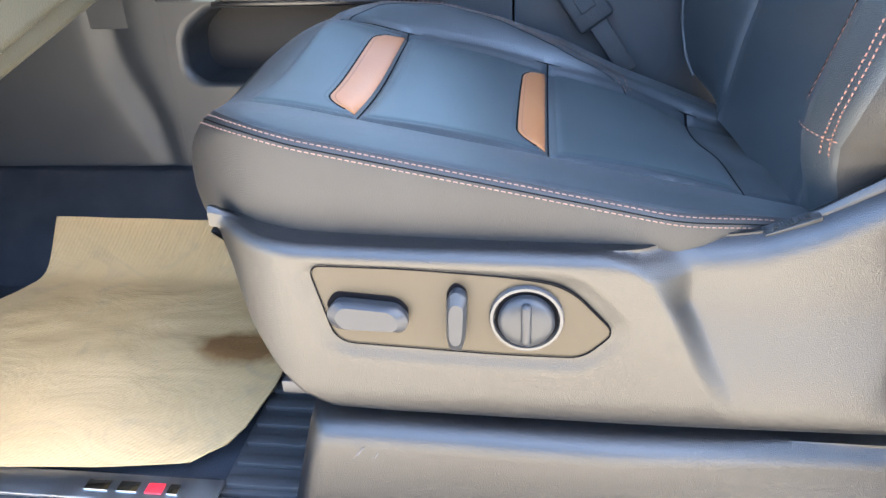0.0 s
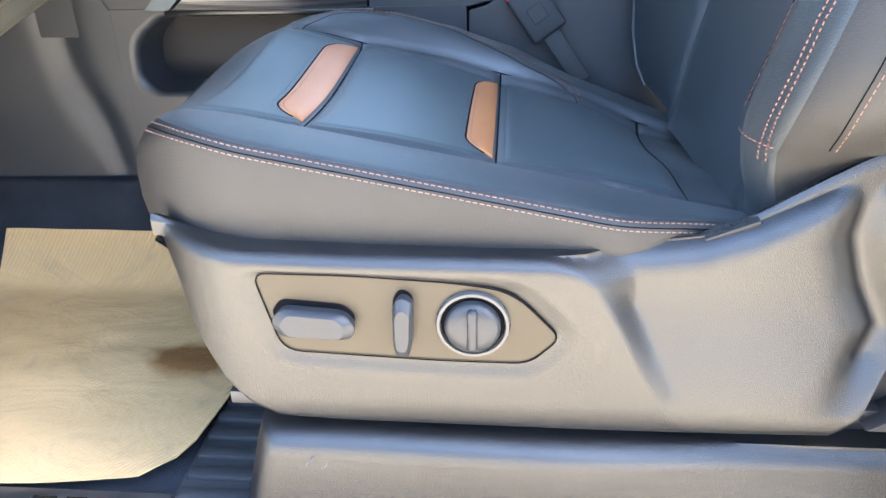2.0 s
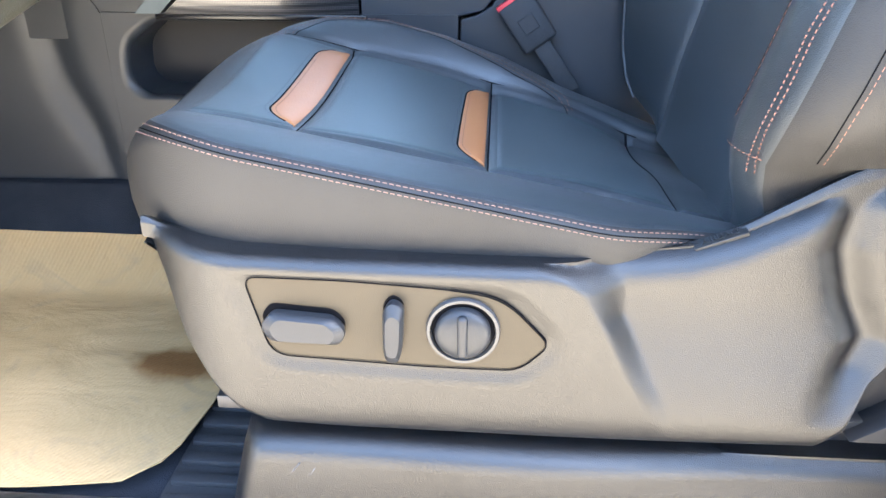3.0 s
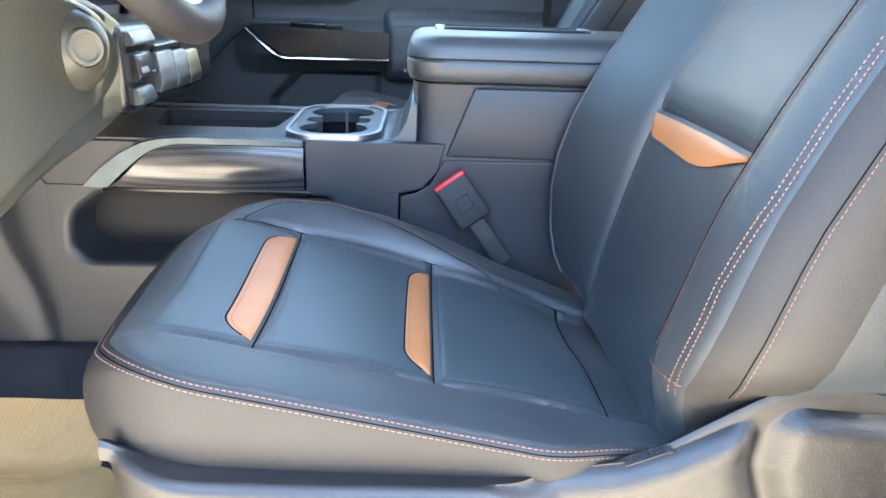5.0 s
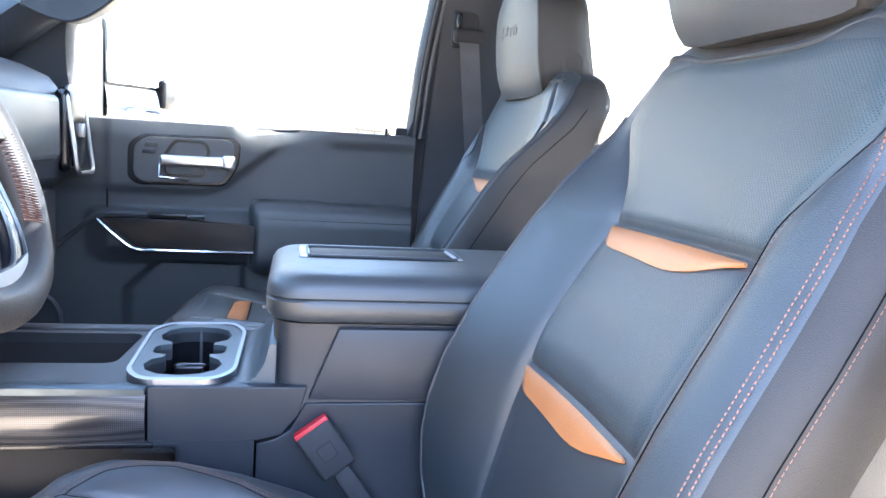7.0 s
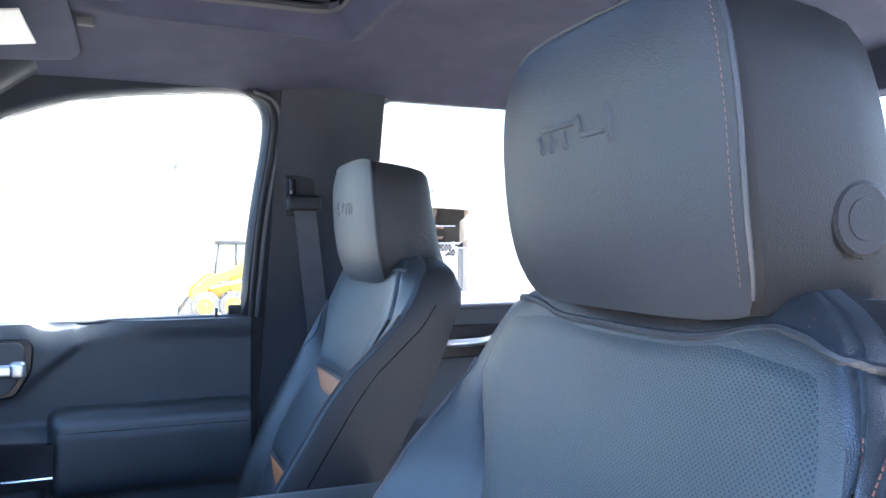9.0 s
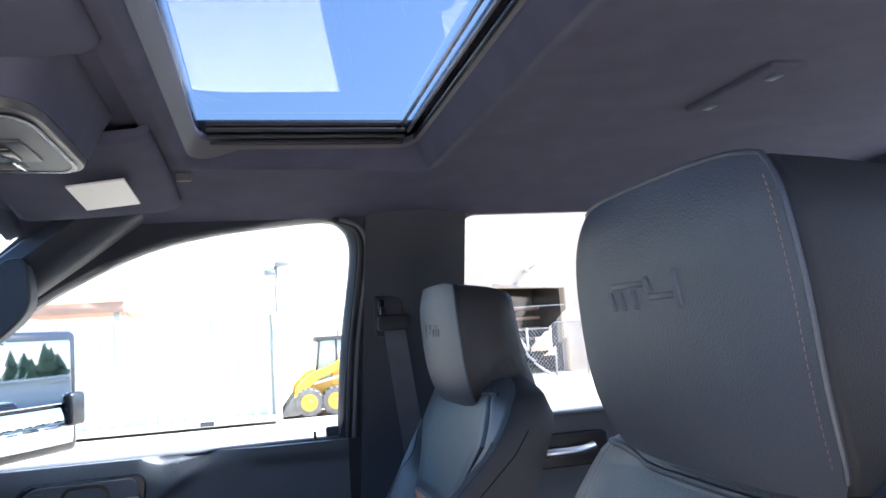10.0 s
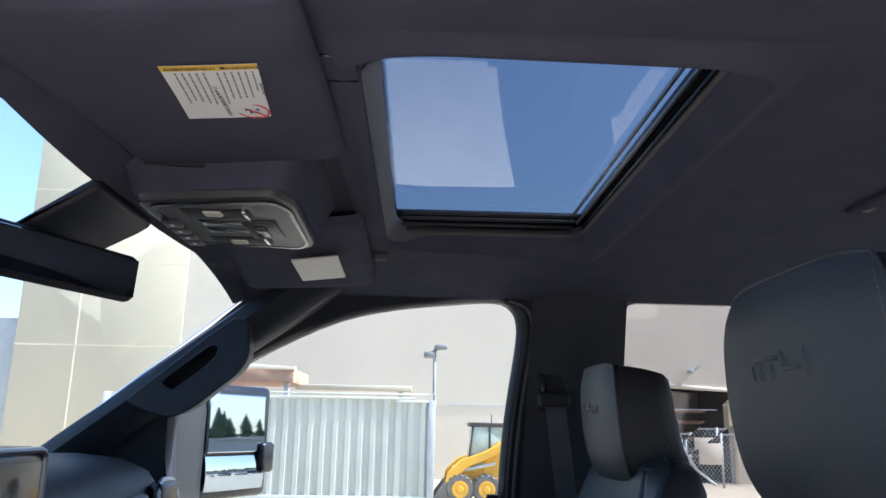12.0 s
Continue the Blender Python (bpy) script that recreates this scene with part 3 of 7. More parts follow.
# windshield, header and A-pillars
shield = thing("window_1", "large sloped clear windshield", "window", kind="structure")
def ws_point(u, v):
    y = 0.70 * u * (1 + 0.16 * v)
    x0, x1 = -0.335 + 0.03 * u * u, -1.02 + 0.10 * u * u
    return (x0 + (x1 - x0) * v, y, 1.375 - 0.03 * u * u - 0.47 * v)
g = part("pane", sheet(ws_point, np.linspace(-1, 1, 15), np.linspace(0, 1, 9), 0.005), M_SHIELD, shield)
header = tagged(part("trim_header", sheet(lambda u, v: (-0.358 + 0.08 * u * u + 0.060 * v, 0.71 * u, 1.345 - 0.006 * u * u + 0.022 * v), np.linspace(-1, 1, 21), np.linspace(0, 1, 5), 0.014, (0, 0, 1)), M_LINER), "dark cloth windshield header trim", "trim", kind="structure")
for s in (1, -1):
    top_w, top_d = Vector((-0.298, s * 0.672, 1.319)), Vector((-0.215, s * 0.735, 1.262))
    bot_w, bot_d = Vector((-0.90, s * 0.80, 0.90)), Vector((-0.73, s * 0.83, 0.90))
    rings = []
    for k in range(-3, 13):
        t = k / 12
        w, d = top_w.lerp(bot_w, t), top_d.lerp(bot_d, t)
        d = d + Vector((-0.03, 0, -0.012)) * math.sin(max(0.0, t) * math.pi)
        inn = Vector((0.01, -s * 0.035, -0.01))
        rings.append([w, w.lerp(d, 0.2) + inn * 0.8, w.lerp(d, 0.5) + inn, w.lerp(d, 0.8) + inn * 0.8, d, d + Vector((0.0, s * 0.05, 0.02)), w + Vector((0, s * 0.07, 0.03))])
    ap = tagged(part("trim_pillar", loft(rings), M_DASH), "dark moulded A-pillar trim", "pillar", kind="structure")
    if s > 0:
        # grab handle moulded on the pillar
        handle = thing("grab_handle", "dark moulded grab handle on the windshield pillar", "grab handle")
        def slant(me):
            for v in me.vertices:
                v.co.y += (-0.34 - v.co.x) * 0.24
            return me
        plate_line = rounded([(-0.578, 1.078), (-0.53, 1.056), (-0.470, 1.043), (-0.42, 1.066), (-0.375, 1.102), (-0.318, 1.146), (-0.298, 1.180), (-0.306, 1.255), (-0.335, 1.262), (-0.40, 1.217), (-0.49, 1.146), (-0.545, 1.105)], [0.008, 0.03, 0.03, 0.04, 0.04, 0.03, 0.03, 0.012, 0.02, 0.03, 0.03, 0.02], 4)
        grip_hole = rounded([(-0.500, 1.116), (-0.474, 1.098), (-0.41, 1.140), (-0.368, 1.180), (-0.366, 1.202), (-0.388, 1.204), (-0.44, 1.166), (-0.494, 1.128)], 0.012, 4)
        part("grip", slant(holed(plate_line, [grip_hole], "y", 0.632, 0.700)), M_DASH, handle)
        part("grip_edge", slant(tube([(x, 0.637, z) for x, z in plate_line], 0.0055, 8, closed=True)), M_DASH, handle)
        part("recess_edge", slant(tube([(x, 0.634, z) for x, z in grip_hole], 0.003, 8, closed=True)), M_DASH, handle)
        part("recess", slant(prism(grip_hole, "y", 0.668, 0.70)), M_DARK, handle)

# body sides (passenger side has the closed doors; the driver's side is open in front)
body = thing("wall_side", "dark upper cab side with window frames", "cab side", kind="structure")
side_panel("window_frame", [(-0.82, 0.845), (-0.80, 0.94), (-0.62, 1.09), (-0.30, 1.36), (-0.10, 1.43), (0.45, 1.43), (0.45, 0.845)], win1, 0.0, 0.05, M_DASH, body)
rear_hole = rounded([(0.578, 0.855), (1.22, 0.855), (1.22, 1.30), (1.15, 1.342), (0.60, 1.342), (0.573, 1.27)], [0.03, 0.03, 0.06, 0.05, 0.035, 0.04], 4)
side_panel("rear_window_frame", [(0.45, 0.845), (0.45, 1.43), (1.46, 1.43), (1.46, 0.845)], rear_hole, 0.0, 0.05, M_DASH, body)
for nm, hole_pts in (("window_2", win1), ("window_4", rear_hole)):
    w = thing(nm, "clear side window glass" if nm == "window_2" else "dark tinted rear door window glass", "window", kind="structure")
    bm = bmesh.new()
    lo = [bm.verts.new((x, side_y(z) + 0.030, z)) for x, z in hole_pts]
    hi = [bm.verts.new((x, side_y(z) + 0.034, z)) for x, z in hole_pts]
    bm.faces.new(lo), bm.faces.new(hi)
    for k in range(len(lo)):
        bm.faces.new((lo[k], lo[(k + 1) % len(lo)], hi[(k + 1) % len(lo)], hi[k]))
    g = part("pane", tidy(bm, "pane"), M_GLASS if nm == "window_2" else M_TINT, w, smooth=False)
    g.visible_shadow = False
# rubber seal round the rear edge of the front window
seal_line = smooth_line([(a, b, 0) for a, b in win_top[9:]], 5)
seal = tagged(part("trim_seal", tube([(p[0] + 0.020, side_y(p[1]) - 0.003, p[1]) for p in seal_line], 0.0065, 8), M_RUBBER), "grey rubber door seal along the window edge", "seal", kind="structure")
# seal lips; their lighter grey carries the highlight on the rubber
part("seal_lip", tube([(p[0] + 0.0335, side_y(p[1]) - 0.007, p[1]) for p in seal_line], 0.0052, 8), M_SEAL, seal, "seal lip, its highlight put in as lighter grey")
part("seal_lip", tube([(p[0], side_y(p[1]) - 0.004, p[1]) for p in smooth_line([(0.640, 1.349, 0), (0.600, 1.342, 0), (0.573, 1.312, 0), (0.560, 1.265, 0), (0.562, 1.215, 0), (0.576, 1.175, 0), (0.600, 1.150, 0)], 5)], 0.0032, 6), M_SEAL, seal, "thin seal lip, its highlight put in as grey")
bp = tagged(part("trim_pillar", sheet(lambda u, v: (0.300 + 0.262 * u + 0.062 * v * (1 - 0.5 * u), side_y(0.1 + 1.25 * v) - 0.012 - 0.02 * math.sin(math.pi * u), 0.1 + 1.25 * v), np.linspace(0, 1, 9), np.linspace(0, 1, 12), 0.012, (0, 1, 0)), M_DASH), "dark moulded B-pillar trim", "pillar", kind="structure")
part("door_jamb", rbox(0.26, 0.42, 0.842, 0.872, -0.02, 0.87, 0.006), M_DARK, body)
driver_post = thing("wall_driver_side", "dark rear cab side beside the open doorway", "cab side", kind="structure")
part("pillar_trim", rbox(0.40, 0.60, -0.83, -0.765, -0.05, 1.38, 0.03, 3), M_DASH, driver_post)
side_panel("rear_window_frame", [(0.58, 0.0), (0.58, 1.43), (1.46, 1.43), (1.46, 0.0)], rounded([(0.70, 0.855), (1.22, 0.855), (1.22, 1.32), (0.70, 1.32)], 0.04, 4), 0.0, 0.05, M_DASH, driver_post, -1)
part("rail", tube([(-0.30, -0.735, 1.36), (0.1, -0.735, 1.385), (0.7, -0.735, 1.385)], 0.03, 8), M_LINER, driver_post)
part("hinge_post", rbox(-1.25, -0.86, -0.86, -0.78, -0.12, 0.92, 0.02), M_DARK, driver_post)
cowl = tagged(part("wall_cowl", rbox(-2.6, -1.26, -0.98, 0.98, -0.4, 0.86, 0.08, 3), M_BLACK), "dark painted front body of the truck", "body panel", kind="structure")


# ---- front seats ----
def cushion_z(x):
    return 0.402 - 0.20 * (x + 0.15)


SEAM_X = (-0.150, 0.018, 0.186)
INS = 0.150


def dip(d, w=0.0045, depth=0.0045):
    return -depth * math.exp(-(d / w) ** 2)


CREST = [(-0.30, 0.405), (-0.267, 0.426), (-0.242, 0.439), (-0.19, 0.445), (-0.115, 0.440), (-0.042, 0.423), (0.032, 0.397), (0.107, 0.360), (0.183, 0.330), (0.228, 0.312), (0.30, 0.29)]
CREST_Q = [(-0.30, 0.19), (-0.20, 0.192), (-0.10, 0.198), (0.0, 0.178), (0.07, 0.168), (0.12, 0.165), (0.30, 0.165)]
INNER_TILT = [(-0.30, 0.018), (-0.235, 0.018), (-0.147, 0.009), (0.018, -0.002), (0.111, -0.013), (0.18, -0.029), (0.30, -0.04)]


def ease(t):
    t = max(0.0, min(1.0, t))
    return t * t * (3 - 2 * t)


def cushion_plain(x, q):
    """The cushion without seams: a dished middle, a low outer edge and a high rounded inner bolster."""
    z = cushion_z(x) - 1.3 * max(0.0, -0.19 - x) ** 2
    z += lerp(INNER_TILT, x) * ease((q + 0.08) / 0.22)
    if abs(q) < INS:
        z -= 0.005 * (1 - (q / INS) ** 2) * ease((x + 0.32) / 0.12)
    elif q < 0:
        z += 0.009 * math.sin(math.pi * min(1.0, (-q - INS) / 0.092) * 0.70)
    if q > INS - 0.012:
        t = min(1.0, (q - INS + 0.012) / (lerp(CREST_Q, x) - INS + 0.012))
        z += (lerp(CREST, x) - z) * math.sin(0.5 * math.pi * t) ** 1.3
    return z


def cushion_top(x, q):
    """Height of the cushion over its plan; q is across, + towards the middle of the cab."""
    z = cushion_plain(x, q)
    a = abs(q)
    if a < INS:
        for sx in SEAM_X:
            z += dip(x - sx, 0.0035, 0.0035)
        for s0, s1 in zip((-0.32,) + SEAM_X, SEAM_X):
            if s0 < x < s1 and s0 > -0.3:
                z += 0.004 * math.sin(math.pi * (x - s0) / (s1 - s0))
    if x > -0.245:
        z += dip(a - INS, 0.0035, 0.004) * ease((x + 0.245) / 0.03)
    return z


def cushion_outline(n_side=95, n_front=110):
    """Plan of the cushion from the outer rear, round the bowed front, to the inner rear: x, q and the outward direction."""
    W = 0.2425
    pts = [(x, -W + 0.034 * ease((x - 0.10) / 0.13)) for x in np.linspace(0.265, -0.165, n_side)]
    for w in np.linspace(-1, 1, n_front)[1:-1]:
        a = math.sin(w * math.pi / 2)
        pts.append((-0.165 - 0.14 * max(0.0, 1 - abs(a) ** 3) ** 0.4545 - 0.030 * (1 - a * a), W * a))
    pts += [(x, W) for x in np.linspace(-0.165, 0.265, n_side)]
    out = []
    for k, (x, q) in enumerate(pts):
        (ax, aq), (bx, bq) = pts[max(0, k - 1)], pts[min(len(pts) - 1, k + 1)]
        d = Vector((bx - ax, bq - aq)).normalized()
        out.append((x, q, Vector((d.y, -d.x)) * -1))
    return out


CUSHION = cushion_outline()


def edge_size(n):
    """Width and depth of the rolled edge: tight on the outer side, broad over the nose."""
    front = max(0.0, -n.x) ** 3.5
    if n.y < 0:
        return 0.013 + 0.092 * front, 0.009 + 0.080 * front
    return 0.042 + 0.063 * front, 0.036 + 0.053 * front


def cushion_edge(k, f):
    """A point of the rolled edge at station k; f from 0, the outermost, to 1 on the top."""
    x, q, n = CUSHION[k]
    R, H = edge_size(n)
    w = f * math.pi / 2
    d, drop = R * (1 - math.cos(w)), H * (1 - math.sin(w))
    X, Q = x - n.x * d, q - n.y * d
    return X, Q, cushion_top(X, Q) - drop


BACK_IN = [(0.31, 0.222), (0.40, 0.243), (0.47, 0.262), (0.53, 0.276), (0.585, 0.291), (0.62, 0.304), (0.66, 0.328), (0.71, 0.357), (0.755, 0.384), (0.81, 0.407), (0.86, 0.424), (0.91, 0.440), (0.94, 0.449), (0.955, 0.457), (0.966, 0.470), (0.972, 0.49)]
BACK_INB = [(0.31, 0.24), (0.345, 0.204), (0.366, 0.194), (0.41, 0.187), (0.46, 0.186), (0.508, 0.192), (0.564, 0.209), (0.627, 0.240), (0.681, 0.273), (0.744, 0.313), (0.796, 0.352), (0.833, 0.389), (0.864, 0.421), (0.91, 0.452), (0.94, 0.468), (0.966, 0.49), (0.972, 0.50)]
BACK_OUT = [(0.31, 0.245), (0.39, 0.221), (0.43, 0.221), (0.469, 0.231), (0.53, 0.249), (0.562, 0.260), (0.635, 0.293), (0.687, 0.320), (0.75, 0.355), (0.80, 0.381), (0.843, 0.409), (0.90, 0.444), (0.94, 0.466), (0.966, 0.488), (0.972, 0.50)]
BACK_W = [(0.31, 0.190), (0.345, 0.212), (0.40, 0.236), (0.47, 0.245), (0.70, 0.247), (0.78, 0.242), (0.83, 0.249), (0.87, 0.252), (0.90, 0.252), (0.93, 0.246), (0.95, 0.231), (0.962, 0.210), (0.968, 0.188), (0.972, 0.150)]
BACK_WO = [(0.31, 0.198), (0.36, 0.204), (0.385, 0.209), (0.40, 0.215), (0.415, 0.226), (0.43, 0.238), (0.47, 0.245), (0.70, 0.247), (0.78, 0.242), (0.83, 0.236), (0.87, 0.230), (0.90, 0.224), (0.93, 0.213), (0.95, 0.199), (0.962, 0.183), (0.968, 0.166), (0.972, 0.140)]
BACK_Z = [0.31, 0.33, 0.35, 0.375, 0.40, 0.425, 0.45, 0.48, 0.51, 0.54, 0.565, 0.578, 0.582, 0.585, 0.588, 0.592, 0.605, 0.63, 0.66, 0.69, 0.72, 0.745, 0.750, 0.754, 0.757, 0.761, 0.775, 0.80, 0.825, 0.85, 0.875, 0.90, 0.92, 0.94, 0.95, 0.958, 0.966, 0.972]


def half_width(q, z):
    return lerp(BACK_WO if q < 0 else BACK_W, z)


def insert_half(z):
    """Half width of the perforated panels: straight, then flaring out to the shoulders."""
    s_ = max(0.0, min(1.0, (z - 0.765) / 0.105))
    return 0.150 + (lerp(BACK_WO, z) - 0.008 - 0.150) * s_ ** 1.7 if z < 0.87 else lerp(BACK_WO, z) - 0.008


def back_front(q, z):
    """x of the backrest's front face."""
    w = half_width(q, z)
    f = lerp(BACK_W, z) / 0.245
    a = abs(q)
    ins = insert_half(z)
    xi = lerp(BACK_IN, z)
    if a < ins:
        x = xi + 0.006 * (1 - (a / ins) ** 2)
        x += 0.0045 * (math.exp(-((z - 0.585) / 0.004) ** 2) + math.exp(-((z - 0.755) / 0.004) ** 2))
        for s0, s1 in ((0.33, 0.585), (0.585, 0.755), (0.755, 0.96)):
            if s0 < z < s1:
                x -= 0.006 * math.sin(math.pi * (z - s0) / (s1 - s0))
    elif q > 0:
        t = min(1.0, (a - ins) / (w - ins + 1e-6))
        x = xi + (lerp(BACK_INB, z) - xi) * (t ** 0.9 if t < 0.8 else 0.82 + (t - 0.8) * 0.9)
    else:
        t = min(1.0, (a - ins) / (w - ins + 1e-6))
        xo = lerp(BACK_OUT, z)
        x = xi + (xo - xi) * min(1.0, (t / 0.32)) ** 0.7 - 0.008 * min(1.0, t / 0.3) + 0.016 * max(0.0, (t - 0.4) / 0.6) ** 2
    return x + 0.004 * math.exp(-((a - ins) / 0.004) ** 2)


def back_q(t, z):
    """Across the backrest: t from -1 to 1, with the panel seam always at 0.61."""
    ins, w = insert_half(z), half_width(t, z)
    a = abs(t)
    q = a / 0.61 * ins if a <= 0.61 else ins + (a - 0.61) / 0.39 * (w - ins)
    return math.copysign(q, t)


def back_lift(q, z):
    """The top edge rises a little towards the shoulders."""
    return 0.012 * max(0.0, (z - 0.90) / 0.07) * math.exp(-((abs(q) - 0.115) / 0.045) ** 2)


NECK = [(-0.212, 0.936), (-0.187, 0.949), (-0.16, 0.956), (-0.13, 0.957), (-0.115, 0.951), (-0.09, 0.945), (-0.06, 0.942), (0.0, 0.9415), (0.05, 0.942), (0.10, 0.9425), (0.125, 0.947), (0.145, 0.952), (0.185, 0.955), (0.21, 0.951)]
BACK_F = [-1.0, -0.96, -0.9, -0.82, -0.76, -0.70, -0.66, -0.635, -0.62, -0.61, -0.60, -0.58, -0.5, -0.38, -0.25, -0.12, 0.0, 0.12, 0.25, 0.38, 0.5, 0.58, 0.60, 0.61, 0.62, 0.635, 0.66, 0.70, 0.76, 0.82, 0.9, 0.96, 1.0]


def make_seat(name, yc, inward, dx, dz, label, shift=(0.0, 0.0), deep=1.0):
    """One front seat. inward: +1 where the cab's middle lies towards +y."""
    seat = thing(name, label, "car seat", "front seats")

    def P(x, q, z):
        return Vector((x + dx, yc + inward * q, z + dz))

    back_P = P

    def P(x, q, z):
        return back_P(x + shift[0], q, z + shift[1])

    # cushion: rings from the low skirt, over the rolled edge, to the middle line
    rings = [[], [], [], []]
    for k, (x, q, n) in enumerate(CUSHION):
        X, Q, Z = cushion_edge(k, 0.0)
        low = min(Z - 0.01, 0.300)
        for i, (f, inn) in enumerate(((1.0, 0.010), (0.70, 0.003), (0.35, 0.0), (0.08, 0.0))):
            rings[i].append(P(X - n.x * inn, Q - n.y * inn, Z + (low - Z) * f))
    for f in np.linspace(0, 1, 9):
        rings.append([P(*cushion_edge(k, f)) for k in range(len(CUSHION))])
    for f in list(np.linspace(0.03, 0.97, 60)) + [1.0]:
        ring = []
        for k, (x, q, n) in enumerate(CUSHION):
            X, Q, Z = cushion_edge(k, 1.0)
            mx, mq = max(-0.10, X), 0.0
            X, Q = X + (mx - X) * f, Q + (mq - Q) * f
            ring.append(P(X, Q, cushion_top(X, Q)))
        rings.append(ring)
    cushion = part("cushion", loft(rings[9:], cap=False, closed=False), M_LEATHER, seat)
    part("side_skirt", loft(rings[:10], cap=False, closed=False), M_SIDE, cushion, "plain dark vinyl side skirt")
    # insert panels, a hair proud of the cushion, with rolled edges
    def insert(x0, x1, nm):
        xs_ = np.linspace(x0 + 0.0035, x1 - 0.0035, 30)
        qs_ = np.linspace(-INS + 0.004, INS - 0.004, 44)
        def fn(u, v):
            e = min(abs(v + INS - 0.004), abs(INS - 0.004 - v), abs(u - x0 - 0.0035), abs(u - x1 + 0.0035))
            return P(u, v, cushion_top(u, v) + 0.0009 - 0.0034 * math.exp(-(e / 0.003)))
        part(nm, sheet(fn, xs_, qs_), M_PERF, cushion, "perforated black leather insert")
    insert(-0.252, SEAM_X[0], "insert")
    insert(SEAM_X[0], SEAM_X[1], "insert")
    insert(SEAM_X[1], SEAM_X[2], "insert")
    # tan accent pieces: straight along the seam, bowed to the front, one end tapered
    def accent(xs0, width, nm):
        us, vs = np.linspace(0, 1, 28), np.linspace(0, 1, 7)
        def fn(u, v):
            q = -0.137 + u * 0.272
            w = width * math.sin(0.5 * math.pi * min(1.0, max(0.0, u) / 0.17)) ** 0.75 * (0.94 + 0.06 * math.sin(math.pi * u)) * (1.0 if u < 0.86 else math.sqrt(max(0.0, 1 - ((u - 0.86) / 0.14) ** 2)))
            x = xs0 - 0.003 - w * (1 - v)
            e = min(v, 1 - v) * 2
            return P(x, q, cushion_top(x, q) + 0.0012 + 0.0014 * math.sqrt(max(0.0, e)))
        ob = part(nm, sheet(fn, us, vs, 0.002), M_ORANGE, cushion, "tan orange leather accent")
        edge = [fn(u, 0.14) + Vector((0, 0, 0.0)) for u in np.linspace(0.06, 0.97, 60)]
        part("stitching", stitches(edge, (0, 0, 1), 0.003, 0.002, 0.0008), M_THREAD, ob)
        edge2 = [P(p.x - dx - 0.006, (p.y - yc) * inward, cushion_top(p.x - dx - 0.006, (p.y - yc) * inward) + 0.0006) for p in (fn(u, 0.0) for u in np.linspace(0.04, 0.97, 60))]
        part("stitching", stitches(edge2, (0, 0, 1), 0.003, 0.002, 0.0008), M_THREAD_D, ob)
        part("shadow_gap", tube([fn(u, 0.0) + Vector((-0.0012, 0, -0.0006)) for u in np.linspace(0.02, 0.98, 50)], 0.0012, 5), M_GAPSHADE, ob)
    accent(SEAM_X[0], 0.033, "accent")
    accent(SEAM_X[1], 0.026, "accent")
    # stitching of the cushion
    n_stations = len(CUSHION)
    first, last = int(0.055 * n_stations), int(0.45 * n_stations)
    def below(k, drop):
        """A point a given drop under the top edge at station k, on the rolled edge or on the skirt beneath it."""
        nn = CUSHION[k][2]
        H = edge_size(nn)[1]
        drop += 0.018 * max(0.0, -nn.x) ** 3.5
        X, Q, Z = cushion_edge(k, math.asin(max(0.0, 1 - drop / H)) / (math.pi / 2))
        return P(X + nn.x * 0.0004, Q + nn.y * 0.0004, Z - max(0.0, drop - H) + 0.0003)
    for drop in (0.0034, 0.0096):
        part("stitching", stitches([below(k, drop) for k in range(first, last)], (0, -0.75 * inward, 0.7), 0.0042, 0.0018, 0.0011, 0.0004), M_THREAD, cushion, "pale tan double stitching")
    part("seam", tube([below(k, 0.0065) for k in range(first, last)], 0.0005, 5), M_GAPSHADE, cushion)
    for sx in SEAM_X:
        part("seam", tube([P(sx, q, cushion_top(sx, q) + 0.0002) for q in np.linspace(-INS, INS, 40)], 0.0018 if sx == SEAM_X[2] else 0.0010, 5), M_GAPSHADE, cushion)
    for q0, x0 in ((-INS, -0.235), (INS, -0.225)):
        part("seam", tube([P(x, q0, cushion_top(x, q0) + 0.0002) for x in np.linspace(x0, 0.20, 70)], 0.0008, 5), M_GAPSHADE, cushion)
    line = [P(x, -INS - 0.007, cushion_top(x, -INS - 0.007) + 0.0002) for x in np.linspace(-0.24, 0.19, 120)]
    part("stitching", stitches(line, (0, 0, 1), 0.0046, 0.0020, 0.0013, 0.0006), M_THREAD_D, cushion)
    loop = smooth_line([(-0.240, 0.128, 0), (-0.230, 0.145, 0), (-0.215, 0.162, 0), (-0.198, 0.178, 0), (-0.178, 0.190, 0), (-0.150, 0.199, 0), (-0.110, 0.200, 0), (-0.06, 0.191, 0), (-0.01, 0.176, 0), (0.04, 0.164, 0), (0.075, 0.160, 0), (0.095, 0.157, 0), (0.106, 0.152, 0), (0.112, 0.143, 0)], 12)
    for off in (0.0, 0.0065):
        pts = []
        for k, p in enumerate(loop):
            q0, q1 = loop[max(0, k - 1)], loop[min(len(loop) - 1, k + 1)]
            nrm = Vector((q1.y - q0.y, q0.x - q1.x, 0)).normalized()
            c = p - nrm * off
            pts.append(P(c.x, c.y, cushion_top(c.x, c.y) + 0.0004))
        part("stitching", stitches(pts, (0, -0.4 * inward, 1), 0.0050, 0.0018, 0.0013, 0.0006), M_THREAD, cushion)
    loop_seam = [P(p.x, p.y - 0.003, cushion_top(p.x, p.y - 0.003) - 0.0002) for p in loop]
    part("seam", tube(loop_seam, 0.0007, 5), M_GAPSHADE, cushion)

    # backrest
    P = back_P
    rings = []
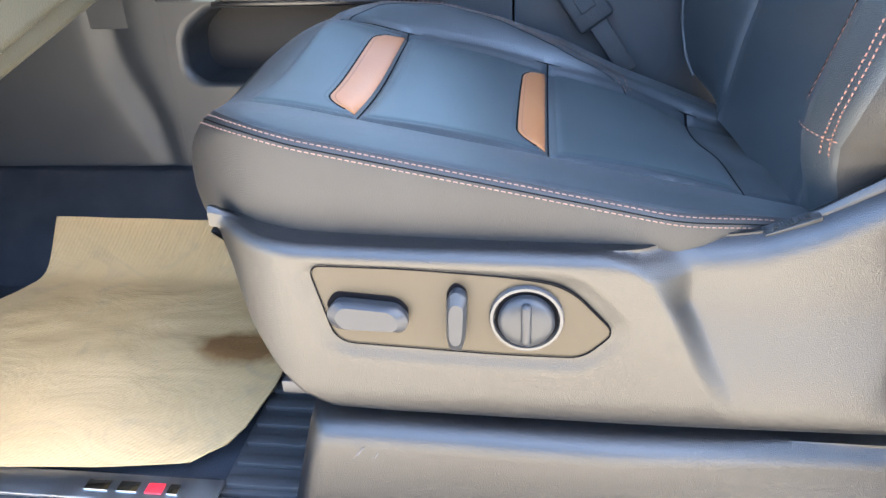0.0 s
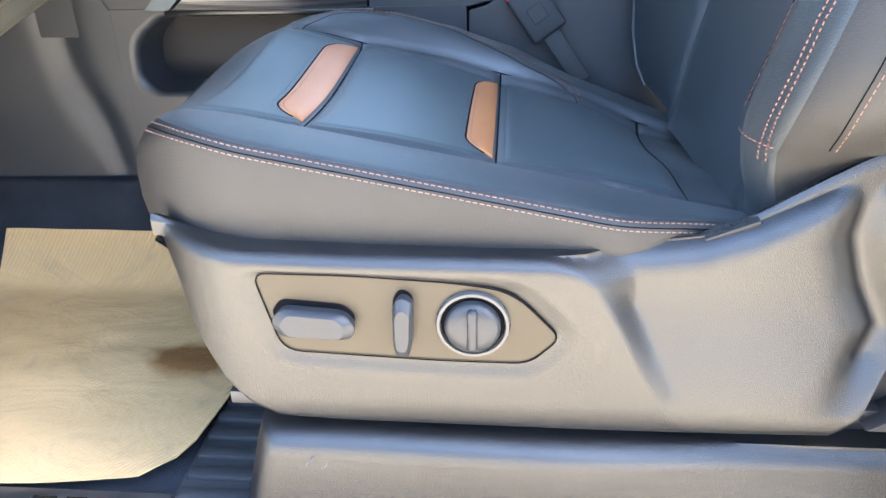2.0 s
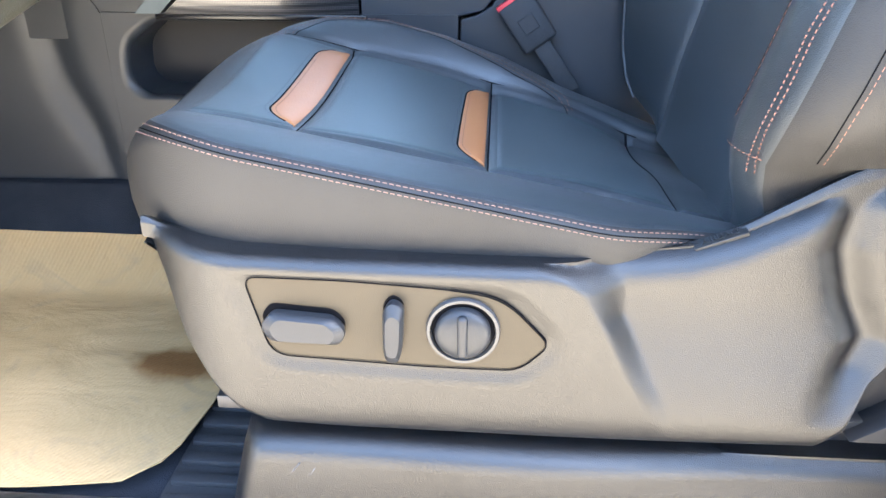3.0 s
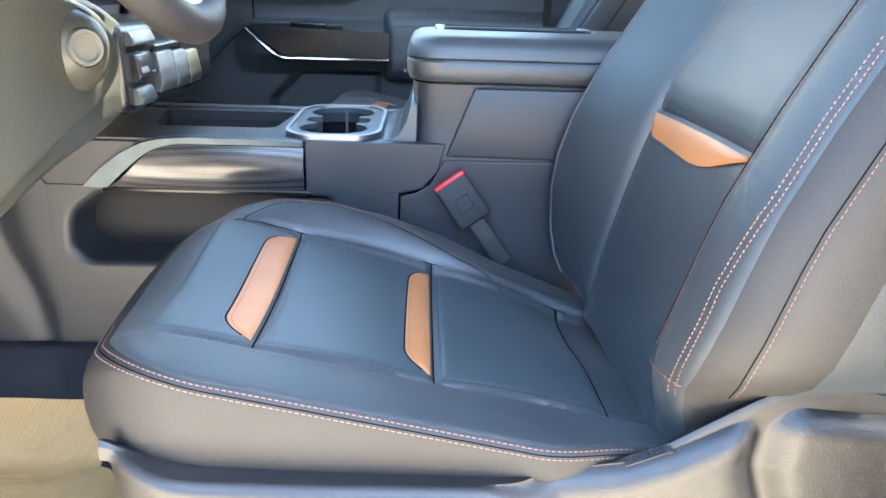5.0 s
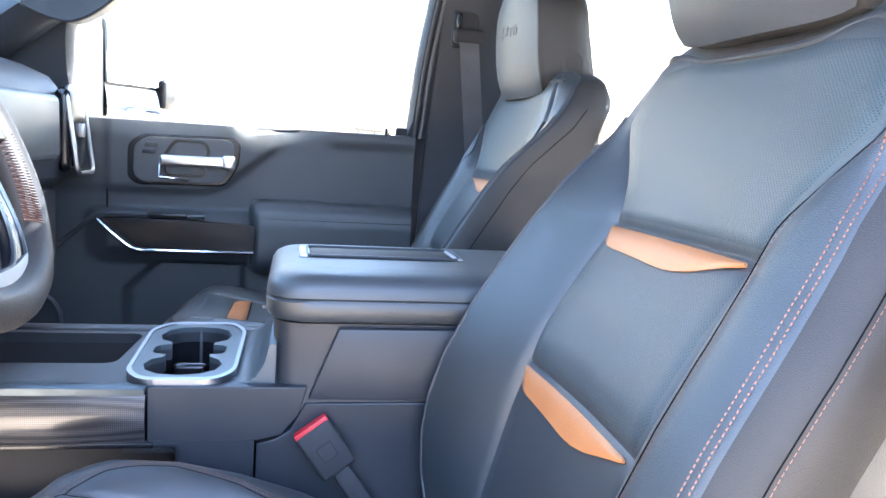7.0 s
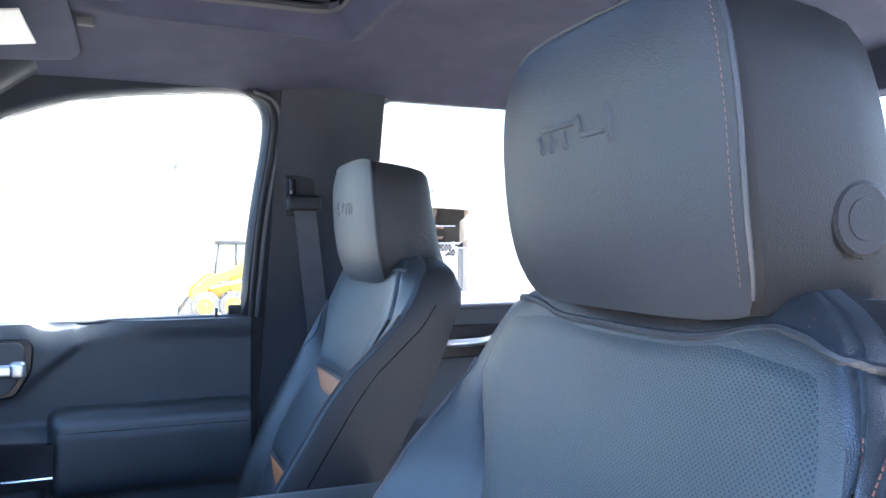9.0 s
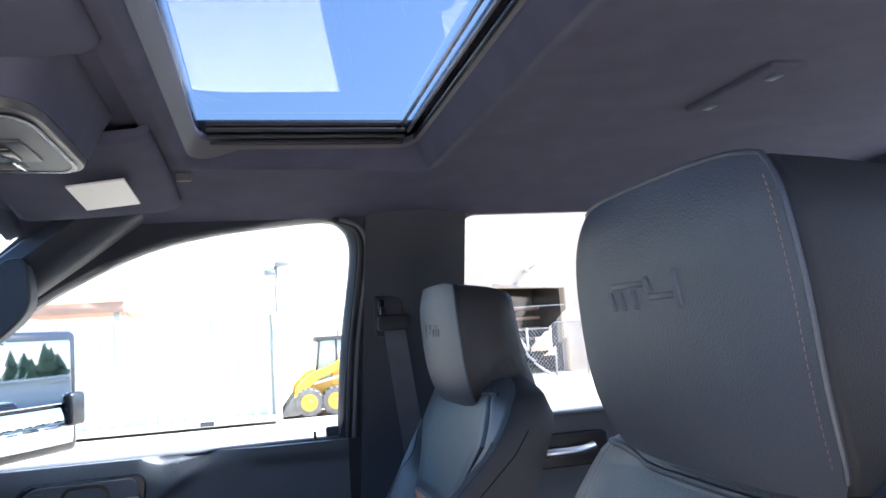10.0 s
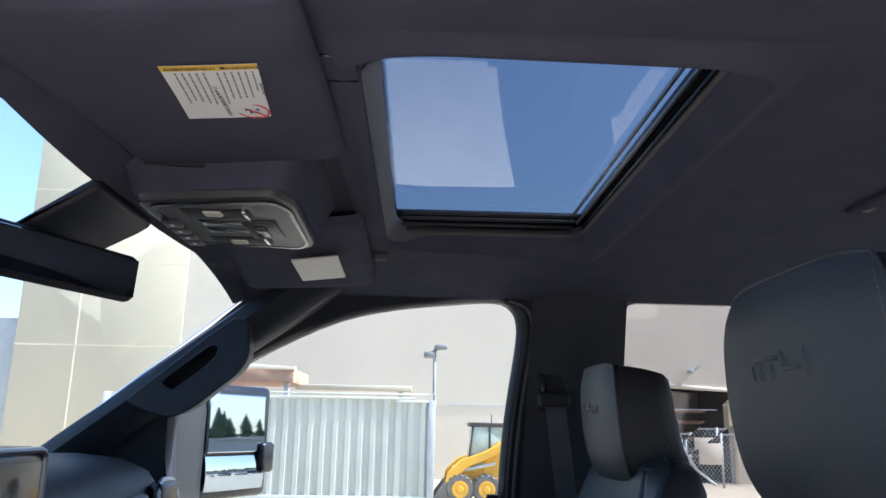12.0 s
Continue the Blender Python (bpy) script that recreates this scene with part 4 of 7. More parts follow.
    for z in BACK_Z:
        w = lerp(BACK_W, z)
        f = w / 0.245
        wo = half_width(-1, z)
        g = f * max(0.1, min(1.0, (z - 0.385) / 0.05))
        ring = [P(back_front(back_q(t, z), z), back_q(t, z), z + back_lift(back_q(t, z), z)) for t in BACK_F]
        xi, xo, xr = lerp(BACK_INB, z), back_front(-wo, z), lerp(BACK_IN, z)
        deep_z = (0.160 if deep == 1 else 0.098) - 0.04 * max(0.0, (z - 0.5) / 0.47) * (deep == 1)
        depth = deep_z - (deep_z - 0.033) * min(1.0, max(0.0, (z - 0.87) / 0.10)) ** 2
        zz = z
        ring += [P(xi + 0.006, w + 0.0075 * f, zz), P(xi + 0.012, w + 0.0108 * f, zz), P(xi + min(0.04, depth * 0.45), w + 0.0125 * f, zz), P(xi + min(0.09, depth * 0.85), w + 0.0125 * f, zz), P(max(xi, xr) + depth, w + 0.004, zz)]
        ring += [P(xr + depth + 0.02, w * 0.6, zz), P(xr + depth + 0.022, 0, zz), P(xr + depth + 0.02, -wo * 0.6, zz)]
        ring += [P(max(xo, xr) + depth, -wo - 0.012 * g, zz), P(xo + min(0.085, depth * 0.85), -wo - 0.0285 * g, zz), P(xo + min(0.050, depth * 0.6), -wo - 0.0305 * g, zz), P(xo + min(0.040, depth * 0.5), -wo - 0.0290 * g, zz), P(xo + min(0.030, depth * 0.4), -wo - 0.0275 * g, zz), P(xo + 0.012, -wo - 0.013 * g, zz)]
        rings.append(ring)
    top = [P(0.50 + (x_ - 0.5) * 0.5, q_ * 0.5, 0.970) for x_, q_ in (((p.x - dx), (p.y - yc) * inward) for p in rings[-1])]
    rings.append(top)
    back = part("backrest", loft(rings), M_LEATHER, seat)
    back.data.materials.append(M_SIDE)
    across_n = len(rings[0])
    for i, face in enumerate(back.data.polygons):
        if i < across_n * (len(rings) - 1) and (i % across_n >= across_n - 5 or len(BACK_F) <= i % across_n < len(BACK_F) + 4):
            face.material_index = 1
    def back_insert(z0, z1):
        zs = np.linspace(z0 + 0.004, z1 - 0.004, 22)
        def fn(v, u):
            w = insert_half(v) - 0.004
            q = u * w
            e = min((1 - abs(u)) * w, v - z0 - 0.004, z1 - 0.004 - v)
            return P(back_front(q, v) - 0.0015 + 0.004 * math.exp(-e / 0.003), q, v + back_lift(q, v))
        part("insert", sheet(fn, zs, np.linspace(-1, 1, 22)), M_PERF_BACK, back, "perforated black leather insert")
    back_insert(0.585, 0.755)
    back_insert(0.755, 0.945)
    def back_accent(z0, width):
        def fn(u, v):
            q = -0.126 + u * 0.268
            w = width * (min(1.0, u / 0.36) - 0.10 * math.exp(-((u - 0.36) / 0.07) ** 2)) * (1 - 0.22 * max(0.0, (u - 0.36) / 0.64)) * (1.0 if u < 0.90 else math.sqrt(max(0.0, 1 - ((u - 0.90) / 0.10) ** 2)))
            z = z0 - 0.004 - w * v
            e = min(v, 1 - v) * 2
            return P(back_front(q, z) - 0.0016 - 0.0014 * math.sqrt(max(0.0, e)), q, z)
        ob = part("accent", sheet(fn, np.linspace(0, 1, 28), np.linspace(0, 1, 7), 0.002), M_ORANGE, back, "tan orange leather accent")
        part("stitching", stitches([fn(u, 0.87) for u in np.linspace(0.06, 0.97, 60)], (-1, 0, 0.4), 0.003, 0.002, 0.0008), M_THREAD, ob)
    back_accent(0.585, 0.031)
    back_accent(0.755, 0.026)
    def rim(z, d):
        """A point by the outer edge of the bolster: d inwards on its front, or round on its side below nought."""
        hw_ = half_width(-1, z)
        if d >= 0:
            return P(back_front(-hw_ + d, z) - 0.0005, -hw_ + d, z)
        g_ = lerp(BACK_W, z) / 0.245 * max(0.1, min(1.0, (z - 0.385) / 0.05))
        return P(back_front(-hw_, z) + lerp([(0.0, 0.0), (0.013, 0.012), (0.0275, 0.030)], -d) - 0.0006, -hw_ + g_ * d - 0.0006, z)
    for off, mat, ln in ((0.0, M_THREAD_R, 0.0037), (0.0062, M_THREAD_R, 0.0037)):
        line = [rim(z, lerp([(0.39, 0.010), (0.43, 0.0190), (0.50, 0.0215), (0.57, 0.0130), (0.74, 0.0130), (0.86, 0.008), (0.92, 0.006)], z) - off) for z in np.linspace(0.392, 0.91, 150)]
        part("stitching", stitches(line, (-0.7, -0.7 * inward, 0.2), ln, 0.0016, 0.0014, 0.0010), mat, back, "pale tan double stitching")
    line = [P(back_front(-half_width(-1, z), z) + 0.026, -half_width(-1, z) - 0.0272, z) for z in np.linspace(0.415, 0.86, 140)]
    part("stitching", stitches(line, (-0.2, -1.0 * inward, 0), 0.0040, 0.0018, 0.0008, 0.0005), M_THREAD_R, back)
    part("seam", tube([p + Vector((-0.005, -0.0004 * inward, 0)) for p in line], 0.0006, 6), M_GAPSHADE, back)
    hem = [P(back_front(q, 0.408) - 0.0012, q, 0.408 + 0.04 * (q + 0.14)) for q in np.linspace(-0.172, -0.216, 24)]
    part("stitching", stitches(hem, (-1, -0.4 * inward, 0), 0.0048, 0.0018, 0.0011, 0.0010), M_THREAD_R, back)
    def seam_q(z):
        s_ = max(0.0, min(1.0, (z - 0.80) / 0.085))
        return -half_width(-1, z) * (0.755 + 0.225 * s_ * s_ * (3 - 2 * s_))
    pip = [P(back_front(seam_q(z), z) - 0.001, seam_q(z), z) for z in np.linspace(0.43, 0.885, 70)]
    part("seam", tube(pip, 0.0006, 6), M_GAPSHADE, back)
    part("stitching", stitches([p + Vector((-0.001, -inward * 0.007, 0)) for p in pip], (-1, -0.2 * inward, 0.3), 0.0042, 0.0024, 0.0010, 0.0015), M_THREAD_R, back)
    crest = [P(back_front(lerp(BACK_W, z), z) - 0.0006, lerp(BACK_W, z) + 0.002, z) for z in np.linspace(0.345, 0.885, 120)]
    part("piping", tube(crest, 0.0020, 6), M_FACE, back)
    inb = [P(back_front(lerp(BACK_W, z) - 0.011, z) - 0.0006, lerp(BACK_W, z) - 0.011, z) for z in np.linspace(0.345, 0.87, 140)]
    part("stitching", stitches(inb, (-1, 0.3 * inward, 0.2), 0.0046, 0.0020, 0.0011, 0.0006), M_THREAD, back)
    flank = [P(lerp(BACK_INB, z) + min(0.046, 0.4 + 0.9 * (0.94 - z)), lerp(BACK_W, z) + 0.0126 * lerp(BACK_W, z) / 0.245, z) for z in np.linspace(0.40, 0.90, 60)]
    part("seam", tube(flank, 0.0009, 5), M_GAPSHADE, back)
    def neck(q, up=0.0):
        z = sum(lerp(NECK, q + d) for d in (-0.016, -0.008, 0.0, 0.008, 0.016)) / 5 + up
        return P(back_front(q, min(z, 0.965)) - 0.0015, q, z)
    topline = [neck(q) for q in np.linspace(-0.212, 0.205, 90)]
    part("piping", tube(topline, 0.0036, 8), M_FACE, back)
    for up in (0.0045, 0.0085):
        part("stitching", stitches([neck(q, up) for q in np.linspace(-0.165, 0.14, 90)], (-0.6, 0, 1), 0.0044, 0.0022, 0.0013, 0.0014), M_THREAD, back)

    # headrest
    def P(x, q, z):
        return back_P(x, q, z - (0.030 if deep < 1 else 0.0))

    head = part("headrest", headrest_mesh(P, 1.10 if deep == 1 else 0.86), M_SIDE, seat)
    def face(u, v):
        return P(*head_face(u, v))
    part("front_panel", sheet(face, np.linspace(-1, 1, 25), np.linspace(-1, 1, 21)), M_FACE, head, "grey grained leather front panel")
    edge = [P(*head_face(-0.955 * inward, v)) + Vector((-0.0012, 0, 0)) for v in np.linspace(-0.8, 0.85, 60)]
    part("stitching", stitches(edge, (-1, 0, 0), 0.0040, 0.0016, 0.0010), M_THREAD, head)
    rim = [P(*head_face(u, v)) for u, v in [(-inward, v) for v in np.linspace(-0.9, 1, 24)] + [(u * inward, 1) for u in np.linspace(-0.94, 0.94, 24)]]
    part("piping", tube(rim, 0.0019, 6), M_FACE, head)
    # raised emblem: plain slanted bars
    for u0, u1, v0, v1, sk in ((-0.02, 0.34, 0.02, 0.07, 0.0), (0.30, 0.35, -0.14, 0.02, 0.03), (0.19, 0.24, -0.14, 0.02, 0.02), (0.05, 0.10, -0.14, 0.02, 0.02), (-0.30, -0.05, -0.08, -0.03, 0.0), (-0.10, -0.05, -0.03, 0.10, 0.03), (-0.34, -0.29, -0.16, 0.13, 0.02)):
        def fb(a, b, u0=u0, u1=u1, v0=v0, v1=v1, sk=sk):
            uu, vv = u0 + (u1 - u0) * a + 0.02, v0 + (v1 - v0) * b + 0.26
            x, q, z = head_face(uu + sk * b, vv)
            e = min(a, 1 - a, b, 1 - b)
            return P(x - 0.0002 - (0.0013 if e > 0.05 else -0.0006), q, z)
        part("emblem", sheet(fb, [0, 0.12, 0.5, 0.88, 1], [0, 0.2, 0.5, 0.8, 1]), M_FACE, head)
    c = P(0.410 + (0.106 if deep == 1 else 0.085), -0.1538 if inward > 0 else 0.1568, 1.022)
    m4 = Matrix.Translation(c) @ Matrix.Rotation(radians(90), 4, "X")
    for r0, h in ((0.0245, 0.0007), (0.0145, 0.0013)):
        bm = bmesh.new()
        bmesh.ops.create_cone(bm, cap_ends=True, segments=28, radius1=r0, radius2=r0 * 0.88, depth=h * 2)
        bmesh.ops.transform(bm, matrix=m4, verts=bm.verts)
        part("release_button", tidy(bm, "button"), M_SIDE, head)
    for q in (-0.06, 0.065):
        part("post", tube([P(0.50, q, 0.94), P(0.495, q, 1.0)], 0.007, 10), M_CHROME, head)
    return seat, P


def head_face(u, v):
    """Front of the headrest over u (across) and v (up), both -1 to 1: gently domed, rounded corners."""
    a = 0.151
    wv = 1.03 - (0.10 if v > 0 else 0.045) * v * v - (0.04 if v > 0 else 0.025) * v ** 6
    # squircle corners
    su = u * math.sqrt(1 - 0.10 * v ** 8) if abs(v) <= 1 else u
    sv = v * math.sqrt(1 - 0.12 * u ** 6)
    q = 0.002 + a * wv * su
    z = 1.0655 + 0.1085 * sv
    x = 0.410 - 0.008 * sv + 0.014 * abs(su) ** 3 + 0.012 * abs(sv) ** 4 - 0.002
    if sv < 0:
        x += 0.009 * sv * sv
    return x, q, z


def headrest_mesh(P, deep=1.0):
    rings = []
    us, n = [], 11
    loop = [(t, -1) for t in np.linspace(-1, 1, n)] + [(1, t) for t in np.linspace(-1, 1, n)[1:]] + [(t, 1) for t in np.linspace(1, -1, n)[1:]] + [(-1, t) for t in np.linspace(1, -1, n)[1:-1]]
    for d, sc in ((0.0005, 0.985), (0.0035, 0.984), (0.0075, 0.999), (0.010, 1.001), (0.014, 1.002), (0.045, 1.006), (0.085, 1.0), (0.112, 0.972), (0.127, 0.90), (0.136, 0.62), (0.138, 0.2)):
        ring = []
        for u, v in loop:
            x, q, z = head_face(u, v)
            c = Vector((q - 0.002, z - 1.0655))
            zz = 1.0655 + c.y * sc - (0.10 * d if c.y > 0 else 0.0)
            d_ = d if d < 0.02 else 0.02 + (d - 0.02) * deep
            ring.append(P(x + d_ + 0.05 * d * (1.0655 - zz) / 0.1, 0.002 + c.x * sc, zz))
        rings.append(ring)
    return loft(rings)


driver_seat, DP = make_seat("driver_seat", -0.425, 1, 0.0, 0.0, "black leather front seat with tan orange accents and pale stitching")
passenger_seat, PP = make_seat("passenger_seat", 0.452, -1, 0.028, 0.012, "black leather front passenger seat with tan accents beside the console", (0.045, 0.044), 0.62)

# ---- moulded side cover of the driver's seat, with its switch panel ----
TRIM_TOP = [(-0.265, 0.352), (-0.258, 0.351), (-0.247, 0.346), (-0.224, 0.341), (-0.186, 0.339), (-0.102, 0.335), (-0.011, 0.332), (0.079, 0.332), (0.123, 0.333), (0.166, 0.337), (0.187, 0.342), (0.207, 0.350), (0.226, 0.361), (0.245, 0.373), (0.266, 0.386), (0.288, 0.399), (0.302, 0.406), (0.33, 0.412), (0.36, 0.412), (0.42, 0.40)]
TRIM_LEDGE = [(-0.265, 0.346), (-0.239, 0.342), (-0.215, 0.337), (-0.175, 0.333), (-0.095, 0.331), (0.034, 0.330), (0.08, 0.330), (0.11, 0.331), (0.138, 0.333), (0.179, 0.338), (0.217, 0.351), (0.242, 0.364), (0.266, 0.377), (0.29, 0.390), (0.31, 0.397), (0.42, 0.387)]
TRIM_BOT = [(-0.255, 0.33), (-0.243, 0.30), (-0.232, 0.25), (-0.207, 0.205), (-0.185, 0.182), (-0.165, 0.168), (-0.108, 0.164), (0.085, 0.1605), (0.296, 0.1615), (0.314, 0.182), (0.328, 0.222), (0.347, 0.25), (0.42, 0.27)]


def trim_y(x, z):
    """Outer face of the side cover; more negative is further out."""
    y = -0.690
    # swelling outwards towards the bottom edge and rounding in at the front
    y += 0.018 * max(0.0, (0.20 - z) / 0.05) ** 2
    y += 0.055 * max(0.0, (-0.185 - x) / 0.085) ** 2
    # raised ridge: surface behind the crease stands back
    xc = lerp([(0.165, 0.175), (0.237, 0.137), (0.276, 0.119), (0.31, 0.099), (0.322, 0.082), (0.330, 0.060), (0.345, 0.03)], z)
    t = max(0.0, min(1.0, (x - xc + 0.004) / (0.020 + 0.60 * max(0.0, z - 0.285))))
    fade = ease((z - 0.165) / 0.14)
    y += 0.020 * (0.6 * t + 0.4 * t * t * (3 - 2 * t)) * fade
    # hollow running down near the rear
    xh = lerp([(0.17, 0.285), (0.20, 0.30), (0.265, 0.322), (0.30, 0.305), (0.34, 0.292), (0.375, 0.296), (0.41, 0.31)], z)
    y += 0.015 * math.exp(-((x - xh) / 0.017) ** 2) * max(0.0, min(1.0, (z - 0.19) / 0.05))
    # shallow moulded recess that holds the switch panel
    y += 0.0034 * ease(1.0 - (outside(x, z) - 0.002) / 0.016) * ease((lerp(TRIM_LEDGE, x) - 0.008 - z) / 0.02)
    return y


panel_line = rounded([(-0.170, 0.3175), (-0.09, 0.3165), (-0.008, 0.3115), (0.034, 0.305), (0.072, 0.264), (0.048, 0.2395), (-0.02, 0.2400), (-0.153, 0.2465)], [0.012, 0.02, 0.02, 0.03, 0.010, 0.012, 0.02, 0.016], 5)


def outside(x, z):
    """Distance from the outline of the switch panel, negative inside it."""
    best, within = 9.0, False
    for (ax, az), (bx, bz) in zip(panel_line, panel_line[1:] + panel_line[:1]):
        ex, ez = bx - ax, bz - az
        k = max(0.0, min(1.0, ((x - ax) * ex + (z - az) * ez) / max(1e-12, ex * ex + ez * ez)))
        best = min(best, math.hypot(x - ax - k * ex, z - az - k * ez))
        if (az > z) != (bz > z) and x < ax + ex * (z - az) / ez:
            within = not within
    return -best if within else best


side_cover = thing("seat_side_cover", "grained black plastic side cover of the driver seat", "seat trim")
tx = sorted(set([-0.262, -0.258, -0.254] + list(np.linspace(-0.25, 0.0, 40)) + list(np.linspace(0.003, 0.25, 90)) + list(np.linspace(0.253, 0.36, 46)) + list(np.linspace(0.365, 0.42, 8))))
rings = []
for x in tx:
    zt, zl = lerp(TRIM_TOP, x), lerp(TRIM_LEDGE, x)
    zb = lerp(TRIM_BOT, x)
    col = []
    zt -= 0.001
    col.append((x, -0.624, zt - 0.05))
    col.append((x, -0.637, zt - 0.012))
    col.append((x, -0.645, zt - 0.002))
    soft_edge = 0.012 + 0.012 * ease((x - 0.05) / 0.10)
    yl = min(-0.655, trim_y(x, zl - soft_edge) + soft_edge)
    col.append((x, -0.652, zt))
    for t in (0.2, 0.4, 0.6, 0.8, 1.0):
        col.append((x, -0.652 + (yl + 0.652) * t, zt + (zl - zt) * (0.5 * t + 0.5 * t * t)))
    for w in np.linspace(0.12, 1, 8):
        a_ = w * math.pi / 2
        z = zl - soft_edge * (1 - math.cos(a_))
        col.append((x, min(yl, trim_y(x, z) + soft_edge * (1 - math.sin(a_))), z))
    for t in np.linspace(0.02, 1, 52):
        z = zl - soft_edge + (zb - zl + soft_edge) * t
        rnd = 0.010 * max(0.0, (t - 0.93) / 0.07) ** 2
        col.append((x, trim_y(x, z) + rnd, z))
    col.append((x, -0.655, zb - 0.002))
    col.append((x, -0.628, zb + 0.004))
    rings.append(col)
cover = part("cover", loft(rings), M_TRIM, side_cover)

# black plate and line stand in for shade in the panel joint
part("panel_gap", prism([(-0.05 + (x + 0.05) * 1.006, 0.279 + (z - 0.279) * 1.015) for x, z in panel_line], "y", -0.6880, -0.66), M_GAPSHADE, side_cover)
part("panel_joint", tube([(x, -0.6902, z) for x, z in panel_line], 0.0006, 6, closed=True), M_GAPSHADE, side_cover)
switch_panel = part("switch_panel", prism(panel_line, "y", -0.6893, -0.66, 0.0010), M_PANEL, side_cover, "satin bronze-grey switch panel")


def switch(outline, y0, y1, y2, shrink, m, parent, nm):
    """A switch: an outline that rises from the panel with a bevelled smaller top."""
    c = Vector((sum(p[0] for p in outline) / len(outline), sum(p[1] for p in outline) / len(outline)))
    rings_ = []
    for y, f in ((y0, 0.96), (y1, 1.0), (y1 - 0.002, 0.985), (y2, shrink), (y2 - 0.0006, shrink * 0.95)):
        rings_.append([(c.x + (x - c.x) * f, y, c.y + (z - c.y) * (f if nm != "rocker" else f)) for x, z in outline])
    return part(nm, loft(rings_), m, parent)


hw = rounded([(-0.158, 0.2775), (-0.149, 0.2905), (-0.098, 0.2865), (-0.0885, 0.2755), (-0.0935, 0.2630), (-0.150, 0.2645)], 0.006, 4)
part("socket", prism([(x - 0.001, z + 0.0045) for x, z in hw], "y", -0.6899, -0.68), M_GAPSHADE, switch_panel)
switch(hw, -0.690, -0.697, -0.7025, 0.80, M_SWITCH, switch_panel, "seat_switch")
vw = rounded([(-0.0600, 0.2600), (-0.0590, 0.2960), (-0.0520, 0.3045), (-0.0425, 0.2985), (-0.0445, 0.2610), (-0.0480, 0.2485), (-0.0575, 0.2490)], 0.006, 4)
part("socket", prism([(x - 0.0008, z + 0.002) for x, z in vw], "y", -0.6899, -0.68), M_GAPSHADE, switch_panel)
switch(vw, -0.690, -0.698, -0.704, 0.72, M_SWITCH, switch_panel, "seat_switch")
KN = Matrix.Translation((0.003, -0.6897, 0.2755)) @ Matrix.Rotation(radians(90), 4, "X")


def disc(profile, m, mat, parent, nm, seg=40):
    """A turned piece from (radius, height) pairs."""
    rings_ = [[m @ Vector((r * math.cos(2 * math.pi * k / seg), r * math.sin(2 * math.pi * k / seg), h)) for k in range(seg)] for r, h in profile]
    return part(nm, loft(rings_), mat, parent)


disc([(0.0295, -0.002), (0.0295, 0.0022), (0.0285, 0.0040), (0.0262, 0.0040), (0.0250, 0.0015), (0.0245, -0.001)], KN, M_SATINGREY, switch_panel, "knob_ring")
disc([(0.0246, -0.001), (0.0246, 0.0012), (0.001, 0.0014)], KN, M_GAPSHADE, switch_panel, "knob_well")
disc([(0.0218, 0.0), (0.0222, 0.0055), (0.0212, 0.0085), (0.0185, 0.0105), (0.012, 0.0122), (0.0005, 0.0128)], KN, M_SWITCH, switch_panel, "knob")
part("knob_grip", rbox(-0.0042, 0.0042, -0.0180, 0.0195, 0.007, 0.0155, 0.0036, 3, KN), M_SWITCH, switch_panel)
# small moulded word on the shoulder of the cover
near = [min(rings, key=lambda c: abs(c[0][0] - v)) for v in (0.185, 0.200, 0.215)]
along = (Vector(near[2][5]) - Vector(near[0][5])).normalized()
across = (Vector(near[1][3]) - Vector(near[1][8]))
across = (across - along * across.dot(along)).normalized()
mk = Matrix.Translation(Vector(near[1][7])) @ Matrix((along, across, along.cross(across))).transposed().to_4x4()
part("mark_frame", rbox(-0.021, 0.021, -0.0050, 0.0050, -0.004, 0.0008, 0.0005, 1, mk), M_TRIM, side_cover)
lettering("AIRBAG", 0.0085, M_TRIM, mk @ Matrix.Translation((0, 0, 0.0011)), side_cover, "lettering", 0.0007)

# seat base below the cover
base = thing("seat_base_cover", "black plastic cover over the driver seat riser with pale scuffs", "seat trim")
prof = [(-0.62, 0.157), (-0.655, 0.157), (-0.670, 0.156), (-0.680, 0.1535), (-0.687, 0.149), (-0.6915, 0.142), (-0.6935, 0.132), (-0.6945, 0.110), (-0.6955, 0.080), (-0.696, 0.046), (-0.62, 0.044)]
rings = []
for x in np.linspace(-0.192, 0.52, 120):
    hol = ease((x - 0.06) / 0.24)
    slope = 0.022 * max(0.0, min(1.0, (-0.172 - x) / 0.02)) ** 2
    ring = []
    for y, z in prof:
        sweep = 0.018 * hol * ease((z - 0.060) / 0.05) * ease((-0.660 - y) / 0.025)
        ring.append((x - 0.25 * max(0, 0.15 - z) * (1 if x < -0.15 else 0.0), y + slope + sweep, z - 0.008 * hol * ease((z - 0.11) / 0.04) - 0.005 * ease((x + 0.15) / 0.25) * ease((z - 0.11) / 0.03)))
    rings.append(ring)
part("cover", loft(rings), M_TRIM, base)
for a, b in (((-0.146, 0.126), (-0.139, 0.136)), ((-0.150, 0.121), (-0.144, 0.130)), ((-0.132, 0.120), (-0.126, 0.131)), ((-0.136, 0.118), (-0.131, 0.126)), ((-0.128, 0.117), (-0.124, 0.123))):
    part("scuff", tube([(a[0], -0.6935, a[1]), (b[0], -0.6933, b[1])], 0.0006, 5), M_GREY, base)
rail = thing("seat_rail", "bare metal seat rail under the driver seat", "seat rail")
part("rail", rbox(-0.222, 0.42, -0.655, -0.615, 0.162, 0.176, 0.002), M_RAIL, rail)
part("rail_foot", rbox(-0.10, -0.05, -0.65, -0.62, 0.030, 0.165, 0.003), M_DARK, rail)
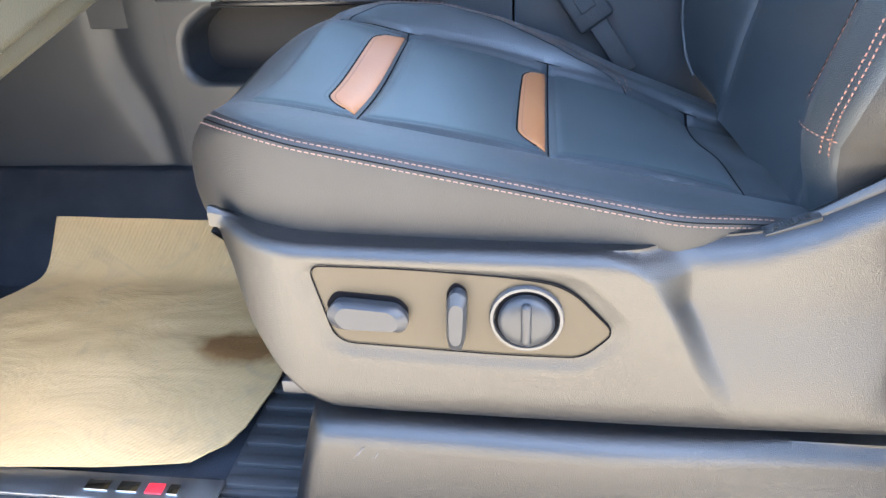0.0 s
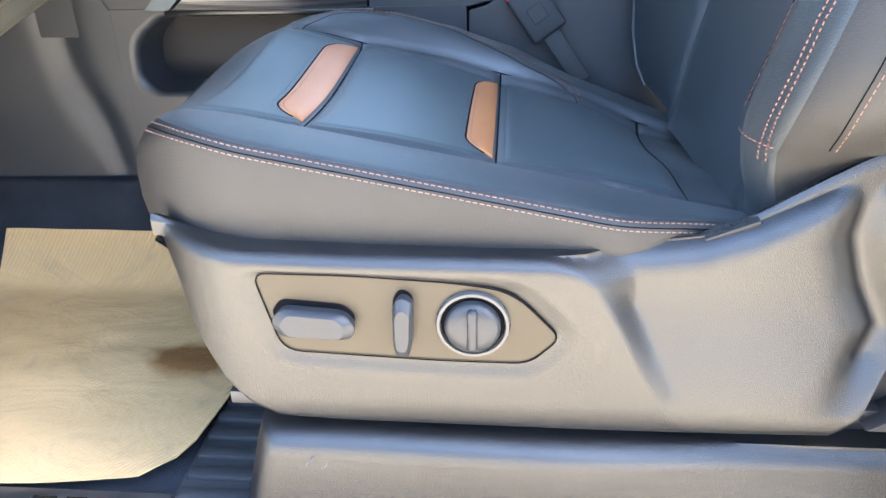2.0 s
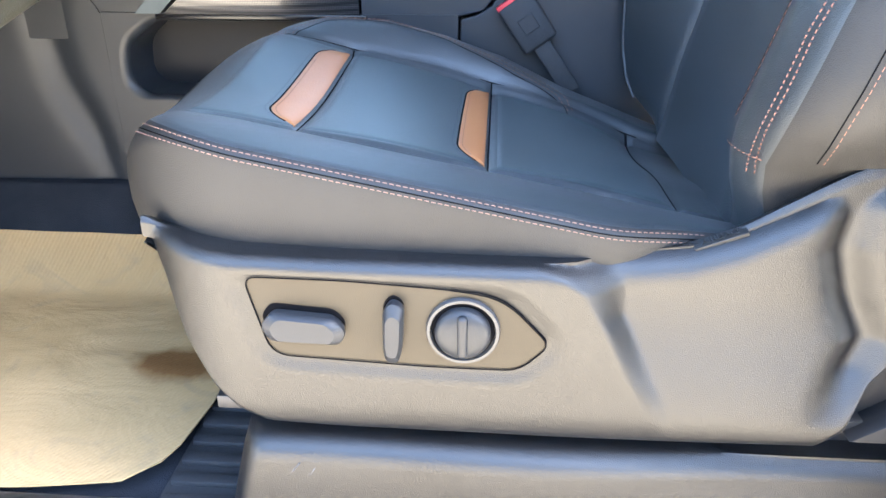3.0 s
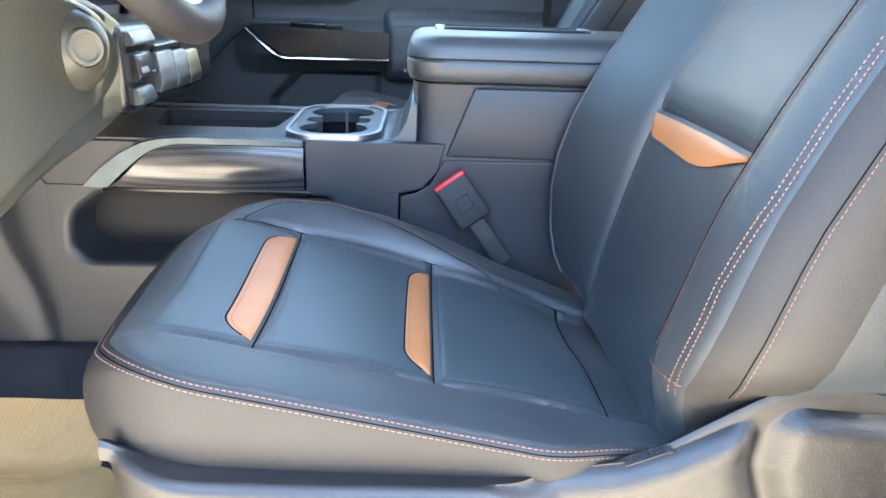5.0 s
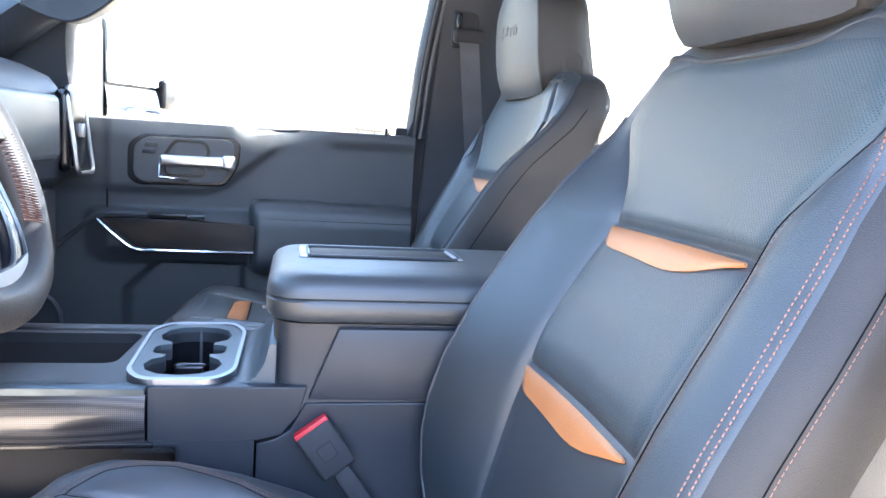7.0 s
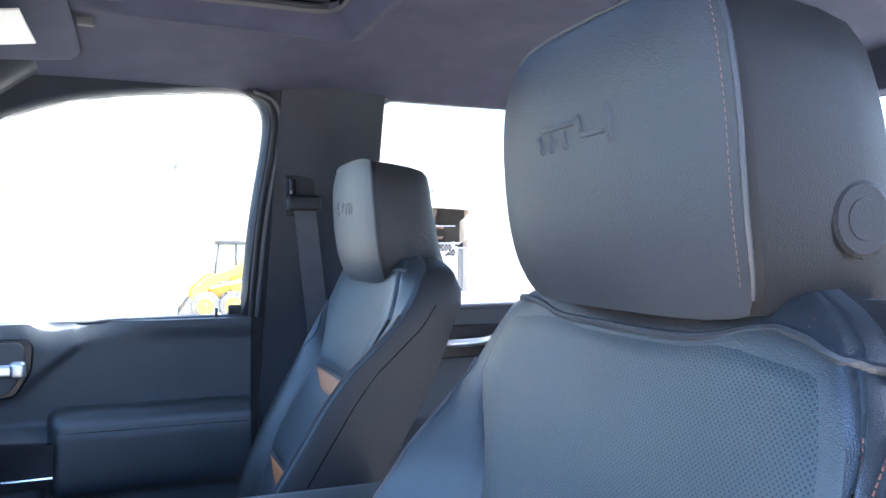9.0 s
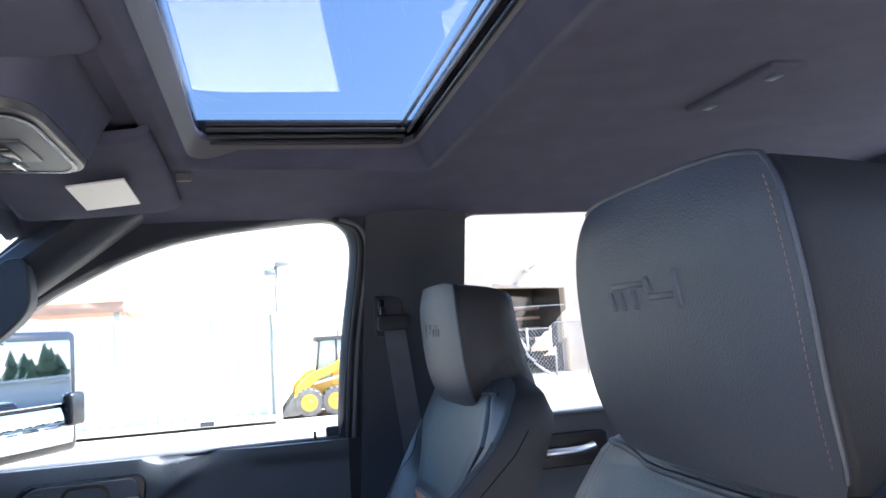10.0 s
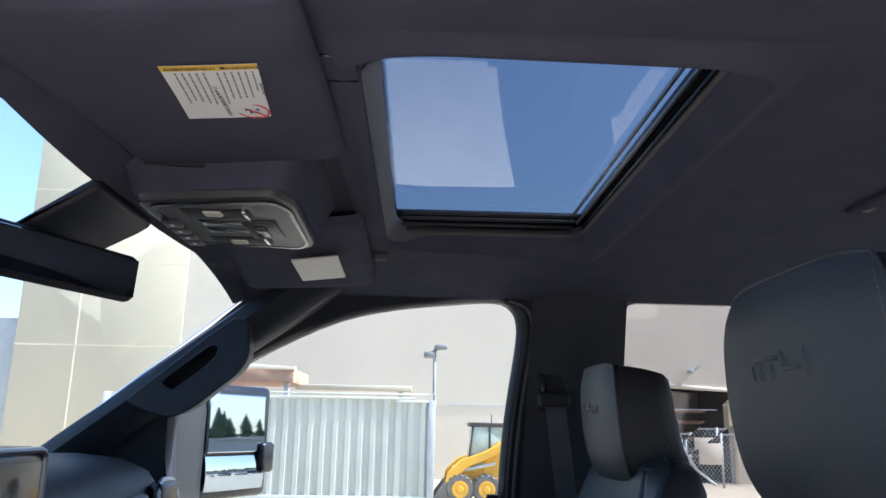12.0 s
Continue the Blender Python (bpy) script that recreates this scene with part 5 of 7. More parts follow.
part("bracket", prism([(0.33, 0.165), (0.40, 0.165), (0.405, 0.215)], "y", -0.67, -0.64, 0.002), M_DARK, rail)
part("rear_bracket", rbox(0.27, 0.50, -0.640, -0.60, 0.10, 0.40, 0.01), M_DARK, rail)
pan = thing("seat_pan", "black metal seat pan under the passenger seat", "seat base")
part("pan", rbox(-0.20, 0.32, 0.24, 0.66, 0.03, 0.34, 0.02), M_DARK, pan)
pan2 = thing("seat_pan", "black metal seat pan under the driver seat", "seat base")
part("pan", rbox(-0.20, 0.30, -0.61, -0.23, 0.03, 0.26, 0.02), M_DARK, pan2)


# ---- centre console ----
console = thing("centre_console", "dark grey moulded centre console between the front seats", "console")
def widen(line, d):
    """Push a closed outline outwards from its middle, by about d."""
    c = Vector((sum(p[0] for p in line) / len(line), sum(p[1] for p in line) / len(line)))
    return [(x + d * math.copysign(min(1.0, abs(x - c.x) / 0.12), x - c.x), z + d * 0.6 * math.copysign(min(1.0, abs(z - c.y) / 0.03), z - c.y)) for x, z in line]


ARC = [(0.185, -0.535), (0.227, -0.552), (0.266, -0.574), (0.312, -0.594), (0.353, -0.610), (0.40, -0.614)]
POCKET = rounded([(-0.455, 0.426), (-0.500, 0.392), (-0.504, 0.340), (-0.482, 0.322), (-0.13, 0.322), (-0.13, 0.426)], [0.012, 0.02, 0.02, 0.02, 0.01, 0.01], 4)
part("side_panel", holed([(-0.5305, 0.4375), (-0.5305, 0.18), (-0.03, 0.18), (-0.03, 0.4375)], [widen(POCKET, 0.0125)], "y", -0.146, -0.130), M_CONSOLE, console)
part("pocket_wall", loft([[(x, y, z) for x, z in POCKET] for y in (-0.1345, -0.06)], cap=False), M_CONSOLE, console)
# matte black back stands in for the shade deep in the pocket
part("pocket", rbox(-0.52, -0.10, -0.062, -0.052, 0.31, 0.44, 0.004), M_DARK, console, "recessed side pocket, its shade put in as matte black")
part("pocket_rim", loft([[(x, -0.1462 + 0.012 * (1 - math.cos(k * math.pi / 12)), z) for x, z in widen(POCKET, 0.013 * (1 - math.sin(k * math.pi / 12)))] for k in range(7)], cap=False), M_CONSOLE, console)
def tunnel_y(x, z):
    """Side of the tunnel ahead of the pocket, with a swept hollow."""
    fade = max(0.0, min(1.0, (-0.540 - x) / 0.03))
    return -0.1463 - 0.035 * ((-0.53 - x) / 0.69) ** 2 + 0.012 * fade * math.exp(-((x - lerp(ARC, z)) / 0.024) ** 2)
def tunnel(u, v):
    x = -1.22 + 0.69 * u
    z = 0.185 + (0.25 + 0.15 * min(1.0, (1 - u) / 0.12)) * v
    return (x, tunnel_y(x, z), z)
part("front_panel", sheet(tunnel, np.linspace(0, 1, 90), np.linspace(0, 1, 16), 0.012, (0, 1, 0)), M_CONSOLE, console)
part("upper_side", prism([(-0.1625, 0.435), (-0.03, 0.435), (0.004, 0.443), (0.0265, 0.470), (0.0362, 0.5085), (-0.1635, 0.5085)], "y", -0.1440, -0.10, 0.0018, 3), M_CONSOLE, console)
part("lower_side", prism([(0.034, 0.486), (0.016, 0.450), (-0.004, 0.437), (-0.027, 0.431), (-0.027, 0.20), (0.42, 0.20), (0.42, 0.486)], "y", -0.143, -0.10, 0.002), M_CONSOLE, console)
part("rear_side", prism([(0.0745, 0.588), (0.0375, 0.492), (0.42, 0.488), (0.42, 0.588)], "y", -0.147, -0.10, 0.003), M_CONSOLE, console)
# woven metal trim with a bright front cap
def trim_face(u, v):
    z = 0.437 + 0.0635 * v
    x0 = lerp([(0.0, -0.437), (0.3, -0.414), (0.6, -0.395), (0.85, -0.376), (1.0, -0.352)], v)
    return (x0 + (-0.164 - x0) * u, -0.1475 - 0.0085 * math.sin(math.pi * (0.10 + 0.80 * v)) - 0.0015 * math.sin(math.pi * u), z)
part("trim_insert", sheet(trim_face, np.linspace(0, 1, 16), np.linspace(0, 1, 16), 0.02, (0, 1, 0)), M_WEAVE, console, "woven metal-look trim strip")
cap_line = rounded([(-0.476, 0.4375), (-0.445, 0.468), (-0.405, 0.496), (-0.370, 0.508), (-0.325, 0.512), (-0.164, 0.510), (-0.164, 0.5025), (-0.345, 0.5025), (-0.377, 0.492), (-0.402, 0.473), (-0.440, 0.4375)], [0.003, 0.03, 0.04, 0.03, 0.02, 0.002, 0.002, 0.02, 0.03, 0.02, 0.003], 4)
part("trim_cap", prism(cap_line, "y", -0.1575, -0.13, 0.0022), M_TRIMCHROME, console, "bright satin metal trim edge")
# ramp takes the same sky-tinted plastic in place of its blue reflection
part("bin_ramp", prism([(-0.064, 0.500), (-0.062, 0.5075), (-0.045, 0.510), (-0.031, 0.518), (-0.021, 0.536), (-0.0145, 0.562), (-0.005, 0.562), (-0.005, 0.500)], "y", -0.128, 0.145, 0.001, 1), M_SKYBEZEL, console)
part("trim_shadow_gap", rbox(-0.45, -0.155, -0.150, -0.13, 0.430, 0.4365, 0.001), M_BLACK, console)
part("front_cheek", prism([(-0.76, 0.40), (-0.545, 0.40), (-0.545, 0.4365), (-0.44, 0.4365), (-0.40, 0.478), (-0.37, 0.494), (-0.40, 0.503), (-0.76, 0.503)], "y", -0.144, -0.12, 0.002), M_CONSOLE, console)
# deck with tray and cup wells
TRAY = rounded([(-0.405, -0.035), (-0.225, -0.035), (-0.215, 0.125), (-0.44, 0.125)], 0.02, 4)
half = [(0, -0.098), (0.020, -0.093), (0.033, -0.078), (0.038, -0.055), (0.033, -0.035), (0.023, -0.023), (0.022, -0.012), (0.034, -0.008), (0.037, 0.0), (0.037, 0.022), (0.033, 0.030), (0.022, 0.034), (0.023, 0.045), (0.035, 0.058), (0.039, 0.080), (0.033, 0.108), (0.020, 0.122), (0, 0.127)]
CUPS = [(-0.131 + 1.36 * a, 0.015 + 1.12 * (b - 0.015)) for a, b in half] + [(-0.131 - 1.36 * a, 0.015 + 1.12 * (b - 0.015)) for a, b in half[::-1][1:-1]]
BEZEL = rounded([(-0.199, -0.100), (-0.176, -0.137), (-0.080, -0.137), (-0.058, -0.098), (-0.058, 0.120), (-0.078, 0.168), (-0.180, 0.168), (-0.205, 0.12)], 0.022, 5)
part("deck", holed([(-0.76, -0.140), (0.0, -0.140), (0.0, 0.165), (-0.76, 0.165)], [TRAY, CUPS], "z", 0.490, 0.5065), M_CONSOLE, console)
part("tray", holed([(-0.47, -0.05), (-0.20, -0.05), (-0.20, 0.14), (-0.47, 0.14)], [TRAY], "z", 0.43, 0.491), M_DARK, console, "deep dark storage tray")
part("tray_floor", rbox(-0.47, -0.20, -0.05, 0.14, 0.42, 0.432, 0.002), M_RUBBER, console)
part("tray_step", prism([(-0.41, 0.432), (-0.23, 0.432), (-0.23, 0.452), (-0.405, 0.482)], "y", -0.032, 0.0, 0.003), M_CONSOLE, console)
def grow(line, f):
    c = Vector((sum(p[0] for p in line) / len(line), sum(p[1] for p in line) / len(line)))
    return [tuple(c + (Vector(p) - c) * f) for p in line]
part("cup_bezel", holed(grow(BEZEL, 0.93), [CUPS], "z", 0.506, 0.5145), M_SKYBEZEL, console, "satin cup holder surround with the sky's reflection tinted in")
part("cup_ring", holed(BEZEL, [grow(BEZEL, 0.93)], "z", 0.505, 0.5165), M_SATIN, console, "bright satin ring round the cup holders")
part("cup_wall", holed(grow(CUPS, 1.08), [CUPS], "z", 0.42, 0.4905), M_BLACK, console)
part("cup_floor", rbox(-0.195, -0.067, -0.125, 0.155, 0.412, 0.421, 0.002), M_RUBBER, console)
part("cup_divider", rbox(-0.155, -0.108, 0.005, 0.022, 0.42, 0.492, 0.006, 3), M_BLACK, console)
part("far_wall", rbox(-0.60, 0.0, 0.140, 0.168, 0.18, 0.512, 0.006), M_CONSOLE, console)
part("tunnel_side", rbox(-0.60, 0.44, 0.145, 0.165, 0.16, 0.49, 0.004), M_CONSOLE, console)
# armrest bin and padded lid
rings = []
for z, x0, y0, y1, r in ((0.47, -0.040, -0.141, 0.160, 0.03), (0.485, -0.022, -0.139, 0.158, 0.04), (0.51, -0.012, -0.136, 0.155, 0.05), (0.56, -0.010, -0.134, 0.153, 0.05), (0.592, -0.012, -0.136, 0.155, 0.05)):
    rings.append([(x, y, z) for x, y in rounded([(x0, y0), (0.42, y0), (0.42, y1), (x0, y1)], [r, 0.01, 0.01, r], 6)])
part("bin", loft(rings), M_CONSOLE, console)
rings = []
for z, grow_ in ((0.5935, -0.012), (0.597, -0.003), (0.606, 0.001), (0.622, 0.0015), (0.625, -0.001), (0.628, 0.0015), (0.640, 0.0), (0.650, -0.006), (0.656, -0.016), (0.6585, -0.035), (0.6595, -0.06)):
    g_ = grow_
    rings.append([(x, y, z) for x, y in rounded([(-0.020 - g_, -0.148 - g_), (0.43, -0.148 - g_), (0.43, 0.170 + g_), (-0.020 - g_, 0.170 + g_)], [0.055, 0.01, 0.01, 0.055], 7)])
lid = part("armrest_lid", loft(rings), M_LEATHER, console, "padded black leather armrest lid")
part("stitching", stitches([(x, -0.1502, 0.6245) for x in np.linspace(0.05, 0.40, 90)], (0, -1, 0.2), 0.004, 0.0025, 0.001), M_THREAD_D, lid)
part("lid_slot", rbox(0.035, 0.255, 0.0, 0.085, 0.648, 0.6615, 0.006, 3), M_DARK, lid)
part("slot_rim", tube([(x, y, 0.6612) for x, y in rounded([(0.032, -0.004), (0.26, -0.004), (0.26, 0.09), (0.032, 0.09)], 0.015, 4)], 0.003, 6, closed=True), M_CONSOLE, lid)
part("slot_end", rbox(0.020, 0.036, 0.0, 0.085, 0.655, 0.6635, 0.003), M_SATIN, lid)
part("slot_end", rbox(0.252, 0.268, 0.0, 0.085, 0.655, 0.6635, 0.003), M_SATIN, lid)
part("hinge_pin", tube([(-0.0235, -0.100, 0.605), (-0.0235, -0.097, 0.605)], 0.0022, 8), M_GREY, lid)

# buckle of the driver's seat belt
buckle = thing("belt_buckle", "black seat belt buckle with a red release button", "seat belt buckle")
wx = Vector((0.037, 0.004, 0.026)).normalized()
dn = Vector((0.52, -0.06, -0.80))
dn = (dn - wx * dn.dot(wx)).normalized()
nz = wx.cross(dn).normalized()
BM = Matrix.Translation((0.040, -0.158, 0.4625)) @ Matrix((wx, dn, nz)).transposed().to_4x4()
part("housing", rbox(-0.0255, 0.0255, 0.004, 0.074, -0.011, 0.011, 0.005, 3, BM), M_RUBBER, buckle)
part("release_button", rbox(-0.0245, 0.0245, 0.0, 0.0085, -0.0095, 0.0095, 0.002, 2, BM), M_RED, buckle, "red release button")
part("badge", rbox(-0.011, 0.011, 0.030, 0.052, -0.0122, 0.0122, 0.001, 1, BM), M_RUBBER, buckle)
part("stalk", rbox(-0.012, 0.012, 0.062, 0.150, -0.004, 0.004, 0.002, 2, BM), M_RUBBER, buckle)

# ---- passenger door ----
def door_y(x, z):
    """Inner face of the passenger door: a pod round the handle, a sloping shoulder, an armrest shelf and a map pocket."""
    y = 0.806
    # armrest shelf bulging inwards
    t = max(0.0, min(1.0, (0.640 - z) / 0.03)) * max(0.0, min(1.0, (z - 0.50) / 0.05))
    y -= (0.048 if x > -0.42 else 0.048 * max(0.0, 1 - (-0.42 - x) / 0.06)) * t * ease((-0.06 - x) / 0.03)
    # pod round the handle, undercut along a line that sweeps up behind it
    zb = lerp([(-0.86, 0.672), (-0.30, 0.668), (-0.20, 0.671), (-0.15, 0.692), (-0.10, 0.738), (-0.05, 0.778), (0.0, 0.796), (0.05, 0.808), (0.31, 0.83)], x)
    y -= 0.015 * ease((z - zb) / 0.026) * ease((0.035 - x) / 0.10) * (0.35 + 0.65 * ease((x + 0.434) / 0.010))
    # shoulder that leans out to the window, ending at a swell further back
    zs = lerp([(-0.86, 0.806), (-0.42, 0.812), (-0.14, 0.806), (-0.09, 0.786), (-0.04, 0.786), (0.0, 0.797), (0.05, 0.822), (0.10, 0.846), (0.31, 0.86)], x)
    k = max(0.0, z - zs)
    y += min(0.034, 0.20 * k + 9.0 * k * k) * (0.55 + 0.45 * ease((x + 0.16) / 0.06))
    y -= 0.010 * ease((z - 0.80) / 0.03) * ease((x - 0.06) / 0.06)
    # hollow map pocket with a cut corner
    inside = min(0.515 - z, z - 0.20, x + 0.395, -0.105 - x, (x + 0.395 + 0.515 - z - 0.075) / 1.414)
    y += 0.036 * ease(inside / 0.016)
    return y
door = thing("door_1", "closed dark vinyl passenger door with a padded armrest", "door", kind="structure")
part("panel", sheet(lambda u, v: (u, door_y(u, v), v), np.linspace(-0.86, 0.305, 150), np.linspace(0.06, 0.846, 130), 0.02, (0, 1, 0)), M_DOOR, door)
part("belt_trim", rbox(-0.66, 0.300, 0.826, 0.862, 0.838, 0.850, 0.006, 3), M_DOOR, door)
part("seam", tube(smooth_line([(-0.428, 0.802, 0.62), (-0.430, 0.803, 0.74), (-0.415, 0.803, 0.80), (-0.385, 0.802, 0.835)], 6), 0.0022, 6), M_BLACK, door)
bez = rounded([(-0.375, 0.790), (-0.345, 0.814), (-0.140, 0.816), (-0.128, 0.80), (-0.132, 0.750), (-0.162, 0.702), (-0.355, 0.698), (-0.376, 0.715)], 0.016, 5)
handle_set = part("handle_bezel", prism(grow(bez, 1.05), "y", 0.787, 0.82, 0.004, 3), M_BLACK, door, "black door handle bezel")
part("bezel_face", prism(grow(bez, 0.93), "y", 0.7835, 0.80, 0.003, 3), M_DOOR, handle_set)
cup_line = rounded([(-0.276, 0.806), (-0.205, 0.806), (-0.192, 0.788), (-0.196, 0.765), (-0.205, 0.718), (-0.300, 0.718), (-0.303, 0.765)], 0.012, 4)
part("cup_rim", holed(cup_line, [grow(cup_line, 0.86)], "y", 0.781, 0.79), M_BLACK, handle_set)
part("handle_cup", prism(grow(cup_line, 0.87), "y", 0.7825, 0.80, 0.001), M_DOOR, handle_set)
part("handle_lever", rbox(-0.306, -0.150, 0.764, 0.780, 0.744, 0.770, 0.0075, 4), M_LEVER, handle_set, "satin chrome inside door lever")
part("lever_foot", rbox(-0.306, -0.290, 0.770, 0.786, 0.746, 0.768, 0.004, 2), M_LEVER, handle_set)
part("lever_edge", tube([(-0.307, 0.7805, 0.752), (-0.309, 0.7805, 0.716), (-0.24, 0.7805, 0.713)], 0.0032, 6), M_CHROME, handle_set)
part("lever_end", rbox(-0.164, -0.134, 0.762, 0.788, 0.741, 0.775, 0.008, 4), M_LEVER, handle_set)
for a in (0.770, 0.786):
    part("lock_switch", rbox(-0.348 + 0.35 * (a - 0.770), -0.318 + 0.35 * (a - 0.770), 0.780, 0.79, a, a + 0.0125, 0.003), M_CONSOLE, handle_set)
wood = part("armrest_trim", prism(rounded([(-0.432, 0.618), (-0.345, 0.549), (-0.082, 0.549), (-0.080, 0.612), (-0.25, 0.618)], [0.01, 0.02, 0.008, 0.006, 0.02], 4), "y", 0.742, 0.775, 0.006, 3), M_BLACK, door, "dark glossy armrest trim")
part("trim_line", tube(smooth_line([(-0.438, 0.744, 0.615), (-0.40, 0.741, 0.580), (-0.355, 0.741, 0.548), (-0.30, 0.741, 0.5455), (-0.20, 0.741, 0.5455), (-0.084, 0.741, 0.5465)], 6), 0.0035, 8), M_CHROME, wood, "thin chrome line")
part("armrest_edge", tube(smooth_line([(-0.56, 0.800, 0.52), (-0.49, 0.785, 0.585), (-0.44, 0.765, 0.622), (-0.38, 0.758, 0.628), (-0.2, 0.765, 0.626)], 6), 0.006, 8), M_DOOR, door)
part("pull_switches", rbox(-0.33, -0.24, 0.752, 0.772, 0.622, 0.632, 0.003), M_BLACK, door)
def pad_face(u, v):
    """Padded armrest: full rounded front end, a seam sewn along its upper third."""
    end = math.sqrt(max(0.0, 1 - max(0.0, 1 - u / 0.075) ** 2))
    w = 2 * v - 1
    round_ = max(0.0, 1 - abs(w) ** 5) ** 0.5
    return (-0.099 + 0.397 * u, 0.800 - 0.055 * round_ * (0.35 + 0.65 * end) + 0.0022 * math.exp(-((v - 0.76) / 0.02) ** 2), 0.580 + 0.0935 * w * (0.80 + 0.20 * end))
pad = part("arm_pad", sheet(pad_face, np.concatenate([np.linspace(0, 0.08, 12), np.linspace(0.1, 1, 14)]), (1 - np.cos(np.linspace(0, math.pi, 36))) / 2, 0.01, (0, 1, 0)), M_LEATHER, door, "padded leather armrest")
part("pad_seam", tube([Vector(pad_face(u, 0.76)) + Vector((0, -0.0004, 0)) for u in np.linspace(0.01, 1, 40)], 0.0011, 6), M_BLACK, pad)
part("lock_pin", tube([(0.233, 0.826, 0.846), (0.233, 0.826, 0.866)], 0.0035, 8), M_BLACK, door)
part("speaker_ring", tube([(-0.60 + 0.07 * math.cos(w), 0.79, 0.36 + 0.07 * math.sin(w)) for w in np.linspace(0, 2 * math.pi, 25)[:-1]], 0.006, 6, closed=True), M_DOOR, door)
part("speaker_badge", rbox(-0.575, -0.535, 0.776, 0.79, 0.33, 0.342, 0.001), M_SATIN, door)
rear_door = thing("door_2", "closed dark rear passenger door with a chrome lever", "door", kind="structure")
part("panel", sheet(lambda u, v: (u, 0.802 - 0.03 * math.exp(-((v - 0.60) / 0.04) ** 2), v), np.linspace(0.56, 1.46, 16), np.linspace(0.06, 0.857, 30), 0.02, (0, 1, 0)), M_DOOR, rear_door)
part("belt_trim", rbox(0.57, 1.40, 0.795, 0.862, 0.848, 0.860, 0.006, 3), M_DOOR, rear_door)
part("handle_bezel", prism(rounded([(0.72, 0.81), (0.93, 0.81), (0.93, 0.73), (0.72, 0.73)], 0.02, 4), "y", 0.79, 0.81, 0.003), M_BLACK, rear_door)
part("handle_lever", tube(smooth_line([(0.755, 0.786, 0.767), (0.78, 0.775, 0.768), (0.85, 0.772, 0.770), (0.89, 0.785, 0.774)], 5), 0.010, 10), M_LEVER, rear_door, "chrome inside door lever")

# seat belt on the B-pillar
belt = thing("seat_belt", "dark grey shoulder belt hanging on the B-pillar", "seat belt")
part("strap", sheet(lambda u, v: (0.388 + 0.048 * u + 0.035 * (1 - v), 0.728 - 0.035 * (1 - v), 0.72 + 0.37 * v), [0, 0.5, 1], np.linspace(0, 1, 8), 0.002, (0, 1, 0)), M_WEB, belt)
part("guide", rbox(0.375, 0.450, 0.722, 0.752, 1.080, 1.115, 0.010, 3), M_DARK, belt)
part("guide_bolt", rbox(0.378, 0.392, 0.722, 0.740, 1.115, 1.150, 0.004), M_BLACK, belt)
part("slider", rbox(0.372, 0.440, 0.745, 0.758, 1.07, 1.16, 0.01, 3), M_DARK, belt)

# ---- dashboard ----
dash = thing("dashboard", "dark padded dashboard across the cab", "dashboard")
prof = [(-1.24, 0.86), (-1.05, 0.925), (-0.85, 0.955), (-0.68, 0.958), (-0.58, 0.948), (-0.525, 0.925), (-0.498, 0.89), (-0.485, 0.84), (-0.482, 0.77), (-0.492, 0.71), (-0.520, 0.69), (-0.535, 0.66), (-0.54, 0.58), (-0.60, 0.52), (-0.80, 0.50), (-1.24, 0.52)]
rings = []
for y in np.concatenate([np.linspace(-0.80, 0.70, 22), [0.74, 0.765, 0.78]]):
    e = max(0.0, (y - 0.70) / 0.08)
    rings.append([(x - 0.03 * e * e * (1 if x > -1 else 0), y, z - 0.02 * e * e * (1 if z > 0.8 else -1) + 0.012 * math.cos(y * 2.0)) for x, z in prof])
part("pad", loft(rings), M_DASH, dash)
part("upper_panel", rbox(-0.50, -0.472, 0.12, 0.60, 0.755, 0.885, 0.014, 3), M_LEATHER, dash, "padded dash panel")
part("glove_box", rbox(-0.53, -0.505, 0.20, 0.68, 0.53, 0.69, 0.012, 3), M_DASH, dash)
vent = part("side_vent", rbox(-0.50, -0.462, 0.635, 0.760, 0.725, 0.905, 0.03, 4), M_BLACK, dash)
ring_pts = [(-0.462 - 0.012 * (z - 0.81) / 0.09, y, z) for y, z in rounded([(0.640, 0.722), (0.640, 0.908), (0.765, 0.905), (0.765, 0.722)], [0.02, 0.04, 0.05, 0.02], 6)]
part("vent_ring", tube(ring_pts, 0.0055, 8, closed=True), M_SATIN, vent, "chrome vent surround")
for k in range(6):
    part("vane", rbox(-0.480, -0.464, 0.650, 0.755, 0.745 + 0.026 * k, 0.749 + 0.026 * k, 0.0015), M_BLACK, vent)
part("vane_tab", rbox(-0.466, -0.452, 0.69, 0.71, 0.80, 0.83, 0.003), M_SATIN, vent)
display = part("display", rbox(-0.545, -0.455, -0.16, 0.075, 0.79, 0.995, 0.018, 3), M_BLACK, dash, "dark centre display with a bright rim")
part("display_ring", tube([(-0.456, y, z) for y, z in rounded([(-0.155, 0.795), (-0.155, 0.99), (0.07, 0.99), (0.07, 0.795)], 0.02, 5)], 0.005, 8, closed=True), M_SATIN, display)
part("screen", rbox(-0.458, -0.4525, -0.145, 0.060, 0.81, 0.975, 0.004), M_SCREEN, display)
part("hood", prism([(-0.80, 0.94), (-0.48, 0.965), (-0.44, 0.985), (-0.45, 1.0), (-0.80, 0.99)], "y", -0.66, -0.20, 0.015, 3), M_DASH, dash)
part("cluster", rbox(-0.60, -0.50, -0.63, -0.23, 0.80, 0.96, 0.02), M_BLACK, dash)
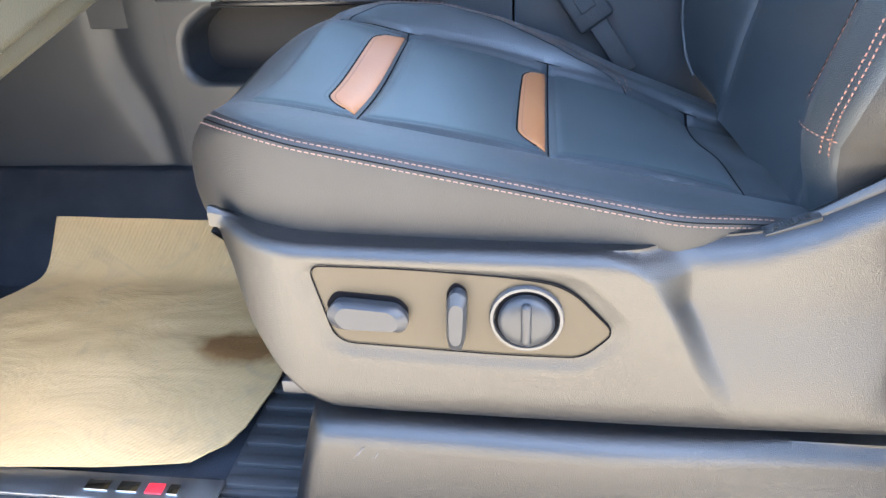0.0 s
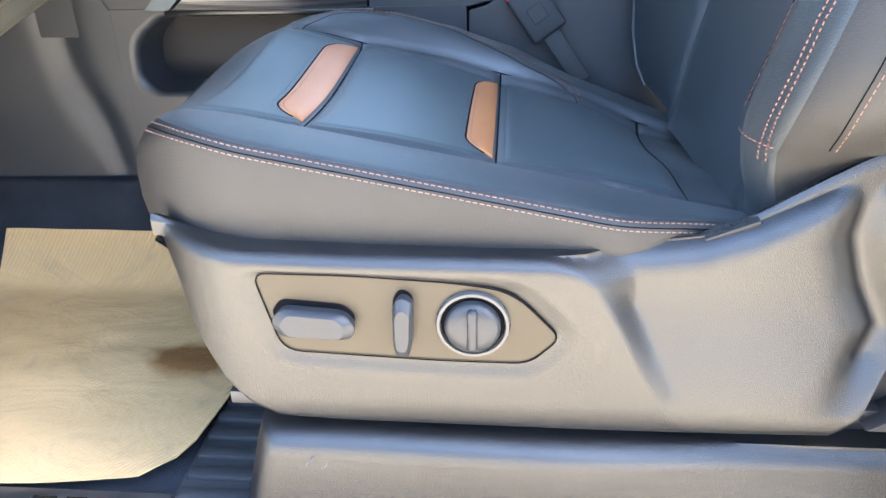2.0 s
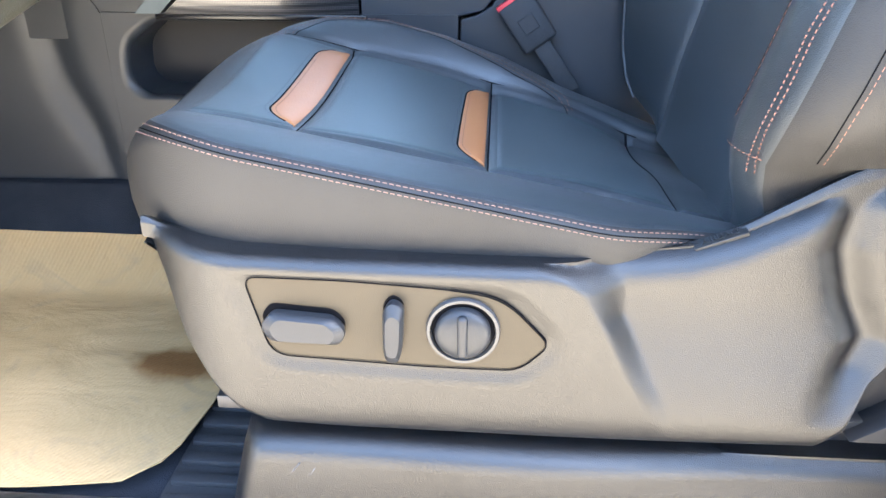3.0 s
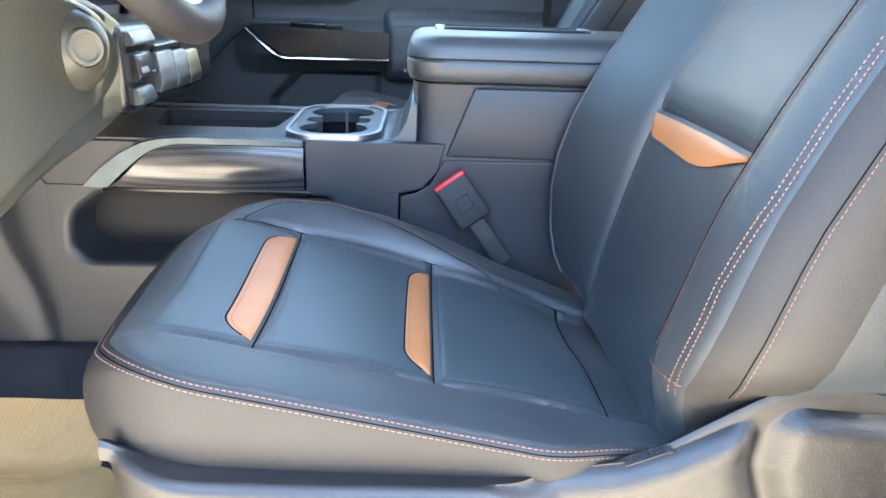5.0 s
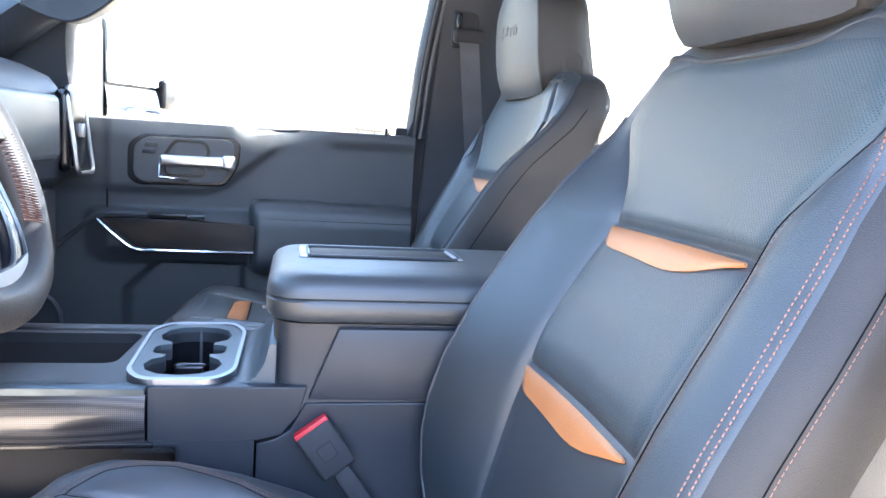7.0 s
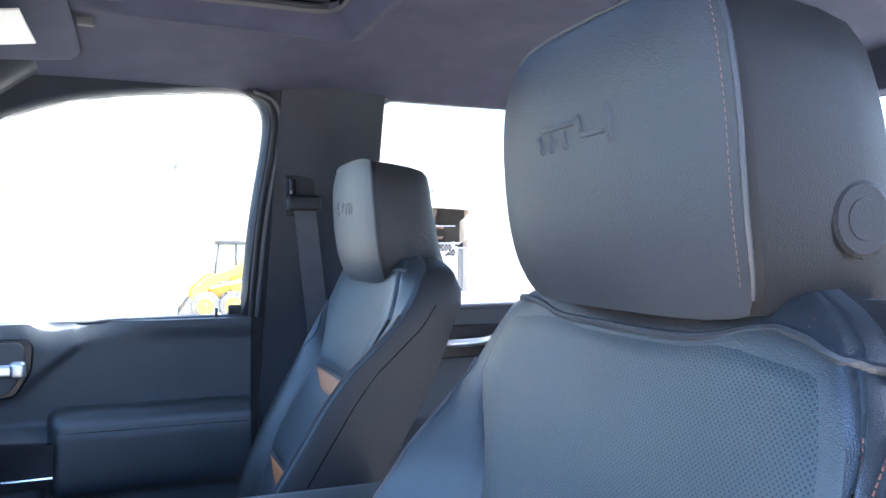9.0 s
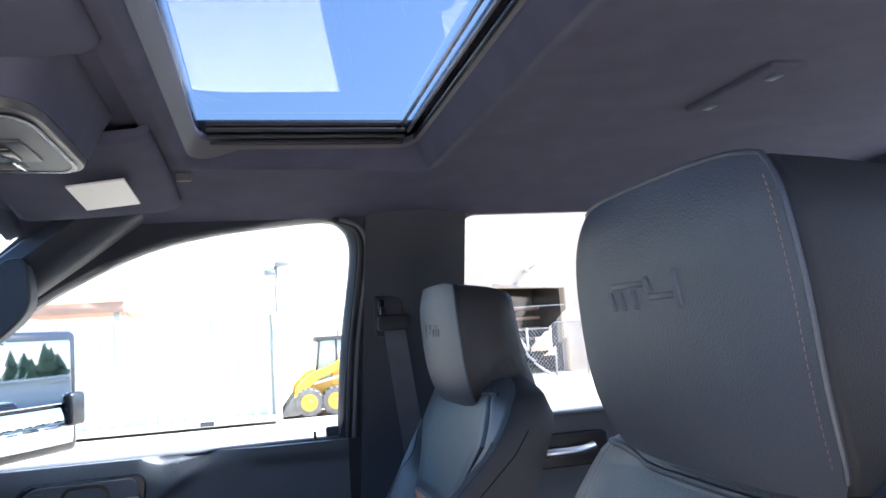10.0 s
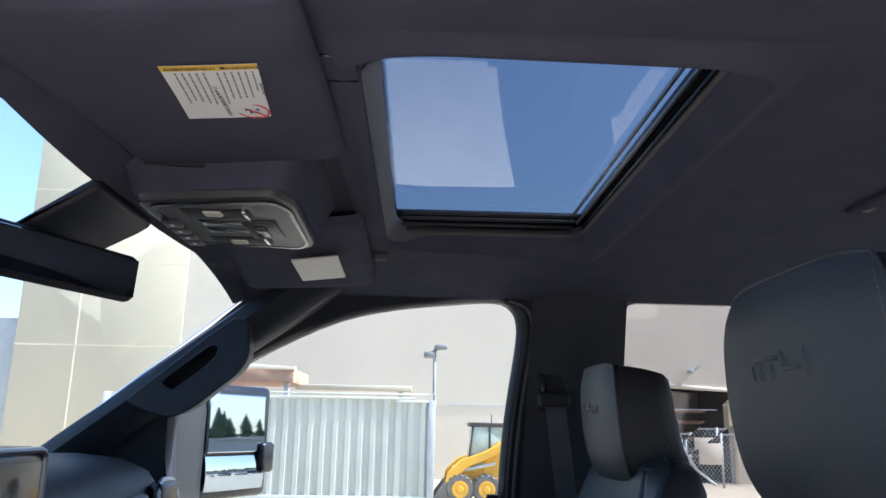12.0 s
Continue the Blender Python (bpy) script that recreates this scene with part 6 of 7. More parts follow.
# lower dash on the driver's side
knee_line = rounded([(-0.78, 0.735), (-0.45, 0.714), (-0.361, 0.699), (-0.295, 0.680), (-0.258, 0.655), (-0.250, 0.630), (-0.260, 0.603), (-0.295, 0.585), (-0.35, 0.571), (-0.442, 0.549), (-0.78, 0.465)], [0.02, 0.05, 0.05, 0.04, 0.03, 0.03, 0.03, 0.04, 0.05, 0.05, 0.02], 5)
band_line = rounded([(-0.78, 0.745), (-0.40, 0.722), (-0.234, 0.686), (-0.165, 0.660), (-0.143, 0.620), (-0.145, 0.585), (-0.174, 0.554), (-0.267, 0.535), (-0.408, 0.520), (-0.78, 0.44)], [0.02, 0.05, 0.04, 0.03, 0.03, 0.03, 0.03, 0.04, 0.05, 0.02], 5)
part("knee_panel", prism(knee_line, "x", -0.56, -0.366, 0.024, 4), M_KNEE, dash, "olive grey lower knee panel")
part("knee_frame", prism(band_line, "x", -0.60, -0.388, 0.010, 3), M_KNEE, dash)
part("panel_joint", tube([(-0.3835, y * 1.0, z) for y, z in grow(knee_line, 1.012)], 0.0022, 6, closed=True), M_GAPSHADE, dash)
lamp_m = Matrix.Translation((-0.349, -0.385, 0.647)) @ Matrix.Rotation(radians(52), 4, "Z") @ Matrix.Rotation(radians(82), 4, "X")
disc([(0.050, -0.052), (0.041, -0.022), (0.033, -0.009), (0.0245, -0.003), (0.0205, -0.001), (0.0195, -0.006)], lamp_m, M_KNEE, dash, "knob_collar", 36)
disc([(0.0192, -0.014), (0.0192, 0.001), (0.0178, 0.0035), (0.0150, 0.0028), (0.0138, -0.002)], lamp_m, M_KNOB, dash, "knob_ring", 32)
disc([(0.0142, -0.004), (0.0120, -0.0085), (0.0085, -0.0095), (0.0070, -0.006), (0.0005, -0.005)], lamp_m, M_KNOB, dash, "knob_face", 32)
stack = part("switch_bank", prism(rounded([(-0.215, 0.66), (0.20, 0.66), (0.20, 0.555), (-0.205, 0.545)], 0.02, 4), "x", -0.56, -0.380, 0.008, 2), M_BLACK, dash)
for a, b, z0, z1, mm in ((-0.186, -0.122, 0.586, 0.626, M_BLACK), (-0.180, -0.150, 0.592, 0.621, M_KEY), (-0.146, -0.127, 0.590, 0.619, M_KEY), (-0.184, -0.128, 0.556, 0.582, M_KEY), (-0.100, -0.035, 0.564, 0.622, M_KEY), (-0.028, 0.030, 0.562, 0.618, M_KEY), (-0.195, -0.118, 0.634, 0.655, M_KEY), (0.038, 0.095, 0.561, 0.614, M_KNEE)):
    key = [(-0.388, z0), (-0.370, z0 + 0.001), (-0.366, z0 + 0.25 * (z1 - z0)), (-0.373, z1 - 0.002), (-0.388, z1)]
    part("button", prism(key, "y", a, b, 0.0022, 2), mm, stack)
for a in (-0.082, -0.012):
    part("button_mark", rbox(-0.3706, -0.3696, a, a + 0.012, 0.594, 0.597, 0.0003, 1), M_WHITE, stack)
part("knurled_roller", tube([(-0.374, y, 0.628) for y in np.linspace(-0.112, 0.03, 40)], [0.0046 if k % 2 else 0.0036 for k in range(40)], 10), M_BLACK, stack)

# steering wheel and column
M_WHEEL = leather("wheel_leather", (0.020, 0.019, 0.019), (0.027, 0.025, 0.025), rough=(0.46, 0.58))
M_SPOKE = plastic("violet_grey_spoke", (0.030, 0.032, 0.046), (0.038, 0.040, 0.056), (0.34, 0.44), 800, 0.06)
wheel = thing("steering_wheel", "black leather steering wheel with bright spokes and red stitching", "steering wheel")
th = radians(27)
WC, WU, WS = Vector((-0.300, -0.425, 0.829)), Vector((-math.sin(th), 0, math.cos(th))), Vector((0, 1, 0))
WN = Vector((math.cos(th), 0, math.sin(th)))
def wp(a, r, n=0.0):
    return WC + WS * (r * math.cos(a)) + WU * (r * math.sin(a)) + WN * n
RIM = 0.172
part("rim", tube([wp(2 * math.pi * k / 72, RIM) for k in range(72)], [0.0190 + 0.0025 * max(0, math.cos(2 * (2 * math.pi * k / 72))) for k in range(72)], 14, closed=True), M_WHEEL, wheel)
hub = []
for n_, f in ((-0.03, 0.8), (-0.005, 1.0), (0.012, 1.0), (0.022, 0.88), (0.026, 0.5), (0.027, 0.1)):
    hub.append([WC + WS * (f * a) + WU * (f * b) + WN * n_ for a, b in rounded([(-0.085, 0.055), (0.085, 0.055), (0.075, -0.02), (0.045, -0.080), (-0.045, -0.080), (-0.075, -0.02)], 0.03, 5)])
part("hub", loft(hub), M_DASH, wheel)
part("hub_badge", loft([[WC + WS * a + WU * b + WN * n_ for a, b in ((-0.022, -0.006), (0.022, -0.006), (0.022, 0.006), (-0.022, 0.006))] for n_ in (0.024, 0.0285)]), M_DASH, wheel, "small plain badge")
WM = Matrix.Translation(WC) @ Matrix((WS, WU, WN)).transposed().to_4x4()
def on_wheel(me):
    me.transform(WM)
    return me
half_out = [(0.097, -0.050), (0.089, -0.104), (0.071, -0.136), (0.036, -0.161)]
half_in = [(0.076, -0.050), (0.069, -0.098), (0.053, -0.124), (0.030, -0.143)]
frame_line = rounded(half_out + [(-a, b) for a, b in half_out[::-1]], [0.004, 0.03, 0.03, 0.02, 0.02, 0.03, 0.03, 0.004], 4)
frame_hole = rounded(half_in + [(-a, b) for a, b in half_in[::-1]], [0.004, 0.02, 0.02, 0.015, 0.015, 0.02, 0.02, 0.004], 4)
low = part("lower_spoke", on_wheel(prism(rounded([(0.070, -0.045), (0.063, -0.100), (0.048, -0.124), (0.026, -0.146), (-0.026, -0.146), (-0.048, -0.124), (-0.030, -0.045)], 0.012, 4), "z", -0.018, -0.002, 0.004, 2)), M_SPOKE, wheel, "satin violet-grey lower spoke")
part("spoke_frame", on_wheel(holed(frame_line, [frame_hole], "z", -0.010, 0.006)), M_BLACK, low)
for line in (frame_line, frame_hole):
    part("spoke_edge", on_wheel(tube([(a, b, 0.0065) for a, b in line], 0.0024, 6, closed=True)), M_TRIMCHROME, low, "bright spoke edge")
part("chin_trim", on_wheel(prism(rounded([(0.070, -0.136), (0.036, -0.1605), (-0.036, -0.1605), (-0.070, -0.136), (-0.030, -0.1435), (0.030, -0.1435)], [0.004, 0.02, 0.02, 0.004, 0.015, 0.015], 4), "z", 0.004, 0.009, 0.0015)), M_SATIN, low, "bright satin chin")
for s in (-1, 1):
    part("side_spoke", loft([[WC + WS * (s * a) + WU * b + WN * n_ for a, b in rounded([(0.070, 0.048), (0.165, 0.030), (0.165, -0.025), (0.075, -0.025)], 0.012, 4)] for n_ in (-0.012, 0.008, 0.014)]), M_KNEE, wheel)
    for k in range(3):
        part("spoke_button", loft([[WC + WS * (s * a) + WU * (b + 0.018 - 0.017 * k) + WN * n_ for a, b in rounded([(0.092, 0.006), (0.138, 0.004), (0.138, -0.007), (0.092, -0.006)], 0.003, 3)] for n_ in (0.013, 0.017)]), M_KNEE, wheel)
    pts = [wp((0 if s > 0 else math.pi) - s * w, RIM - (0.0235 if k % 2 else 0.0095), 0.0075 if k % 2 else 0.0185) for k, w in enumerate(np.linspace(0.14, 0.80, 32))]
    part("stitching", tube(pts, 0.0008, 5), M_REDTHREAD, wheel, "rust red cross stitching")
    pts = [wp((0 if s > 0 else math.pi) - s * w, RIM - (0.0095 if k % 2 else 0.0235), 0.0185 if k % 2 else 0.0075) for k, w in enumerate(np.linspace(0.14, 0.80, 32))]
    part("stitching", tube(pts, 0.0008, 5), M_REDTHREAD, wheel)
column = thing("steering_column", "dark plastic steering column shroud", "steering column")
part("shroud", loft([[WC + WN * n_ + WS * a * f + WU * (b * f) for a, b in rounded([(-0.07, 0.05), (0.07, 0.05), (0.06, -0.06), (-0.06, -0.06)], 0.03, 4)] for n_, f in ((-0.30, 1.1), (-0.12, 1.0), (-0.06, 0.9), (-0.03, 0.8))]), M_KNEE, column)

# ---- overhead: visors, console, mirror, lamp ----
def visor(s, label):
    v = thing("sun_visor", label, "sun visor", "sun visors")
    def fn(a, b):
        x, y = -0.285 + 0.268 * a + 0.012 * b * 0, s * (0.155 + 0.435 * b)
        x += -0.02 * b * (1 - a)
        return (x, y, roof_z(x, y) - 0.022 - 0.010 * math.sin(math.pi * a) ** 0.5 - 0.004)
    outline_a = [0, 0.02, 0.06, 0.2, 0.4, 0.6, 0.8, 0.94, 0.98, 1]
    part("flap", sheet(lambda a, b: Vector(fn(a, b)) + Vector((0, 0, 0.010 * (max(0, abs(a - 0.5) - 0.44) / 0.06) ** 2 + 0.010 * (max(0, abs(b - 0.5) - 0.47) / 0.03) ** 2)), outline_a, [0, 0.015, 0.04, 0.2, 0.4, 0.6, 0.8, 0.96, 0.985, 1], 0.006, (0, 0, 1)), M_LINER, v)
    part("pivot", tube([Vector(fn(0.05, 0.02)) + Vector((0.0, 0, 0.005)), Vector(fn(0.35, -0.01)) + Vector((0, 0, 0.004))], 0.006, 8), M_DARK, v)
    return v, fn
driver_visor, dv = visor(-1, "dark cloth sun visor with a white and yellow warning label")
pass_visor, pv = visor(1, "dark cloth sun visor with a pale vanity mirror cover")
part("mirror_cover", sheet(lambda a, b: (-0.160 + 0.090 * a + 0.004 * b, 0.310 + 0.130 * b - 0.03 * a, lerp([(0, 1.336), (1, 1.322)], b) + 0.004 * a - 0.004), [0, 0.5, 1], [0, 0.5, 1], 0.003, (0, 0, 1)), M_VANITY, pass_visor, "pale vanity mirror cover")

# warning label, flat on the driver's visor: u runs rearward, v towards the door
warn = thing("warning_label", "white visor warning label with a yellow heading strip", "label")
LX0, LX1, LY0, LY1 = -0.160, -0.073, -0.325, -0.467
def lz(x, y):
    a = (x + 0.285) / 0.268
    b = (-y - 0.155) / 0.435
    return Vector(dv(a, b)).z - 0.001
def turn_x(y):
    """The label sits a little turned on the visor."""
    return 0.10 * (-y - 0.396)
def lab(x0, x1, y0, y1, lift, mat, nm, parent):
    return part(nm, sheet(lambda a, b: (x0 + (x1 - x0) * a + turn_x(y0 + (y1 - y0) * b), y0 + (y1 - y0) * b, lz(x0 + (x1 - x0) * a, y0 + (y1 - y0) * b) - lift), [0, 0.5, 1], [0, 0.5, 1], 0.0003, (0, 0, 1)), mat, parent, smooth=False)
lab(LX0, LX1, LY0, LY1, 0.0006, M_WHITE, "paper", warn)
lab(LX0, LX1, LY1 + 0.0125, LY1, 0.0011, M_YELLOW, "heading_strip", warn)
def flat_text(body_, size, x, y, turn, mat):
    """Text read from below: x of the text runs along world +x turned by degrees."""
    zc = lz(x, y)
    tilt = math.atan2(lz(x + 0.02, y) - lz(x - 0.02, y), 0.04)
    m4 = Matrix.Translation((x + turn_x(y), y, zc - 0.0017)) @ Matrix.Rotation(-tilt, 4, "Y") @ Matrix.Rotation(radians(turn), 4, "Z") @ Matrix.Rotation(math.pi, 4, "X")
    lettering(body_, size, mat, m4, warn, "lettering", 0.0001)
flat_text("AVERTISSEMENT", 0.0064, -0.1335, LY1 + 0.0064, 0, M_INK)
flat_text("WARNING", 0.0064, -0.0880, LY1 + 0.0064, 0, M_INK)
lab(-0.1062, -0.1022, LY1 + 0.009, LY1 + 0.0035, 0.0014, M_INK, "triangle_mark", warn)
flat_text("DEATH or SERIOUS INJURY can occur", 0.0052, -0.0735, LY1 + 0.060, 90, M_INK)
flat_text("DANGER DE MORT ou de BLESSURES GRAVES", 0.0056, -0.118, LY1 + 0.066, 90, M_INK)
rows = random.Random(4)
for k in range(12):
    x = -0.0795 - 0.0064 * k - (0.006 if k > 5 else 0)
    if x < LX0 + 0.006:
        break
    ln = rows.uniform(0.045, 0.072) if k < 5 else rows.uniform(0.07, 0.098)
    y, end = LY1 + 0.017, LY1 + 0.017 + ln
    while y < end:
        w = rows.uniform(0.004, 0.011)
        lab(x, x + 0.0017, y, min(y + w, end), 0.0012, M_FINEPRINT, "text_bar", warn)
        y += w + 0.0022
c_x, c_y = -0.090, LY0 - 0.019
part("ban_ring", tube([(c_x + 0.0165 * math.cos(w) + turn_x(c_y), c_y + 0.0175 * math.sin(w), lz(c_x, c_y) - 0.0012) for w in np.linspace(0, 2 * math.pi, 33)[:-1]], 0.0013, 6, closed=True, flat=0.3, up=(0, 0, 1)), M_INKRED, warn, "red prohibition ring")
part("ban_bar", tube([(c_x - 0.011 + turn_x(c_y), c_y - 0.011, lz(c_x, c_y) - 0.0014), (c_x + 0.011 + turn_x(c_y), c_y + 0.011, lz(c_x, c_y) - 0.0014)], 0.0012, 6, flat=0.3, up=(0, 0, 1)), M_INKRED, warn)
for a, b, w, h in ((-0.005, -0.004, 0.006, 0.003), (0.003, 0.004, 0.005, 0.003), (-0.002, 0.003, 0.003, 0.006), (0.005, -0.004, 0.004, 0.003)):
    lab(c_x + a - w / 2, c_x + a + w / 2, c_y + b - h / 2, c_y + b + h / 2, 0.0013, M_INK, "ban_mark", warn)

# overhead console
M_OHC = plastic("overhead_grey_plastic", (0.040, 0.040, 0.042), (0.050, 0.050, 0.052), (0.34, 0.46), 500, 0.25)
ohc = thing("overhead_console", "grey overhead console with map lamps and switches", "overhead console")
base_line = rounded([(-0.300, -0.120), (-0.105, -0.155), (-0.086, -0.115), (-0.088, 0.115), (-0.108, 0.150), (-0.300, 0.115)], [0.03, 0.035, 0.03, 0.03, 0.035, 0.03], 5)
OZ = 1.318
rings = [[(x + 0.02 * max(0, f - 1), y, z) for x, y in grow(base_line, f)] for z, f in ((1.396, 1.30), (1.372, 1.19), (1.352, 1.11), (1.336, 1.06), (OZ + 0.010, 1.03), (OZ + 0.009, 0.98))]
part("cloth_pod", loft(rings), M_LINER, ohc, "dark cloth-covered pod")
rings = [[(x, y, z) for x, y in grow(base_line, f)] for z, f in ((OZ + 0.014, 1.01), (OZ + 0.006, 1.01), (OZ, 0.985), (OZ - 0.001, 0.95))]
part("bezel", loft(rings), M_OHC, ohc)
part("face_rim", holed(grow(base_line, 0.90), [grow(base_line, 0.84)], "z", OZ - 0.004, OZ + 0.002), M_BLACK, ohc)
part("face", prism(grow(base_line, 0.84), "z", OZ - 0.003, OZ + 0.002, 0.001), M_OHC, ohc)
for s in (-1, 1):
    part("map_lamp", rbox(-0.215, -0.190, min(s * 0.070, s * 0.092), max(s * 0.070, s * 0.092), OZ - 0.008, OZ + 0.002, 0.003), M_VANITY, ohc, "pale map lamp lens")
    part("lamp_well", rbox(-0.245, -0.150, min(s * 0.055, s * 0.098), max(s * 0.055, s * 0.098), OZ - 0.005, OZ + 0.002, 0.004), M_DARK, ohc)
    part("lamp_bar", rbox(-0.160, -0.155, min(s * 0.055, s * 0.098), max(s * 0.055, s * 0.098), OZ - 0.009, OZ, 0.001), M_CHROME, ohc)
for y0, y1 in ((-0.042, -0.012), (0.000, 0.030)):
    part("glasses_bin", rbox(-0.235, -0.160, y0, y1, OZ - 0.0055, OZ + 0.001, 0.004), M_BLACK, ohc)
part("switch_plate", rbox(-0.175, -0.125, -0.040, 0.055, OZ - 0.007, OZ, 0.003), M_CONSOLE, ohc)
part("sunroof_switch", rbox(-0.162, -0.142, -0.020, 0.036, OZ - 0.011, OZ - 0.004, 0.003), M_BLACK, ohc)
for k in range(4):
    part("key", rbox(-0.290, -0.265, -0.035 + 0.038 * k, -0.001 + 0.038 * k, OZ - 0.007, OZ + 0.002, 0.002), M_CONSOLE, ohc)
    part("key_mark", rbox(-0.280, -0.275, -0.022 + 0.038 * k, -0.014 + 0.038 * k, OZ - 0.0078, OZ - 0.006, 0.0003, 1), M_VANITY, ohc)
for s, y, nm in ((-1, -0.392, "microphone_grille"), (1, 0.455, "visor_clip")):
    cl = thing(nm, "small dark ribbed microphone grille on the headliner" if s < 0 else "small grey visor clip on the headliner", "microphone" if s < 0 else "clip")
    if s < 0:
        part("plate", rbox(-0.023, 0.016, y - 0.026, y + 0.026, roof_z(0, y) - 0.0085, roof_z(0, y) + 0.006, 0.003), M_LINER, cl)
        part("edge", tube([(x, y + b, roof_z(0, y) - 0.0078) for x, b in rounded([(-0.024, -0.027), (0.017, -0.027), (0.017, 0.027), (-0.024, 0.027)], 0.004, 4)], 0.0012, 5, closed=True), M_BLACK, cl)
        for k in range(14):
            part("rib", rbox(-0.0205 + 0.0025 * k, -0.0193 + 0.0025 * k, y - 0.023, y + 0.023, roof_z(0, y) - 0.0094, roof_z(0, y) - 0.007, 0.0003, 1), M_LINER, cl)
    else:
        part("plate", rbox(-0.012, 0.014, y - 0.006, y + 0.008, roof_z(0, y) - 0.014, roof_z(0, y) + 0.004, 0.003), M_GREY, cl)
dome = thing("dome_lamp", "rear dome lamp with small bright lenses on the headliner", "lamp")
dm_z = roof_z(0.8, 0)
part("body", rbox(0.790, 0.848, -0.11, 0.10, dm_z - 0.007, dm_z + 0.005, 0.006, 3), M_LINER, dome)
part("lens", rbox(0.805, 0.820, 0.052, 0.078, dm_z - 0.010, dm_z - 0.004, 0.003), M_TRIMCHROME, dome)
part("lens", rbox(0.815, 0.832, -0.085, -0.058, dm_z - 0.010, dm_z - 0.004, 0.003), M_TRIMCHROME, dome)
mirror = thing("rear_view_mirror", "dark framed rear view mirror on the windshield", "mirror")
MM = Matrix.Translation((-0.406, -0.05, 1.245)) @ Matrix.Rotation(radians(-22), 4, "Z") @ Matrix.Rotation(radians(4), 4, "Y")
part("frame", rbox(-0.022, 0.006, -0.135, 0.135, -0.036, 0.036, 0.014, 4, MM), M_DARK, mirror)
part("glass", rbox(0.0045, 0.0075, -0.127, 0.127, -0.029, 0.029, 0.001, 1, MM), M_MIRROR, mirror, smooth=False)
part("stem", tube([(-0.425, -0.03, 1.245), (-0.44, 0.0, 1.262), (-0.45, 0.0, 1.285)], 0.012, 8), M_DARK, mirror)
part("sensor_housing", prism([(-0.350, 1.357), (-0.345, 1.335), (-0.365, 1.322), (-0.430, 1.287), (-0.500, 1.236), (-0.512, 1.248)], "y", -0.112, 0.090, 0.010, 3), M_DASH, mirror, "moulded sensor housing along the windshield")

# rear bench, dark behind the front seats
bench = thing("rear_bench", "black leather rear bench seat", "car seat")
for y0, y1 in ((-0.70, -0.02), (0.0, 0.70)):
    part("cushion", rbox(0.88, 1.38, y0, y1, 0.10, 0.40, 0.05, 4), M_LEATHER, bench)
    part("backrest", prism([(1.28, 0.36), (1.42, 0.36), (1.44, 0.98), (1.38, 1.0)], "y", y0, y1, 0.03, 3), M_LEATHER, bench)

# kraft paper floor mat
mat_obj = thing("paper_floor_mat", "creased brown kraft paper floor mat with a dark stain", "floor mat")
def paper(u, v):
    """u along x, v from the sill to the tunnel."""
    y0 = lerp([(-0.90, -0.60), (-0.80, -0.662), (-0.60, -0.660), (-0.45, -0.648), (-0.345, -0.636), (-0.315, -0.605), (-0.300, -0.56), (-0.296, -0.50)], u)
    path_len = v * 0.60
    y = y0 + path_len * (-0.207 - y0) / 0.60
    za, zb = FLOOR_Z + 0.021, 0.050 + (y + 0.253) * 1.684
    z = 0.5 * (za + zb + math.sqrt((za - zb) ** 2 + 0.022 ** 2)) - 0.002
    z += 0.003 * noise.noise(Vector((u * 9, y * 14, 0.3))) + 0.0035 * noise.noise(Vector((u * 24, y * 40, 1.7))) * max(0.0, 1 - abs(y + 0.38) / 0.16)
    return (u, y, z)
def paper2(u, v):
    x0 = lerp([(0.0, -0.86), (0.55, -0.82), (0.72, -0.775), (0.85, -0.745), (1.0, -0.735)], v)
    x1 = -0.296
    x, y, z = paper(x0 + (x1 - x0) * u, v)
    return (x, y, z)
part("paper", sheet(paper2, np.linspace(0, 1, 60), np.linspace(0, 1, 46), 0.0015, (0, 0, -1)), M_PAPER, mat_obj)


# ---- outside: ground, buildings, container, loader, fence, lamp ----
M_GROUND = material("sunlit_concrete", (0.55, 0.43, 0.29), 0.85)
_v = coords(M_GROUND)
mottle(M_GROUND, (0.37, 0.31, 0.23), (0.44, 0.375, 0.285), 0.6, _v, 8.0)
_n = node(M_GROUND, "ShaderNodeTexNoise", Scale=40.0, Detail=5.0)
link(M_GROUND, _v, _n.inputs["Vector"])
bump(M_GROUND, _n.outputs["Fac"], 0.4, 0.02)


def paint(name, colour, other, scale=1.5, rough=(0.5, 0.7)):
    m = material(name, colour, 0.6)
    vec = coords(m)
    mottle(m, colour, other, scale, vec, 6.0, rough=rough)
    n = node(m, "ShaderNodeTexNoise", Scale=30.0, Detail=4.0)
    link(m, vec, n.inputs["Vector"])
    bump(m, n.outputs["Fac"], 0.2, 0.01)
    return m


M_WALL = paint("white_wall", (0.74, 0.645, 0.51), (0.68, 0.59, 0.465), 0.35)
M_CREAM = paint("cream_wall", (0.58, 0.51, 0.375), (0.53, 0.47, 0.35), 0.3)
M_STEELW = paint("white_container_steel", (0.60, 0.61, 0.53), (0.53, 0.54, 0.475), 1.2, (0.4, 0.55))
M_LOADER = paint("loader_yellow", (0.75, 0.42, 0.04), (0.66, 0.36, 0.04), 3, (0.35, 0.5))
M_TYRE = paint("dusty_tyre_rubber", (0.13, 0.12, 0.11), (0.20, 0.185, 0.17), 6, (0.8, 0.9))
M_BROWN = paint("rusty_brown", (0.35, 0.20, 0.14), (0.45, 0.30, 0.22), 2)
M_GALV = paint("galvanised_steel", (0.45, 0.46, 0.46), (0.55, 0.56, 0.56), 5, (0.4, 0.5))
